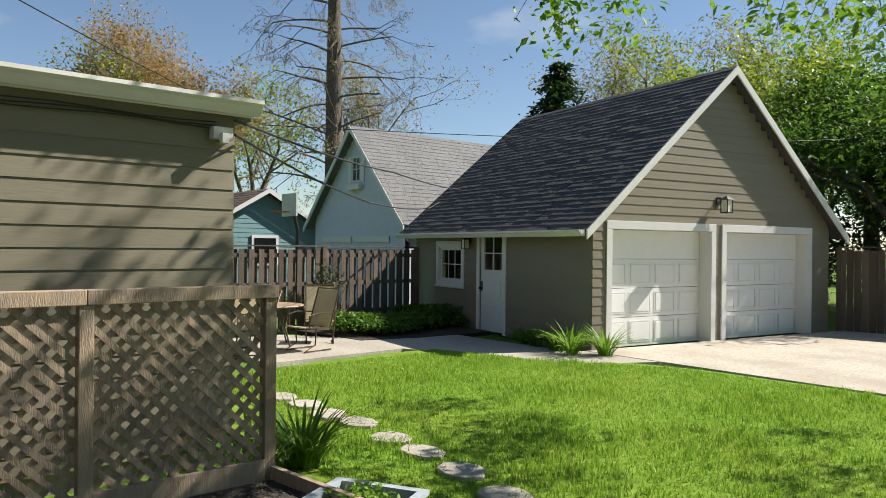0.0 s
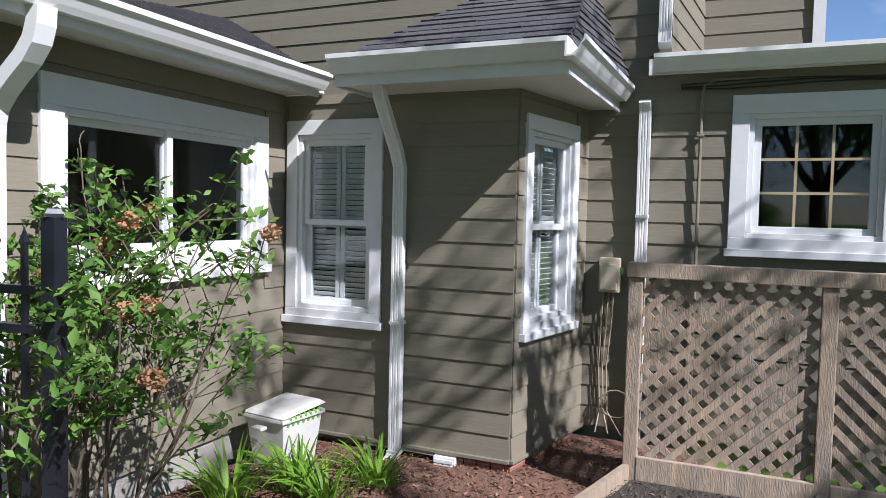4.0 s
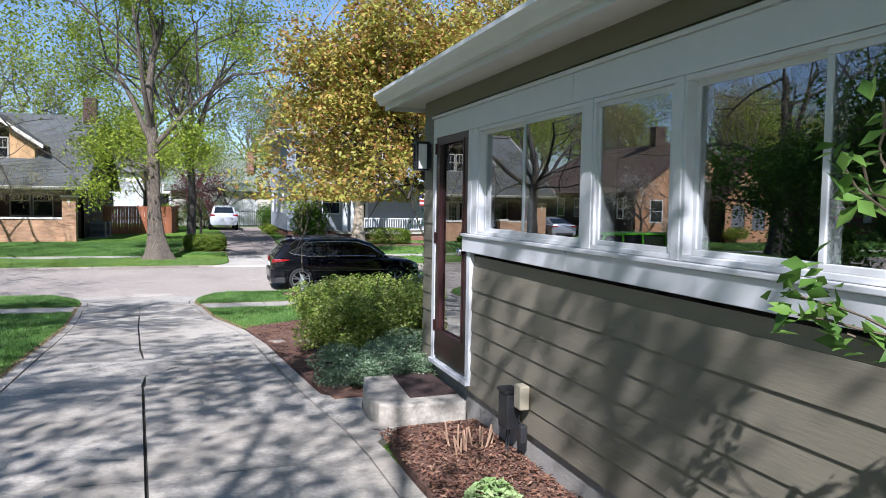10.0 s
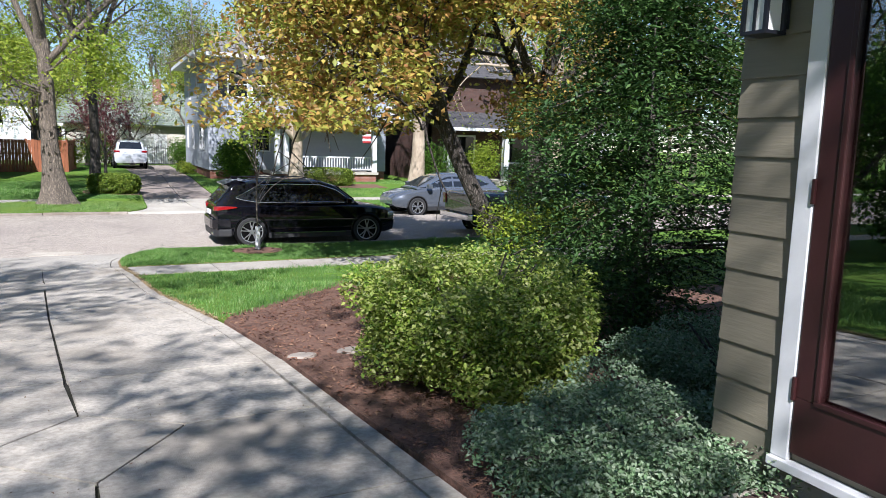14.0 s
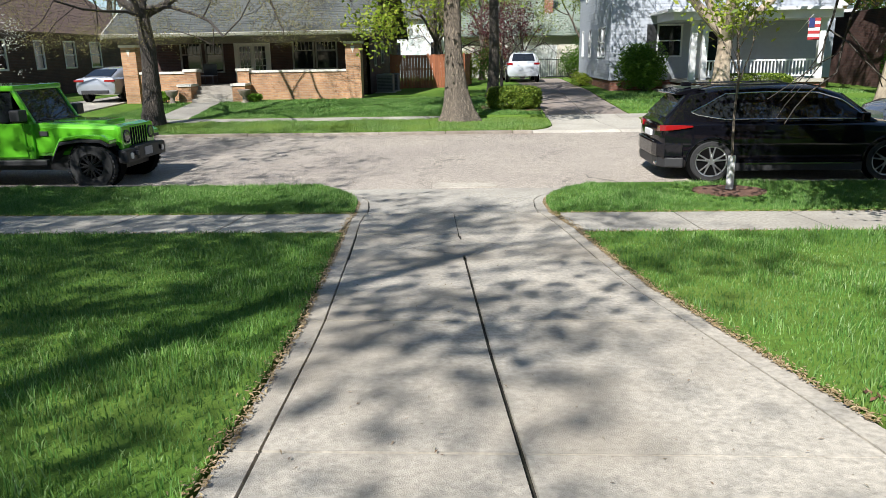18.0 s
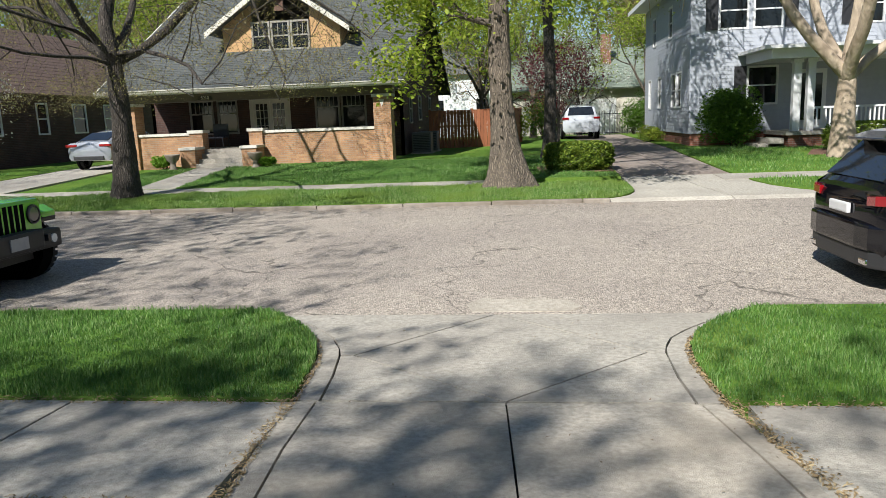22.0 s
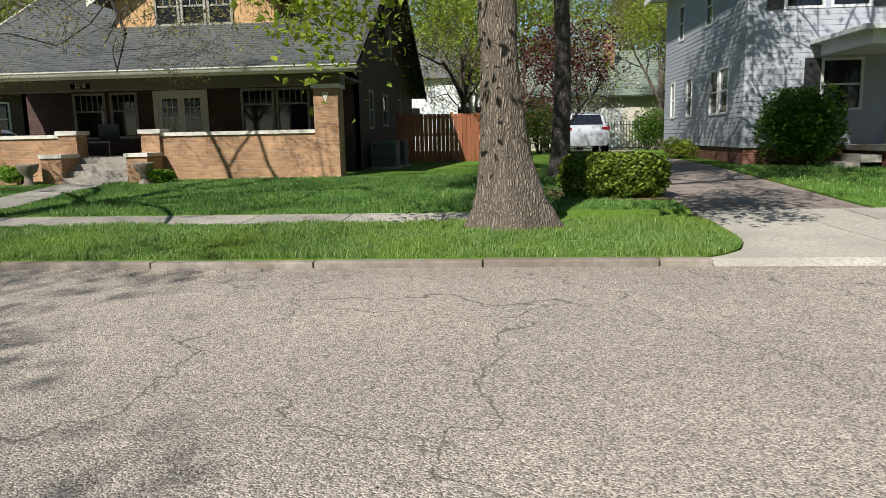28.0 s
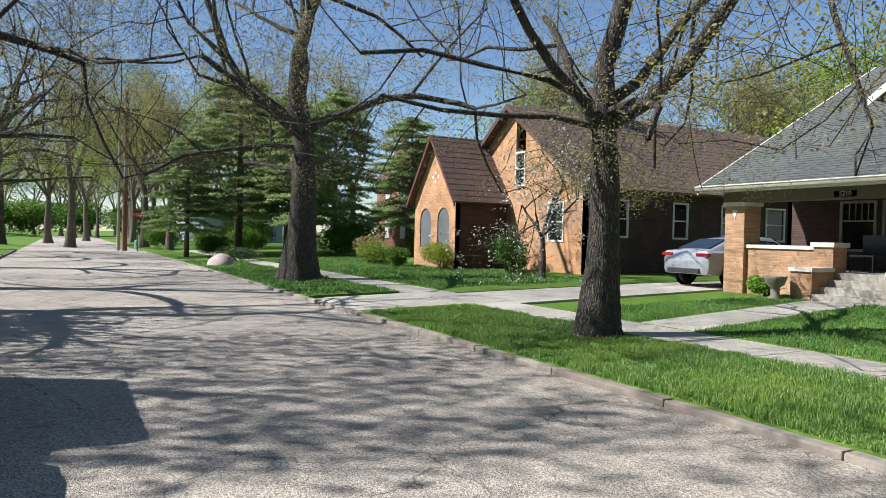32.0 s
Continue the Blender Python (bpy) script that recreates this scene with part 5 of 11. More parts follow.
for z in (1.285, 1.145, 0.02):
    r = gbox("rail", BLACK_METAL, fence, MF, (0.03, FL - 0.03, -0.016, 0.016, z - 0.016, z + 0.016), bevel=0.003)
    for u in (0.04, FL - 0.04):
        gbox("bracket", BLACK_METAL, r, Matrix.Identity(4), (u - 0.02, u + 0.02, -0.024, 0.024, z - 0.026, z + 0.026))
        for dx in (-0.009, 0.009):
            g = Geo().lathe([(0.006, -0.029), (0.006, -0.0245)], (u + dx, 0, z + 0.012), "y", 8)
            g.obj("bolt", CHROME, r)
n = 10
for i in range(1, n):
    u = FL * i / n
    g = Geo().box(u - 0.009, u + 0.009, -0.009, 0.009, -0.12, 1.44)
    g.add([(u - 0.009, -0.009, 1.44), (u + 0.009, -0.009, 1.44), (u + 0.009, 0.009, 1.44), (u - 0.009, 0.009, 1.44), (u - 0.013, -0.013, 1.455), (u + 0.013, -0.013, 1.455), (u + 0.013, 0.013, 1.455), (u - 0.013, 0.013, 1.455), (u, 0, 1.51)],
          [(0, 1, 5, 4), (1, 2, 6, 5), (2, 3, 7, 6), (3, 0, 4, 7), (4, 5, 8), (5, 6, 8), (6, 7, 8), (7, 4, 8)])
    o = g.obj("picket", BLACK_METAL, fence)
    o.matrix_basis = MF


# ---- compost bin by the wall ----
PALE_PLASTIC = mat("pale_grey_plastic", (0.5, 0.49, 0.45), rough=0.5, var=0.08, bump=0.05, stain=(0.36, 0.33, 0.28), stain_amt=0.4, stain_scale=4)
binb = thing("plastic_bin", "pale grey plastic bin with a loose lid and green bags", "bin", at=(5.1, 4.72, -0.18), rz=-8)
binb.scale = (0.9, 0.9, 0.88)
g = Geo()
prof = [(0.17, 0.15, 0.0), (0.215, 0.19, 0.40)]
vs = []
for hx, hy, z in prof:
    vs += [(-hx, -hy, z), (hx, -hy, z), (hx, hy, z), (-hx, hy, z)]
g.add(vs, [(0, 3, 2, 1), (0, 1, 5, 4), (1, 2, 6, 5), (2, 3, 7, 6), (3, 0, 4, 7)])
g.obj("bin_body", PALE_PLASTIC, binb)
boxes("rim", PALE_PLASTIC, binb, *[(-0.235, 0.235, -0.21, -0.18, 0.39, 0.425), (-0.235, 0.235, 0.18, 0.21, 0.39, 0.425), (-0.235, -0.205, -0.18, 0.18, 0.39, 0.425), (0.205, 0.235, -0.18, 0.18, 0.39, 0.425)], bevel=0.008)
g = Geo().add([(-0.24, -0.22, 0.43), (0.24, -0.22, 0.47), (0.24, 0.22, 0.47), (-0.24, 0.22, 0.43), (-0.2, -0.17, 0.46), (0.2, -0.17, 0.5), (0.2, 0.17, 0.5), (-0.2, 0.17, 0.46)],
              [(0, 3, 2, 1), (4, 5, 6, 7), (0, 1, 5, 4), (1, 2, 6, 5), (2, 3, 7, 6), (3, 0, 4, 7)])
g.obj("lid", PALE_PLASTIC, binb, "pale grey lid lying askew", bevel=0.012)
for sx in (-1, 1):
    boxes("handle", PALE_PLASTIC, binb, (sx * 0.235, sx * 0.30, -0.05, 0.05, 0.33, 0.36), bevel=0.01)
GREENBAG = mat("green_plastic", (0.13, 0.3, 0.04), rough=0.45, var=0.2, scale=12, bump=0.3)
for i in range(7):
    g = Geo().tube([(-0.16 + i * 0.055, -0.18, 0.36), (-0.155 + i * 0.055, -0.2, 0.42), (-0.15 + i * 0.055, -0.16, 0.455)], [0.014, 0.018, 0.01], 6)
    g.obj("bag_fold", GREENBAG, binb, "folded green plastic")

# basement vents below the bay
vents = thing("basement_window", "low basement window and white dryer vent below the siding", "basement window", kind="structure")
MB = on_wall(BF0, BF1)
gbox("window_frame", FOUNDATION, vents, MB, *ring(0.75, 1.5, -0.27, -0.112, 0.025, 0.0, 0.03))
gbox("mullion", FOUNDATION, vents, MB, (1.03, 1.055, 0.0, 0.03, -0.245, -0.137))
gbox("pane", GLASS_DARK, vents, MB, (0.776, 1.474, 0.004, 0.008, -0.244, -0.138), bevel=0)
gbox("vent_hood", WHITE, vents, MB, (1.34, 1.5, 0.032, 0.07, -0.24, -0.12))
for i in range(3):
    gbox("vent_louvre", WHITE, vents, MB, (1.35, 1.49, 0.07, 0.085, -0.225 + i * 0.035, -0.205 + i * 0.035), bevel=0)
fbk = thing("foundation_bricks", "short run of dark red brick footing under the bay corner", "brick footing", kind="structure")
for r in range(2):
    for i in range(6):
        a = 1.30 + i * 0.1 + (0.05 if r else 0)
        if a + 0.09 < 1.92:
            gbox("brick", BRICK_RED2, fbk, MB, (a, a + 0.092, -0.05, 0.012, -0.235 + r * 0.062, -0.18 + r * 0.062))
for r in range(2):
    for i in range(5):
        gbox("brick", BRICK_RED2, fbk, on_wall(BS0, BS1), (0.0 + i * 0.205, 0.195 + i * 0.205, -0.05, 0.008, -0.235 + r * 0.062, -0.18 + r * 0.062))

# meter box, conduit and cables by the bay
mtr = thing("junction_box", "beige utility box with loose cables on the siding", "utility box")
MD = on_wall(DW0, DW1)
BEIGE = mat("beige_plastic", (0.42, 0.37, 0.26), rough=0.5, var=0.08, bump=0.03)
gbox("box", BEIGE, mtr, MD, (0.14, 0.30, 0.025, 0.11, 1.0, 1.27), bevel=0.01)
gbox("cover", BEIGE, mtr, MD, (0.155, 0.285, 0.112, 0.125, 1.02, 1.22), bevel=0.005)
gbox("latch", CHROME, mtr, MD, (0.29, 0.33, 0.06, 0.10, 1.14, 1.2))
CABLE = mat("cable_sheath", (0.30, 0.25, 0.17), rough=0.6, var=0.1, bump=0)
for k in range(3):
    pts = [MD @ Vector((0.17 + k * 0.04, 0.05, 1.0)), MD @ Vector((0.16 + k * 0.04, 0.05, 0.75)), MD @ Vector((0.15 + k * 0.03, 0.045, 0.4)), MD @ Vector((0.17 + k * 0.03, 0.06, 0.05)), MD @ Vector((0.16 + 0.1 * k, 0.16, -0.1))]
    Geo().tube(pts, 0.006, 6).obj("cable", CABLE, mtr)
loop = [MD @ Vector((0.3 + 0.12 * math.cos(a), 0.08, 0.12 + 0.11 * math.sin(a))) for a in [i * 0.5 for i in range(14)]]
Geo().tube(loop, 0.005, 6).obj("cable_loop", CABLE, mtr)
con = thing("conduit", "brown painted conduit running up the dining room wall", "conduit")
pts = [MD @ Vector(p) for p in ((0.85, 0.045, -0.1), (0.85, 0.045, 1.5), (0.85, 0.045, 2.5), (0.87, 0.045, 2.58), (0.95, 0.045, 2.62), (1.4, 0.045, 2.62))]
Geo().tube(pts, 0.013, 8).obj("pipe", SIDING, con)
for z in (0.6, 1.4, 2.2):
    gbox("strap", SIDING, con, MD, (0.825, 0.875, 0.024, 0.064, z, z + 0.02))
wire_m = mat("black_cable", (0.012, 0.012, 0.012), rough=0.6, var=0.1, bump=0)
svc = thing("service_cables", "thin cables fixed under the dining room eave", "cables")
for k in range(3):
    pts = [MD @ Vector((0.7 + i * 0.3, 0.05, 2.56 + 0.02 * k - 0.012 * math.sin(i * 1.3 + k))) for i in range(12)]
    Geo().tube(pts, 0.006, 5).obj("cable", wire_m, svc)
gbox("bracket", WHITE, svc, MD, (3.95, 4.12, 0.03, 0.12, 2.46, 2.56))
gbox("insulator", WHITE, svc, MD, (4.0, 4.06, 0.12, 0.18, 2.42, 2.5))


# ---- garage ----
GA = radians(10)
GC = Vector((8.87, -8.72))
gf = Vector((-math.sin(GA), -math.cos(GA)))
gs = Vector((math.cos(GA), -math.sin(GA)))
GW, GD = 6.95, 6.5
gc0 = GC
gc1 = GC + gf * GW
gs1 = GC + gs * GD
GZ = -0.22
EAVE, APEX = 2.12, 5.12


def gtop(u):
    return EAVE + (APEX - EAVE) * (1 - abs(u - GW / 2) / (GW / 2))


G_D1, G_D2 = (0.31, 3.18), (3.36, 6.3)
garage = thing("garage", "grey-brown garage with two white doors and a steep dark roof", "garage")


def adopt(root, ob):
    """Turns a wall of the setting into a part of a building."""
    ob.parent = root
    for k in ("label", "category", "kind"):
        if k in ob:
            del ob[k]
    return ob


GF0, GF1 = (gc0.x, gc0.y), (gc1.x, gc1.y)
gbk = GC + gf * GW + gs * GD
gw_front = wall("front_wall", GF0, GF1, GZ, 2.0, [(*G_D1, GZ, 2.1), (*G_D2, GZ, 2.1)], top=gtop)
gw_side = wall("side_wall", (gs1.x, gs1.y), GF0, GZ, EAVE, [(GD - 3.66, GD - 2.56, GZ, 2.06), (GD - 5.45, GD - 4.2, 0.68, 1.74)])
gw_back = wall("far_side_wall", GF1, (gbk.x, gbk.y), GZ, EAVE, boards=False)
gw_end = wall("rear_wall", (gbk.x, gbk.y), (gs1.x, gs1.y), GZ, EAVE, boards=False)
MG = on_wall(GF0, GF1)
MGS = on_wall((gs1.x, gs1.y), GF0)
GDOOR = mat("garage_door_white", (0.74, 0.74, 0.73), rough=0.4, var=0.03, bump=0.02, coord="World")
gdoors = []
for a, b in (G_D1, G_D2):
    d = thing("garage_door", "white panelled overhead garage door", "garage door")
    gdoors.append(d)
    for bx in [(a, a + 0.13, -0.32, 0.04, GZ, 1.95), (b - 0.13, b, -0.32, 0.04, GZ, 1.95), (a, b, -0.32, 0.04, 1.952, 2.1)]:
        gbox("door_trim", WHITE, d, MG, bx)
    w = b - a - 0.26
    hgt = (1.95 - GZ) / 4
    for r in range(4):
        s = gbox("door_section", GDOOR, d, MG, (a + 0.132, b - 0.132, -0.30, -0.26, GZ + r * hgt + 0.004, GZ + (r + 1) * hgt - 0.004))
        if r < 3:
            for c in range(4):
                u0 = a + 0.132 + w * c / 4 + 0.08
                u1 = a + 0.132 + w * (c + 1) / 4 - 0.08
                gbox("raised_panel", GDOOR, s, Matrix.Identity(4), (u0, u1, -0.26, -0.248, GZ + r * hgt + 0.1, GZ + (r + 1) * hgt - 0.1), bevel=0.01)
                gbox("panel_mould", GDOOR, s, Matrix.Identity(4), *ring(u0 - 0.03, u1 + 0.03, GZ + r * hgt + 0.07, GZ + (r + 1) * hgt - 0.07, 0.015, -0.262, -0.252), bevel=0)
# roof
gr = thing("garage_roof", "steep dark shingle garage roof with pale rake boards", "roof")
OV = 0.35
pe = lambda u, v, z: (GC.x + gf.x * u + gs.x * v, GC.y + gf.y * u + gs.y * v, z)
slope = (APEX - EAVE) / (GW / 2)
roof_slope("roof", [pe(-OV, -0.25, EAVE - OV * slope + 0.1), pe(-OV, GD + 0.3, EAVE - OV * slope + 0.1), pe(GW / 2, GD + 0.3, APEX + 0.1), pe(GW / 2, -0.25, APEX + 0.1)], 0.06, SHINGLE, gr, 0.145)
roof_slope("roof", [pe(GW + OV, GD + 0.3, EAVE - OV * slope + 0.1), pe(GW + OV, -0.25, EAVE - OV * slope + 0.1), pe(GW / 2, -0.25, APEX + 0.1), pe(GW / 2, GD + 0.3, APEX + 0.1)], 0.06, SHINGLE, gr, 0.145)
for s in (0, 1):
    u_e = -OV if s == 0 else GW + OV
    a, b = Vector(pe(u_e, -0.27, EAVE - OV * slope + 0.10)), Vector(pe(GW / 2, -0.27, APEX + 0.10))
    dz = Vector((0, 0, -0.17))
    g = Geo().prism([a, b, b + dz, a + dz], (0, 0, 0), (gs.x * 0.035, gs.y * 0.035, 0))
    g.obj("rake_board", WHITE if s else GUTTER, gr)
gutter(gr, pe(-OV, -0.2, EAVE - OV * slope + 0.1), pe(-OV, GD + 0.3, EAVE - OV * slope + 0.1), (-gf.x, -gf.y))
ds = [pe(-OV + 0.02, GD - 0.1, EAVE - 0.3), pe(-0.3, GD - 0.1, EAVE - 0.36), pe(-0.08, GD - 0.1, EAVE - 0.5), pe(-0.06, GD - 0.1, 1.2), pe(-0.06, GD - 0.1, GZ + 0.1)]
downspout("downspout", "white downspout at the garage corner", ds, along=(gs.x, gs.y))
# side door and window
gsd = thing("garage_side_door", "white panelled side door with four small panes", "door")
a, b = GD - 3.66, GD - 2.56
for bx in [(a, a + 0.1, 0.0, 0.04, GZ, 2.06), (b - 0.1, b, 0.0, 0.04, GZ, 2.06), (a, b, 0.0, 0.045, 1.95, 2.06 + 0.01)]:
    gbox("door_trim", WHITE, gsd, MGS, bx)
a, b = a + 0.1, b - 0.1
lf = gbox("leaf", WHITE, gsd, MGS, (a, b, -0.06, -0.015, GZ + 0.03, 1.0), *ring(a, b, 1.0, 1.948, 0.12, -0.06, -0.015))
gbox("pane", GLASS, lf, Matrix.Identity(4), (a + 0.12, b - 0.12, -0.042, -0.037, 1.12, 1.828), bevel=0)
m_ = (a + b) / 2
gbox("muntin", WHITE, lf, Matrix.Identity(4), (m_ - 0.012, m_ + 0.012, -0.05, -0.025, 1.12, 1.828), (a + 0.12, b - 0.12, -0.049, -0.026, 1.462, 1.486), bevel=0)
for z0, z1 in ((0.0, 0.38), (0.5, 0.88)):
    gbox("door_panel", WHITE, lf, Matrix.Identity(4), (a + 0.14, b - 0.14, -0.016, -0.006, z0, z1), bevel=0.006)
gbox("handle_plate", BLACK_METAL, lf, Matrix.Identity(4), (a + 0.03, a + 0.075, -0.016, 0.0, 0.66, 0.86))
Geo().lathe([(0.012, -0.01), (0.012, 0.03), (0.028, 0.035), (0.028, 0.06)], (a + 0.052, 0, 0.72), "y", 12).obj("door_knob", BLACK_METAL, lf)
boxes("garage_inside", ROOM_SHADE, garage, label="dark garage interior", *[(9.5, 14.5, -14.0, -10.2, GZ, GZ + 0.02)])
window("garage_window", (gs1.x, gs1.y), GF0, GD - 5.45, GD - 4.2, 0.68, 1.74, "small_grid", 0.12, "small white garage window with six panes")


def lantern(name, label, M, z, s=1.0, arm=0.12):
    """A wall lantern with glass sides."""
    t = thing(name, label, "wall lamp")
    gbox("back_plate", BLACK_METAL, t, M, (-0.05 * s, 0.05 * s, 0.0, 0.02, z - 0.06 * s, z + 0.08 * s))
    gbox("arm", BLACK_METAL, t, M, (-0.012, 0.012, 0.02, arm, z + 0.04 * s, z + 0.06 * s))
    cag = gbox("cage", BLACK_METAL, t, M, *[(x * s - 0.007, x * s + 0.007, arm + y * s - 0.007, arm + y * s + 0.007, z - 0.2 * s, z + 0.02 * s) for x in (-0.07, 0.07) for y in (-0.07, 0.07)],
               (-0.08 * s, 0.08 * s, arm - 0.08 * s, arm + 0.08 * s, z - 0.215 * s, z - 0.2 * s), bevel=0)
    gbox("lamp_glass", mat("frosted_lamp_glass", (0.75, 0.72, 0.62), rough=0.3, var=0.05, bump=0), t, M, (-0.06 * s, 0.06 * s, arm - 0.06 * s, arm + 0.06 * s, z - 0.198 * s, z + 0.018 * s), bevel=0)
    g = Geo()
    r = 0.1 * s
    g.add([(-r, arm - r, z + 0.021 * s), (r, arm - r, z + 0.021 * s), (r, arm + r, z + 0.021 * s), (-r, arm + r, z + 0.021 * s), (0, arm, z + 0.1 * s)], [(0, 3, 2, 1), (0, 1, 4), (1, 2, 4), (2, 3, 4), (3, 0, 4)])
    o = g.obj("cap", BLACK_METAL, t)
    o.matrix_basis = M
    return t


lantern("wall_lantern", "dark metal wall lantern above the garage doors", MG @ Matrix.Translation((3.25, 0.02, 0)), 2.55, 1.1, 0.2)
lantern("wall_lantern", "small dark wall lantern beside the garage side door", MGS @ Matrix.Translation((GD - 3.95, 0.02, 0)), 1.75, 0.9, 0.13)
# porch light: a box lantern with cross bars
pl = thing("porch_lantern", "black box lantern with pale glass beside the porch door", "wall lamp")
ML = MP @ Matrix.Translation((U(10.80), 0.024, 0))
gbox("back_plate", BLACK_METAL, pl, ML, (-0.06, 0.06, 0.0, 0.015, 1.84, 2.06))
gbox("cage", BLACK_METAL, pl, ML, *[(x - 0.008, x + 0.008, y - 0.008, y + 0.008, 1.83, 2.06) for x in (-0.055, 0.055) for y in (0.03, 0.13)], (-0.068, 0.068, 0.016, 0.145, 2.06, 2.08), (-0.062, 0.062, 0.018, 0.14, 1.815, 1.83),
     (-0.006, 0.006, 0.127, 0.135, 1.83, 2.06), (-0.055, 0.055, 0.128, 0.134, 1.985, 1.995), bevel=0.001)
gbox("lamp_glass", mat("pale_lamp_glass", (0.8, 0.8, 0.78), rough=0.25, var=0.03, bump=0), pl, ML, (-0.048, 0.048, 0.035, 0.124, 1.832, 2.058), bevel=0)

# outdoor socket boxes by the bed
eb = thing("outdoor_socket_box", "black outdoor power box with a beige switch and cord", "utility box")
ME = MP @ Matrix.Translation((U(8.72), 0.024, 0))
gbox("box", BLACK_PLASTIC, eb, ME, (-0.09, 0.06, 0.0, 0.1, 0.0, 0.24), bevel=0.012)
gbox("box_lid", BLACK_PLASTIC, eb, ME, (-0.095, 0.065, -0.0, 0.11, 0.242, 0.27), bevel=0.008)
gbox("switch_box", BEIGE, eb, ME, (0.10, 0.2, 0.0, 0.07, 0.17, 0.33), bevel=0.012)
gbox("small_box", BLACK_PLASTIC, eb, ME, (0.12, 0.18, 0.0, 0.05, -0.06, 0.06), bevel=0.008)
Geo().tube([ME @ Vector(p) for p in ((0.15, 0.03, 0.17), (0.14, 0.05, 0.1), (0.15, 0.03, 0.05))], 0.006, 6).obj("cord", wire_m, eb)
for dx in (-0.04, 0.0):
    Geo().tube([ME @ Vector(p) for p in ((dx, 0.05, 0.0), (dx + 0.01, 0.06, -0.12), (dx + 0.05, 0.09, -0.24))], 0.006, 6).obj("cord", wire_m, eb)


# ---- board fences round the yard ----
def board_fence(name, label, p0, p1, z0, h, post_every=2.4, bw=0.115, gap=0.1, material=None, cap=True):
    material = material or FENCE_WOOD
    t = thing(name, label, "fence")
    M = on_wall(p0, p1)
    L = math.dist(p0, p1)
    n = int(L / (bw + gap))
    for i in range(n):
        u = (i + 0.5) * L / n
        hh = h + random.uniform(-0.01, 0.01)
        gbox("board", material, t, M, (u - bw / 2, u + bw / 2, 0.02, 0.04, z0 + 0.04, z0 + hh - 0.03), bevel=0)
        if gap > 0.03:
            u2 = u + (bw + gap) / 2
            gbox("board", material, t, M, (u2 - bw / 2, u2 + bw / 2, -0.06, -0.04, z0 + 0.04, z0 + hh - 0.03), bevel=0)
    for z in (0.35, h * 0.55, h - 0.2):
        gbox("rail", material, t, M, (0, L, -0.039, 0.019, z0 + z, z0 + z + 0.085), bevel=0)
    k = max(1, int(round(L / post_every)))
    for i in range(k + 1):
        u = L * i / k
        gbox("post", material, t, M, (u - 0.05, u + 0.05, -0.035, 0.065, z0 - 0.1, z0 + h + 0.02), bevel=0.004)
    if cap:
        gbox("cap_board", material, t, M, (0, L, -0.07, 0.07, z0 + h + 0.021, z0 + h + 0.05))
    return t


board_fence("board_fence", "old dark shadow-box board fence behind the patio", (14.5, 1.0), (14.6, -9.3), -0.25, 1.80)
board_fence("board_fence", "old dark board fence beside the garage", (7.55, -15.9), (0.2, -17.2), -0.25, 1.9, bw=0.14, gap=0.008)

# ---- neighbouring garage, shed and hoop behind the fence ----
ng = thing("grey_garage", "blue-grey gabled garage behind the fence with a pale roof", "garage")
ntop = lambda u: 2.45 + 2.7 * (1 - abs(u - 2.45) / 2.45)
adopt(ng, wall("gable_wall", (21.9, -10.8), (17.0, -10.8), -0.2, 2.0, top=ntop, material=GREY_SIDING2, exposure=0.2))
adopt(ng, wall("long_wall", (17.0, -10.8), (17.0, -18.5), -0.2, 2.45, boards=False, material=GREY_SIDING2))
nr = thing("grey_garage_roof", "pale grey shingle roof with white rake boards", "roof")
roof_slope("roof", [(16.7, -18.8, 2.2), (16.7, -10.5, 2.2), (19.45, -10.5, 5.25), (19.45, -18.8, 5.25)], 0.05, SHINGLE_GREY, nr, 0.16)
roof_slope("roof", [(22.2, -10.5, 2.2), (22.2, -18.8, 2.2), (19.45, -18.8, 5.25), (19.45, -10.5, 5.25)], 0.05, SHINGLE_GREY, nr, 0.16)
for x0 in (16.7, 22.2):
    a, b = Vector((x0, -10.48, 2.2)), Vector((19.45, -10.48, 5.25))
    Geo().prism([a, b, b + Vector((0, 0, -0.16)), a + Vector((0, 0, -0.16))], (0, 0, 0), (0, -0.04, 0)).obj("rake_board", WHITE, nr)
M = on_wall((21.9, -10.8), (17.0, -10.8))
gv = thing("gable_vent_window", "small white gable window with shutters and a flower box", "window")
gbox("window_frame", WHITE, gv, M, *ring(2.2, 2.7, 3.55, 4.35, 0.06, 0.0, 0.05))
gbox("pane", GLASS_DARK, gv, M, (2.26, 2.64, 0.01, 0.02, 3.61, 4.29), bevel=0)
gbox("muntin", WHITE, gv, M, (2.44, 2.46, 0.02, 0.035, 3.61, 4.29), (2.26, 2.64, 0.021, 0.034, 3.94, 3.96), bevel=0)
for u in (2.02, 2.72):
    gbox("shutter", WHITE, gv, M, (u, u + 0.16, 0.025, 0.055, 3.55, 4.35))
gbox("flower_box", WHITE, gv, M, (2.1, 2.8, 0.03, 0.2, 3.32, 3.48))
for u0, u1 in ((0.5, 2.2), (2.4, 4.2)):
    hd = gbox("door_head", WHITE, ng, M, (u0, u1, 0.03, 0.06, 1.72, 1.9))
teal = thing("teal_shed", "teal boarded outbuilding with a low gable roof", "shed")
ttop = lambda u: 2.15 + 1.25 * (1 - abs(u - 2.4) / 2.4)
adopt(teal, wall("gable_wall", (24.0, -7.6), (24.0, -12.4), -0.2, 2.0, top=ttop, material=TEAL_SIDING, exposure=0.16))
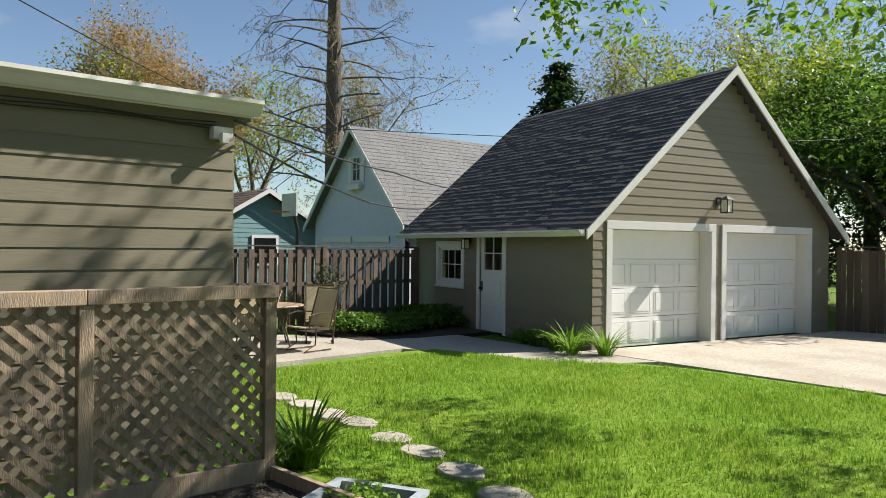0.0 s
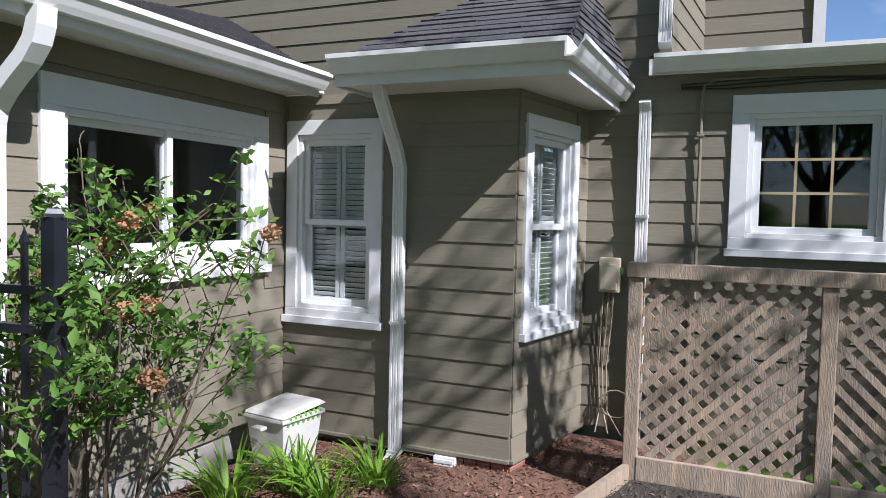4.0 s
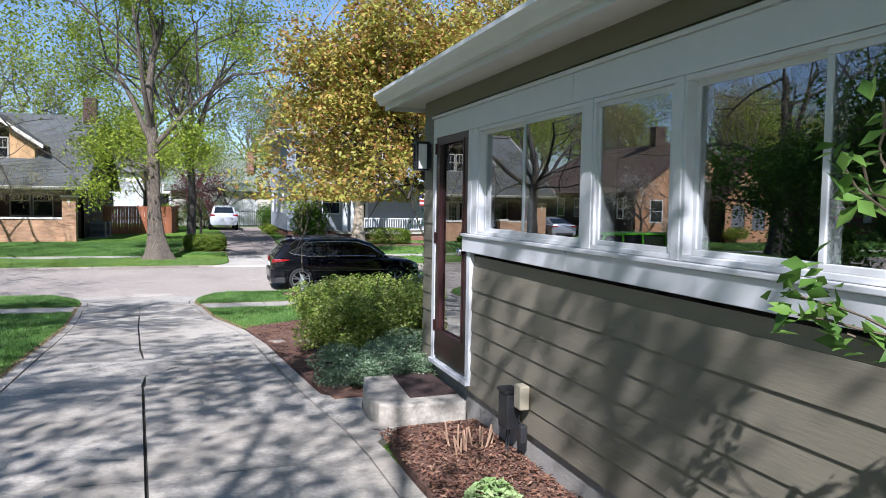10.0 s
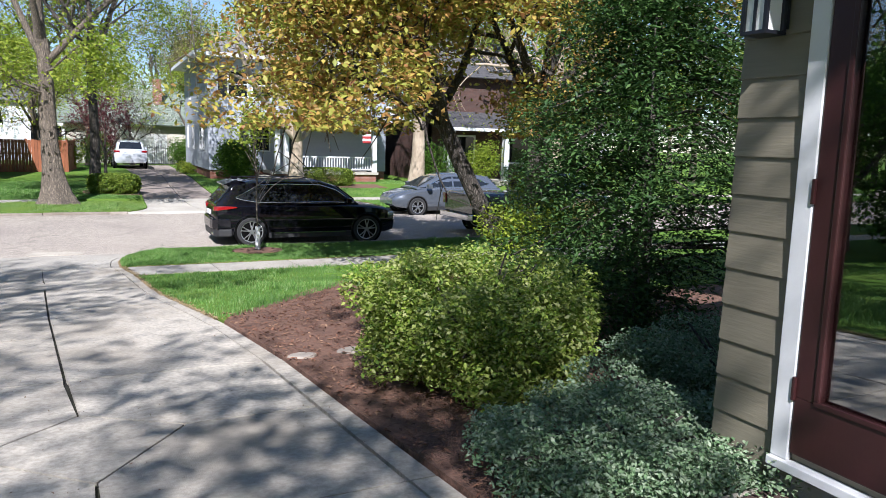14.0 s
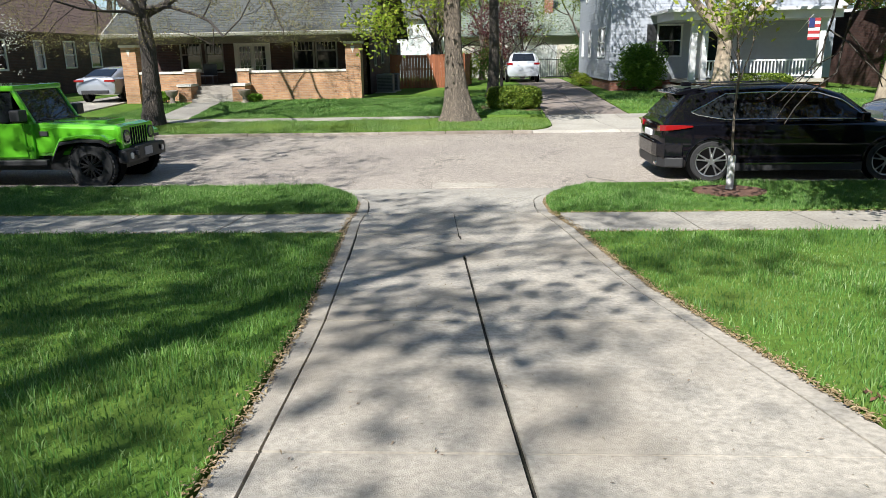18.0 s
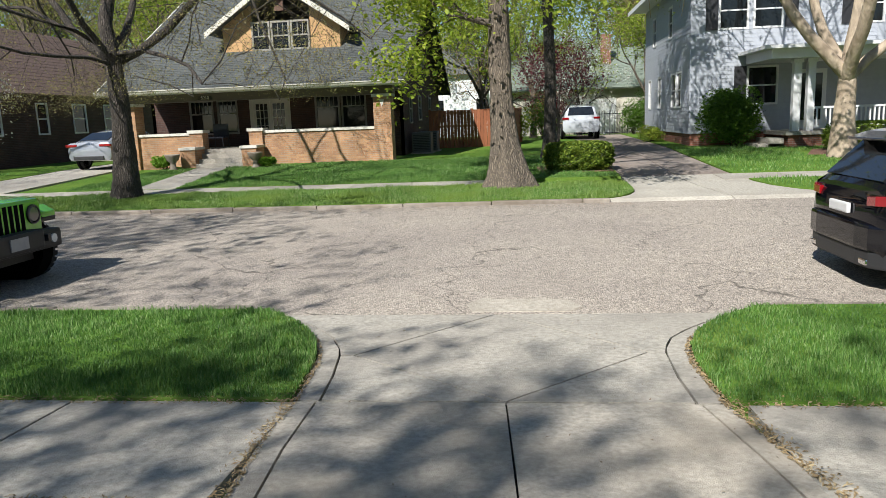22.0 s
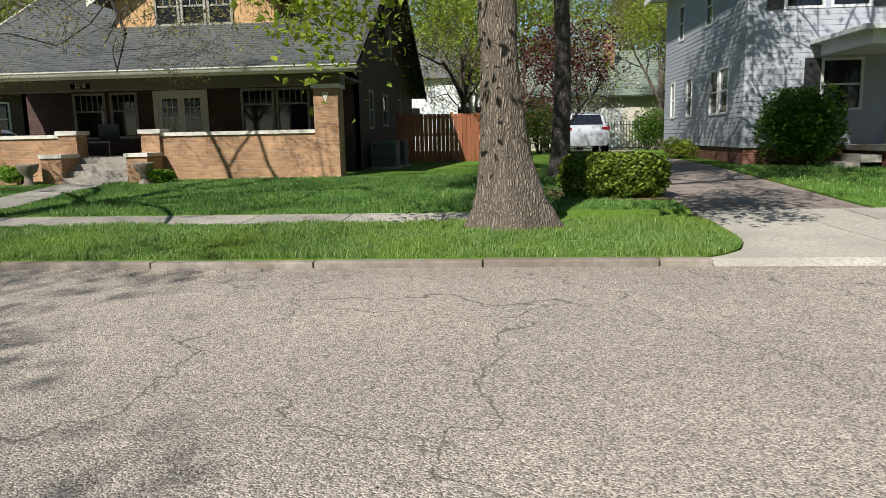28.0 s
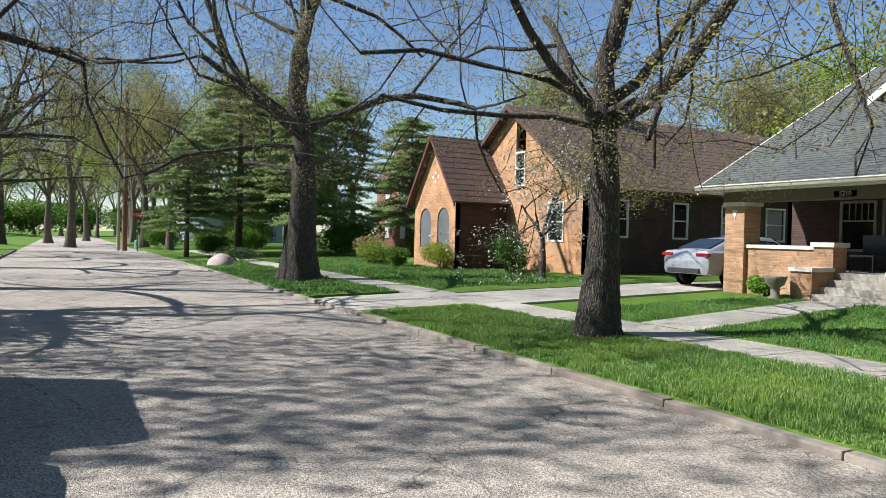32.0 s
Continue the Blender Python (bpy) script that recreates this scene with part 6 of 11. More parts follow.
adopt(teal, wall("long_wall", (29.5, -7.6), (24.0, -7.6), -0.2, 2.1, boards=False, material=TEAL_SIDING))
tr_ = thing("teal_shed_roof", "low grey roof with a white edge", "roof")
roof_slope("roof", [(23.7, -7.3, 1.98), (29.8, -7.3, 1.98), (29.8, -10.0, 3.55), (23.7, -10.0, 3.55)], 0.05, SHINGLE_BROWN, tr_, 0.2)
roof_slope("roof", [(29.8, -12.7, 1.98), (23.7, -12.7, 1.98), (23.7, -10.0, 3.55), (29.8, -10.0, 3.55)], 0.05, SHINGLE_BROWN, tr_, 0.2)
for ye in (-7.3, -12.7):
    Geo().prism([(23.68, ye, 1.98), (23.68, -10.0, 3.55), (23.68, -10.0, 3.40), (23.68, ye, 1.83)], (0, 0, 0), (-0.04, 0, 0)).obj("rake_board", WHITE, tr_)
tw = thing("shed_window", "small white window of the teal outbuilding", "window")
boxes("window_frame", WHITE, tw, (23.93, 23.97, -10.5, -9.5, 0.9, 1.95))
boxes("pane", GLASS_DARK, tw, (23.915, 23.928, -10.4, -9.6, 1.0, 1.85))
hoop = thing("basketball_hoop", "grey basketball backboard on a dark bent pole", "basketball hoop", at=(16.6, -7.2, -0.2))
Geo().tube([(0, 0, 0), (0, 0, 2.2), (0.0, 0.08, 2.5), (0.0, 0.2, 2.7)], 0.05, 8).obj("pole", BLACK_METAL, hoop)
boxes("backboard", mat("grey_backboard", (0.5, 0.5, 0.5), rough=0.4), hoop, (-0.36, 0.36, 0.2, 0.24, 2.5, 3.05))
Geo().tube([(0.23 * math.cos(a), 0.48 + 0.23 * math.sin(a), 2.6) for a in [i * 0.524 for i in range(13)]], 0.01, 6).obj("rim", mat("orange_rim", (0.5, 0.12, 0.03), rough=0.5), hoop)


# ---- patio furniture ----
SLING = mat("tan_sling_fabric", (0.46, 0.38, 0.24), rough=0.8, var=0.08, bump=0.3, bscale=300)
FRAME = mat("bronze_chair_frame", (0.09, 0.065, 0.045), rough=0.4, metal=0.4, var=0.1, bump=0)


def patio_chair():
    c = thing("patio_chair", "tan sling patio chair with a bronze metal frame", "chair", group="chairs round the patio table")
    g = Geo().add([(-0.25, -0.24, 0.42), (0.25, -0.24, 0.42), (0.25, 0.24, 0.38), (-0.25, 0.24, 0.38), (-0.25, -0.24, 0.40), (0.25, -0.24, 0.40), (0.25, 0.24, 0.36), (-0.25, 0.24, 0.36)], [(0, 1, 2, 3), (7, 6, 5, 4), (0, 4, 5, 1), (1, 5, 6, 2), (2, 6, 7, 3), (3, 7, 4, 0)])
    g.obj("seat", SLING, c)
    g = Geo().add([(-0.25, 0.24, 0.40), (0.25, 0.24, 0.40), (0.25, 0.44, 1.02), (-0.25, 0.44, 1.02), (-0.25, 0.26, 0.395), (0.25, 0.26, 0.395), (0.25, 0.46, 1.015), (-0.25, 0.46, 1.015)], [(0, 3, 2, 1), (4, 5, 6, 7), (0, 1, 5, 4), (1, 2, 6, 5), (2, 3, 7, 6), (3, 0, 4, 7)])
    g.obj("backrest", SLING, c)
    for s in (-1, 1):
        x = s * 0.27
        Geo().tube([(x, -0.26, 0.42), (x, 0.24, 0.39), (x, 0.45, 1.04)], 0.014, 6).obj("side_rail", FRAME, c)
        Geo().tube([(x, -0.2, 0.42), (x, -0.2, 0.62), (x * 1.1, 0.0, 0.65), (x, 0.32, 0.63)], 0.012, 6).obj("armrest", FRAME, c)
        Geo().tube([(x, -0.05, 0.4), (x * 0.9, -0.05, 0.12), (x * 0.9, -0.28, 0.02), (x * 0.9, 0.3, 0.02)], 0.014, 6).obj("leg", FRAME, c)
    Geo().tube([(-0.27, 0.45, 1.04), (0.27, 0.45, 1.04)], 0.014, 6).obj("top_bar", FRAME, c)
    return c


pc = patio_chair()
pc.matrix_basis = pose(11.75, -4.75, -0.19, 0, 0, 190)
for x, y, r in ((12.55, -5.45, 240), (12.6, -3.7, 110), (11.9, -3.8, 150)):
    copy_thing(pc, pose(x, y, -0.19, 0, 0, r))
tbl = thing("patio_table", "round bronze patio table with a tan top", "table", at=(12.7, -4.55, -0.19))
Geo().lathe([(0.0, 0.70), (0.55, 0.70), (0.57, 0.715), (0.55, 0.73), (0.0, 0.73)], (0, 0, 0), "z", 32).obj("tabletop", mat("tan_table_top", (0.35, 0.25, 0.16), rough=0.5), tbl)
for k in range(4):
    a = k * math.pi / 2 + 0.4
    Geo().tube([(0.42 * math.cos(a), 0.42 * math.sin(a), 0.0), (0.3 * math.cos(a), 0.3 * math.sin(a), 0.35), (0.4 * math.cos(a), 0.4 * math.sin(a), 0.7)], 0.016, 6).obj("leg", FRAME, tbl)

# stepping stones and the plant tub
for i, (x, y) in enumerate(((8.5, -2.56), (7.98, -2.57), (7.42, -2.52), (6.93, -2.56), (6.26, -2.47), (5.72, -2.43), (5.12, -2.35), (4.5, -2.2))):
    rr = [0.2 + 0.05 * random.random() for _ in range(8)]
    st = patch("stepping_stone", [(x + rr[k] * math.cos(k * 0.785), y + 0.8 * rr[k] * math.sin(k * 0.785)) for k in range(8)], lambda a, b: -0.150, 0.06, CONCRETE_OLD, bevel=0.012)
    tagged(st, "flat pale stepping stone set in the lawn", "stepping stone", "stepping stones")
tub = thing("plant_tub", "grey rectangular plastic tub with seedlings", "planter", at=(4.62, -1.08, -0.28), rz=28)
boxes("tub_wall", mat("grey_blue_plastic", (0.33, 0.37, 0.4), rough=0.5, var=0.05), tub, *ring(-0.33, 0.33, -0.25, 0.25, 0.03, 0.0, 0.0001)[:0], (-0.3, -0.27, -0.22, 0.22, 0, 0.3), (0.27, 0.3, -0.22, 0.22, 0, 0.3), (-0.27, 0.27, -0.22, -0.19, 0, 0.3), (-0.27, 0.27, 0.19, 0.22, 0, 0.3),
      (-0.33, -0.27, -0.25, 0.25, 0.3, 0.33), (0.27, 0.33, -0.25, 0.25, 0.3, 0.33), (-0.27, 0.27, -0.25, -0.19, 0.3, 0.33), (-0.27, 0.27, 0.19, 0.25, 0.3, 0.33))
boxes("tub_soil", SOIL, tub, (-0.27, 0.27, -0.19, 0.19, 0.0, 0.25))

# overhead wires to the house
for name, pts, r in (("overhead_wire", [(6.6, -1.1, 2.62), (10, -5.2, 2.75), (15, -11.2, 3.1), (22, -19, 4.2)], 0.012), ("overhead_wire", [(6.6, -1.1, 2.5), (10, -4.8, 2.25), (14, -9.2, 2.5), (20, -16, 4.0)], 0.012),
                     ("overhead_wire", [(10, 0, 4.3), (14, -5, 3.95), (9, -14, 4.0), (6, -20, 4.6)], 0.008)):
    o = Geo().tube([Vector(a).lerp(Vector(b), f / 6) - Vector((0, 0, 0.05 * math.sin(math.pi * f / 6))) for a, b in zip(pts, pts[1:]) for f in range(7)], r, 5).obj(name, wire_m)
    tagged(o, "thin black overhead wire to the house", "wire", "overhead wires")
for w_ in (gw_front, gw_side, gw_back, gw_end, gr):
    adopt(garage, w_)
adopt(ng, nr)
adopt(teal, tr_)


# ---- brick bungalow across the street ----
bg_ = thing("brick_bungalow", "tan brick bungalow with a deep porch and a grey shingle roof", "house")
Y0, YW = 44.3, 47.1


def bwall(name, bs, material, parent=bg_, label=""):
    return boxes(name, material, parent, *bs, label=label)


for x0 in (-14.8, -5.35):
    c = bwall("porch_column", [(x0, x0 + 0.62, Y0, Y0 + 0.62, -1.0, 1.48)], BRICK_TAN)
    bwall("column_cap", [(x0 - 0.05, x0 + 0.67, Y0 - 0.05, Y0 + 0.67, 1.48, 1.58)], LIMESTONE, c)
    g = Geo().add([(x0 + 0.22, Y0 - 0.012, 1.38), (x0 + 0.40, Y0 - 0.012, 1.38), (x0 + 0.31, Y0 - 0.012, 1.12), (x0 + 0.22, Y0, 1.38), (x0 + 0.40, Y0, 1.38), (x0 + 0.31, Y0, 1.12)], [(0, 1, 2), (0, 3, 4, 1), (1, 4, 5, 2), (2, 5, 3, 0)])
    g.obj("keystone", LIMESTONE, c)
for x0, x1 in ((-14.48, -12.2), (-9.45, -5.35)):
    w_ = bwall("porch_wall", [(x0, x1, Y0 + 0.12, Y0 + 0.4, -1.0, 0.38)], BRICK_TAN)
    bwall("wall_cap", [(x0, x1, Y0 + 0.07, Y0 + 0.45, 0.38, 0.47)], LIMESTONE, w_)
for x0 in (-12.2, -9.95):
    p = bwall("step_pier", [(x0, x0 + 0.5, Y0 + 0.02, Y0 + 0.52, -1.0, 0.45)], BRICK_TAN)
    bwall("pier_cap", [(x0 - 0.05, x0 + 0.55, Y0 - 0.03, Y0 + 0.57, 0.45, 0.56)], LIMESTONE, p)
    p = bwall("stair_cheek", [(x0 - 0.02, x0 + 0.52, Y0 - 0.75, Y0 + 0.02, -1.0, -0.12)], BRICK_TAN)
    bwall("cheek_cap", [(x0 - 0.06, x0 + 0.56, Y0 - 0.8, Y0 + 0.02, -0.12, -0.03)], LIMESTONE, p)
for i in range(4):
    bwall("porch_step", [(-11.7, -9.95, Y0 - 0.75 + i * 0.28, Y0 + 0.6, -0.95, -0.62 + i * 0.16)], CONCRETE_OLD)
bwall("porch_floor", [(-14.5, -5.3, Y0 + 0.4, YW, -0.3, -0.14)], CONCRETE_OLD)
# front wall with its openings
# dark brick: the porch's shade is put into the wall colour, sides too
DK = BRICK_RED_SHADED
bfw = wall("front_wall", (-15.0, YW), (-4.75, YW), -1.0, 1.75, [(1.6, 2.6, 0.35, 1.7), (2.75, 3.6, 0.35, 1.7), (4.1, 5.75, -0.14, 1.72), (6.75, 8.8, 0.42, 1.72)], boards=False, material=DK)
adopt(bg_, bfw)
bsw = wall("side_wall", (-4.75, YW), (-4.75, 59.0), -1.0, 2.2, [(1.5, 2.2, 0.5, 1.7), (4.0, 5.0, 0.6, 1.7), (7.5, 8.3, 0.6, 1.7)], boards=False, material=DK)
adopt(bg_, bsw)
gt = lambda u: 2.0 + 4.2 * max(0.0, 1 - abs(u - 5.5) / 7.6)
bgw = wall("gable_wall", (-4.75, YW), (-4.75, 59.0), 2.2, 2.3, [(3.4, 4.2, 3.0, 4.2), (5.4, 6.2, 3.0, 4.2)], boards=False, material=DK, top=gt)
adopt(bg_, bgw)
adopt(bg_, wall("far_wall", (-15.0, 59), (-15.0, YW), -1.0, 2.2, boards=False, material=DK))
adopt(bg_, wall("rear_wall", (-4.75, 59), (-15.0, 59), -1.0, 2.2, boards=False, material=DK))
CREAM = mat("cream_paint", (0.60, 0.57, 0.48), rough=0.5, var=0.06, bump=0.03, coord="World")
DARKGLASS = GLASS_DARK


# cream sash paint, its colour lowered for the porch's shade
SASH = mat("shaded_cream_sash_paint", (0.27, 0.255, 0.215), rough=0.6, var=0.1, coord="World")


def simple_window(root, M, u0, u1, z0, z1, fw=0.07, bars=0, zbar=True, trim=SASH, y=0.0, label="pale framed window with dark glass", rail=0.5):
    w = gbox("window", trim, root, M, *ring(u0, u1, z0, z1, fw, y - 0.06, y + 0.03), label=label, bevel=0)
    gbox("pane", DARKGLASS, w, Matrix.Identity(4), (u0 + fw, u1 - fw, y - 0.035, y - 0.028, z0 + fw, z1 - fw), bevel=0)
    if zbar:
        zm = z0 + (z1 - z0) * rail
        gbox("meeting_rail", trim, w, Matrix.Identity(4), (u0 + fw, u1 - fw, y - 0.028, y - 0.005, zm - 0.025, zm + 0.025), bevel=0)
    for i in range(bars):
        uu = u0 + fw + (u1 - u0 - 2 * fw) * (i + 1) / (bars + 1)
        gbox("muntin", trim, w, Matrix.Identity(4), (uu - 0.012, uu + 0.012, y - 0.028, y - 0.01, z0 + (z1 - z0) * rail, z1 - fw), bevel=0)
    return w


MBF = on_wall((-15.0, YW), (-4.75, YW))
simple_window(bg_, MBF, 1.6, 2.6, 0.35, 1.7, bars=4, rail=0.6)
simple_window(bg_, MBF, 2.75, 3.6, 0.35, 1.7, bars=3, rail=0.6)
simple_window(bg_, MBF, 6.75, 7.75, 0.42, 1.72, bars=4, rail=0.65)
simple_window(bg_, MBF, 7.8, 8.8, 0.42, 1.72, bars=4, rail=0.65)
gbox("double_door", CREAM, bg_, MBF, *ring(4.1, 5.75, -0.14, 1.72, 0.14, -0.06, 0.04, 0.02, 0.14), label="cream double door with grid glass", bevel=0)
for a, b in ((4.24, 4.92), (4.93, 5.61)):
    lf = gbox("door_leaf", CREAM, bg_, MBF, *ring(a, b, -0.12, 1.58, 0.1, -0.05, 0.0, 0.45, 0.1), bevel=0)
    gbox("pane", DARKGLASS, lf, Matrix.Identity(4), (a + 0.1, b - 0.1, -0.03, -0.022, 0.33, 1.48), bevel=0)
    for f in (1 / 3, 2 / 3):
        gbox("muntin", CREAM, lf, Matrix.Identity(4), (a + 0.1 + (b - a - 0.2) * f - 0.012, a + 0.1 + (b - a - 0.2) * f + 0.012, -0.022, 0.0, 0.33, 1.48), bevel=0)
    for zb in (0.62, 0.92, 1.22):
        gbox("muntin", CREAM, lf, Matrix.Identity(4), (a + 0.1, b - 0.1, -0.021, -0.001, zb, zb + 0.022), bevel=0)
MBS = on_wall((-4.75, YW), (-4.75, 59.0))
for a, b in ((1.5, 2.2), (4.0, 5.0), (7.5, 8.3)):
    simple_window(bg_, MBS, a, b, 0.5 if a < 2 else 0.6, 1.7)
for a in (3.4, 5.4):
    simple_window(bg_, MBS, a, a + 0.8, 3.0, 4.2)
boxes("house_number", BLACK_METAL, bg_, (-11.75, -11.2, Y0 + 0.05, Y0 + 0.08, 1.62, 1.76), label="dark number board")
nc = bpy.data.curves.new("house_digits", "FONT")
nc.body, nc.size, nc.align_x, nc.align_y, nc.extrude = "5210", 0.15, "CENTER", "CENTER", 0.003
digits = new("house_digits", nc)
me = bpy.data.meshes.new_from_object(digits.evaluated_get(bpy.context.evaluated_depsgraph_get()))
bpy.data.objects.remove(digits)
me.materials.append(LIMESTONE)
digits = new("house_digits", me)
digits.matrix_basis = Matrix.Translation((-11.475, Y0 + 0.045, 1.69)) @ pose(0, 0, 0, 90, 0, 0)
digits.parent = bg_
# porch beam, roof, dormer
# tan trim darkened: the eave's shade is put into beam and ceiling colour
SHADED_TRIM = mat("shaded_tan_trim", (0.095, 0.075, 0.055), rough=0.6, var=0.1, coord="World")
bwall("porch_beam", [(-14.9, -4.65, Y0 + 0.05, Y0 + 0.55, 1.58, 1.92)], SHADED_TRIM)
bwall("porch_ceiling", [(-14.9, -4.65, Y0 + 0.55, YW, 1.76, 1.82)], SHADED_TRIM)
brf = thing("bungalow_roof", "grey-green shingle roof with pale gutters", "roof")
RX0, RX1, RY, RZ = -15.3, -4.1, 43.75, 1.98
SL = 0.55
RIDGE_Y = 51.5
RIDGE_Z = RZ + (RIDGE_Y - RY) * SL
roof_slope("roof", [(RX0, RY, RZ), (RX1, RY, RZ), (RX1, RIDGE_Y, RIDGE_Z), (RX0, RIDGE_Y, RIDGE_Z)], 0.08, SHINGLE_GREEN, brf, 0.15)
roof_slope("roof", [(RX1, 59.3, RZ), (RX0, 59.3, RZ), (RX0, RIDGE_Y, RIDGE_Z), (RX1, RIDGE_Y, RIDGE_Z)], 0.08, SHINGLE_GREEN, brf, 0.4)
Geo().box(RX0, RX1, RY, RY + 0.03, RZ - 0.14, RZ).box(RX0, RX1, RY + 0.03, Y0 + 0.1, RZ - 0.12, RZ - 0.1).obj("fascia", CREAM, brf)
gutter(brf, (RX0, RY, RZ + 0.02), (RX1, RY, RZ + 0.02), (0, -1), material=LIMESTONE)
for x0 in (RX0, RX1 - 0.05):
    a, b, c = Vector((x0, RY, RZ + 0.02)), Vector((x0, RIDGE_Y, RIDGE_Z + 0.02)), Vector((x0, 59.3, RZ + 0.02))
    dz = Vector((0, 0, -0.22))
    Geo().prism([a, b, b + dz, a + dz], (0, 0, 0), (0.05, 0, 0)).prism([b, c, c + dz, b + dz], (0, 0, 0), (0.05, 0, 0)).obj("barge_board", mat("dark_barge_paint", (0.05, 0.045, 0.04), rough=0.6) if x0 > -10 else CREAM, brf)
adopt(bg_, brf)
# dormer with its own small gable roof
dm = thing("dormer", "tan stucco gabled dormer with three windows", "dormer")
DX0, DX1, DY = -11.45, -6.9, 46.4
dtop = lambda u: 4.35 + 1.5 * (1 - abs(u - 2.275) / 2.275)
adopt(dm, wall("dormer_front", (DX0, DY), (DX1, DY), 3.1, 3.4, [(1.13, 3.42, 3.42, 4.5)], boards=False, material=STUCCO, top=dtop))
for xa in (DX0, DX1 - 0.12):
    boxes("dormer_cheek", STUCCO, dm, (xa, xa + 0.12, DY + 0.14, DY + 3.0, 3.1, 4.35))
MDF = on_wall((DX0, DY), (DX1, DY))
for i in range(3):
    simple_window(dm, MDF, 1.13 + i * 0.765, 1.86 + i * 0.765, 3.42, 4.5, bars=2, label="cream window with pale blinds")
    gbox("blind", mat("pale_blind", (0.42, 0.42, 0.40), rough=0.8, var=0.05), dm, MDF, *[(1.2 + i * 0.765, 1.79 + i * 0.765, -0.1, -0.09, 3.5 + k * 0.05, 3.535 + k * 0.05) for k in range(19)], bevel=0)
roof_slope("dormer_roof", [(DX0 - 0.5, DY + 4.5, 4.12), (DX0 - 0.5, DY - 0.55, 4.12), (-9.175, DY - 0.55, 6.0), (-9.175, DY + 4.5, 6.0)], 0.07, SHINGLE_GREEN, dm, 0.2)
roof_slope("dormer_roof", [(DX1 + 0.5, DY - 0.55, 4.12), (DX1 + 0.5, DY + 4.5, 4.12), (-9.175, DY + 4.5, 6.0), (-9.175, DY - 0.55, 6.0)], 0.07, SHINGLE_GREEN, dm, 0.2)
for xa in (DX0 - 0.5, DX1 + 0.5):
    a, b = Vector((xa, DY - 0.58, 4.12)), Vector((-9.175, DY - 0.58, 6.0))
    Geo().prism([a, b, b + Vector((0, 0, -0.2)), a + Vector((0, 0, -0.2))], (0, 0, 0), (0, 0.05, 0)).obj("barge_board", CREAM, dm)
gbox("gable_vent", mat("brown_louvre", (0.1, 0.05, 0.03), rough=0.7), dm, MDF, (2.1, 2.45, 0.0, 0.04, 4.85, 5.35))
adopt(bg_, dm)
boxes("chimney", BRICK_RED_SHADED, bg_, (-5.2, -4.5, 50.6, 51.5, 3.5, 7.2), label="brick chimney")
# urns by the steps
for x in (-12.35, -9.35):
    u = Geo().lathe([(0.14, 0.0), (0.16, 0.05), (0.10, 0.1), (0.10, 0.28), (0.2, 0.36), (0.25, 0.5), (0.27, 0.55), (0.22, 0.55), (0.18, 0.45)], (x, 43.2, -0.8), "z", 18).obj("stone_urn", KERB, smooth=True)
    tagged(u, "weathered stone urn beside the porch steps", "urn", "stone urns")
pch = thing("porch_chair", "dark porch chair in shade", "chair", at=(-11.6, 45.5, -0.14))
boxes("seat", BLACK_METAL, pch, (-0.3, 0.3, -0.28, 0.28, 0.38, 0.42))
boxes("backrest", BLACK_METAL, pch, (-0.3, 0.3, 0.25, 0.28, 0.42, 0.9))
for sx in (-0.28, 0.26):
    for sy in (-0.28, 0.26):
        boxes("leg", BLACK_METAL, pch, (sx, sx + 0.02, sy, sy + 0.02, 0, 0.38))

# cooling units and red fence beside the bungalow
for x, y in ((-4.2, 48.2), (-4.1, 49.5)):
    ac = thing("cooling_unit", "grey outdoor cooling unit beside the brick wall", "cooling unit", at=(x, y, gz(y)), group="cooling units")
    boxes("casing", mat("grey_metal_casing", (0.1, 0.105, 0.11), rough=0.5), ac, (-0.38, 0.38, -0.38, 0.38, 0.05, 0.85), bevel=0.02)
    boxes("base", CONCRETE_OLD, ac, (-0.45, 0.45, -0.45, 0.45, 0, 0.05))
    for k in range(10):
        boxes("louvre", BLACK_PLASTIC, ac, (-0.33, 0.33, -0.395, -0.382, 0.14 + k * 0.065, 0.17 + k * 0.065))
board_fence("cedar_fence", "red-brown cedar board fence beside the bungalow", (-4.3, 51.5), (-0.6, 52.2), -0.72, 1.75, bw=0.14, gap=0.005, material=CEDAR_RED, cap=False)
board_fence("cedar_fence", "orange-red cedar board gate section", (-0.6, 52.2), (-0.3, 55.5), -0.72, 1.75, bw=0.14, gap=0.005, material=CEDAR_RED, cap=False)

# ---- grey house ----
gh = thing("grey_house", "two-storey pale grey clapboard house with a white porch", "house")
HX0, HX1, HY0, HY1 = 5.95, 15.5, 47.0, 57.0
MHF = on_wall((HX0, HY0), (HX1, HY0))
MHS = on_wall((HX0, HY1), (HX0, HY0))
adopt(gh, wall("front_wall", (HX0, HY0), (HX1, HY0), -0.25, 5.5, [(0.95, 2.0, 3.4, 4.75), (2.15, 3.2, 3.4, 4.75), (5.6, 6.6, 3.4, 4.75), (2.0, 3.1, 0.7, 2.1)], exposure=0.14, material=GREY_SIDING))
adopt(gh, wall("side_wall", (HX0, HY1), (HX0, HY0), -0.25, 5.5, [(1.1, 1.8, 0.7, 2.1), (3.6, 4.4, 0.7, 2.1), (6.6, 8.6, 0.7, 2.1), (2.2, 3.0, 3.5, 4.8), (5.9, 6.7, 3.5, 4.8)], exposure=0.14, material=GREY_SIDING))
adopt(gh, wall("far_wall", (HX1, HY0), (HX1, HY1), -0.25, 5.5, boards=False, material=GREY_SIDING))
adopt(gh, wall("rear_wall", (HX1, HY1), (HX0, HY1), -0.25, 5.5, boards=False, material=GREY_SIDING))
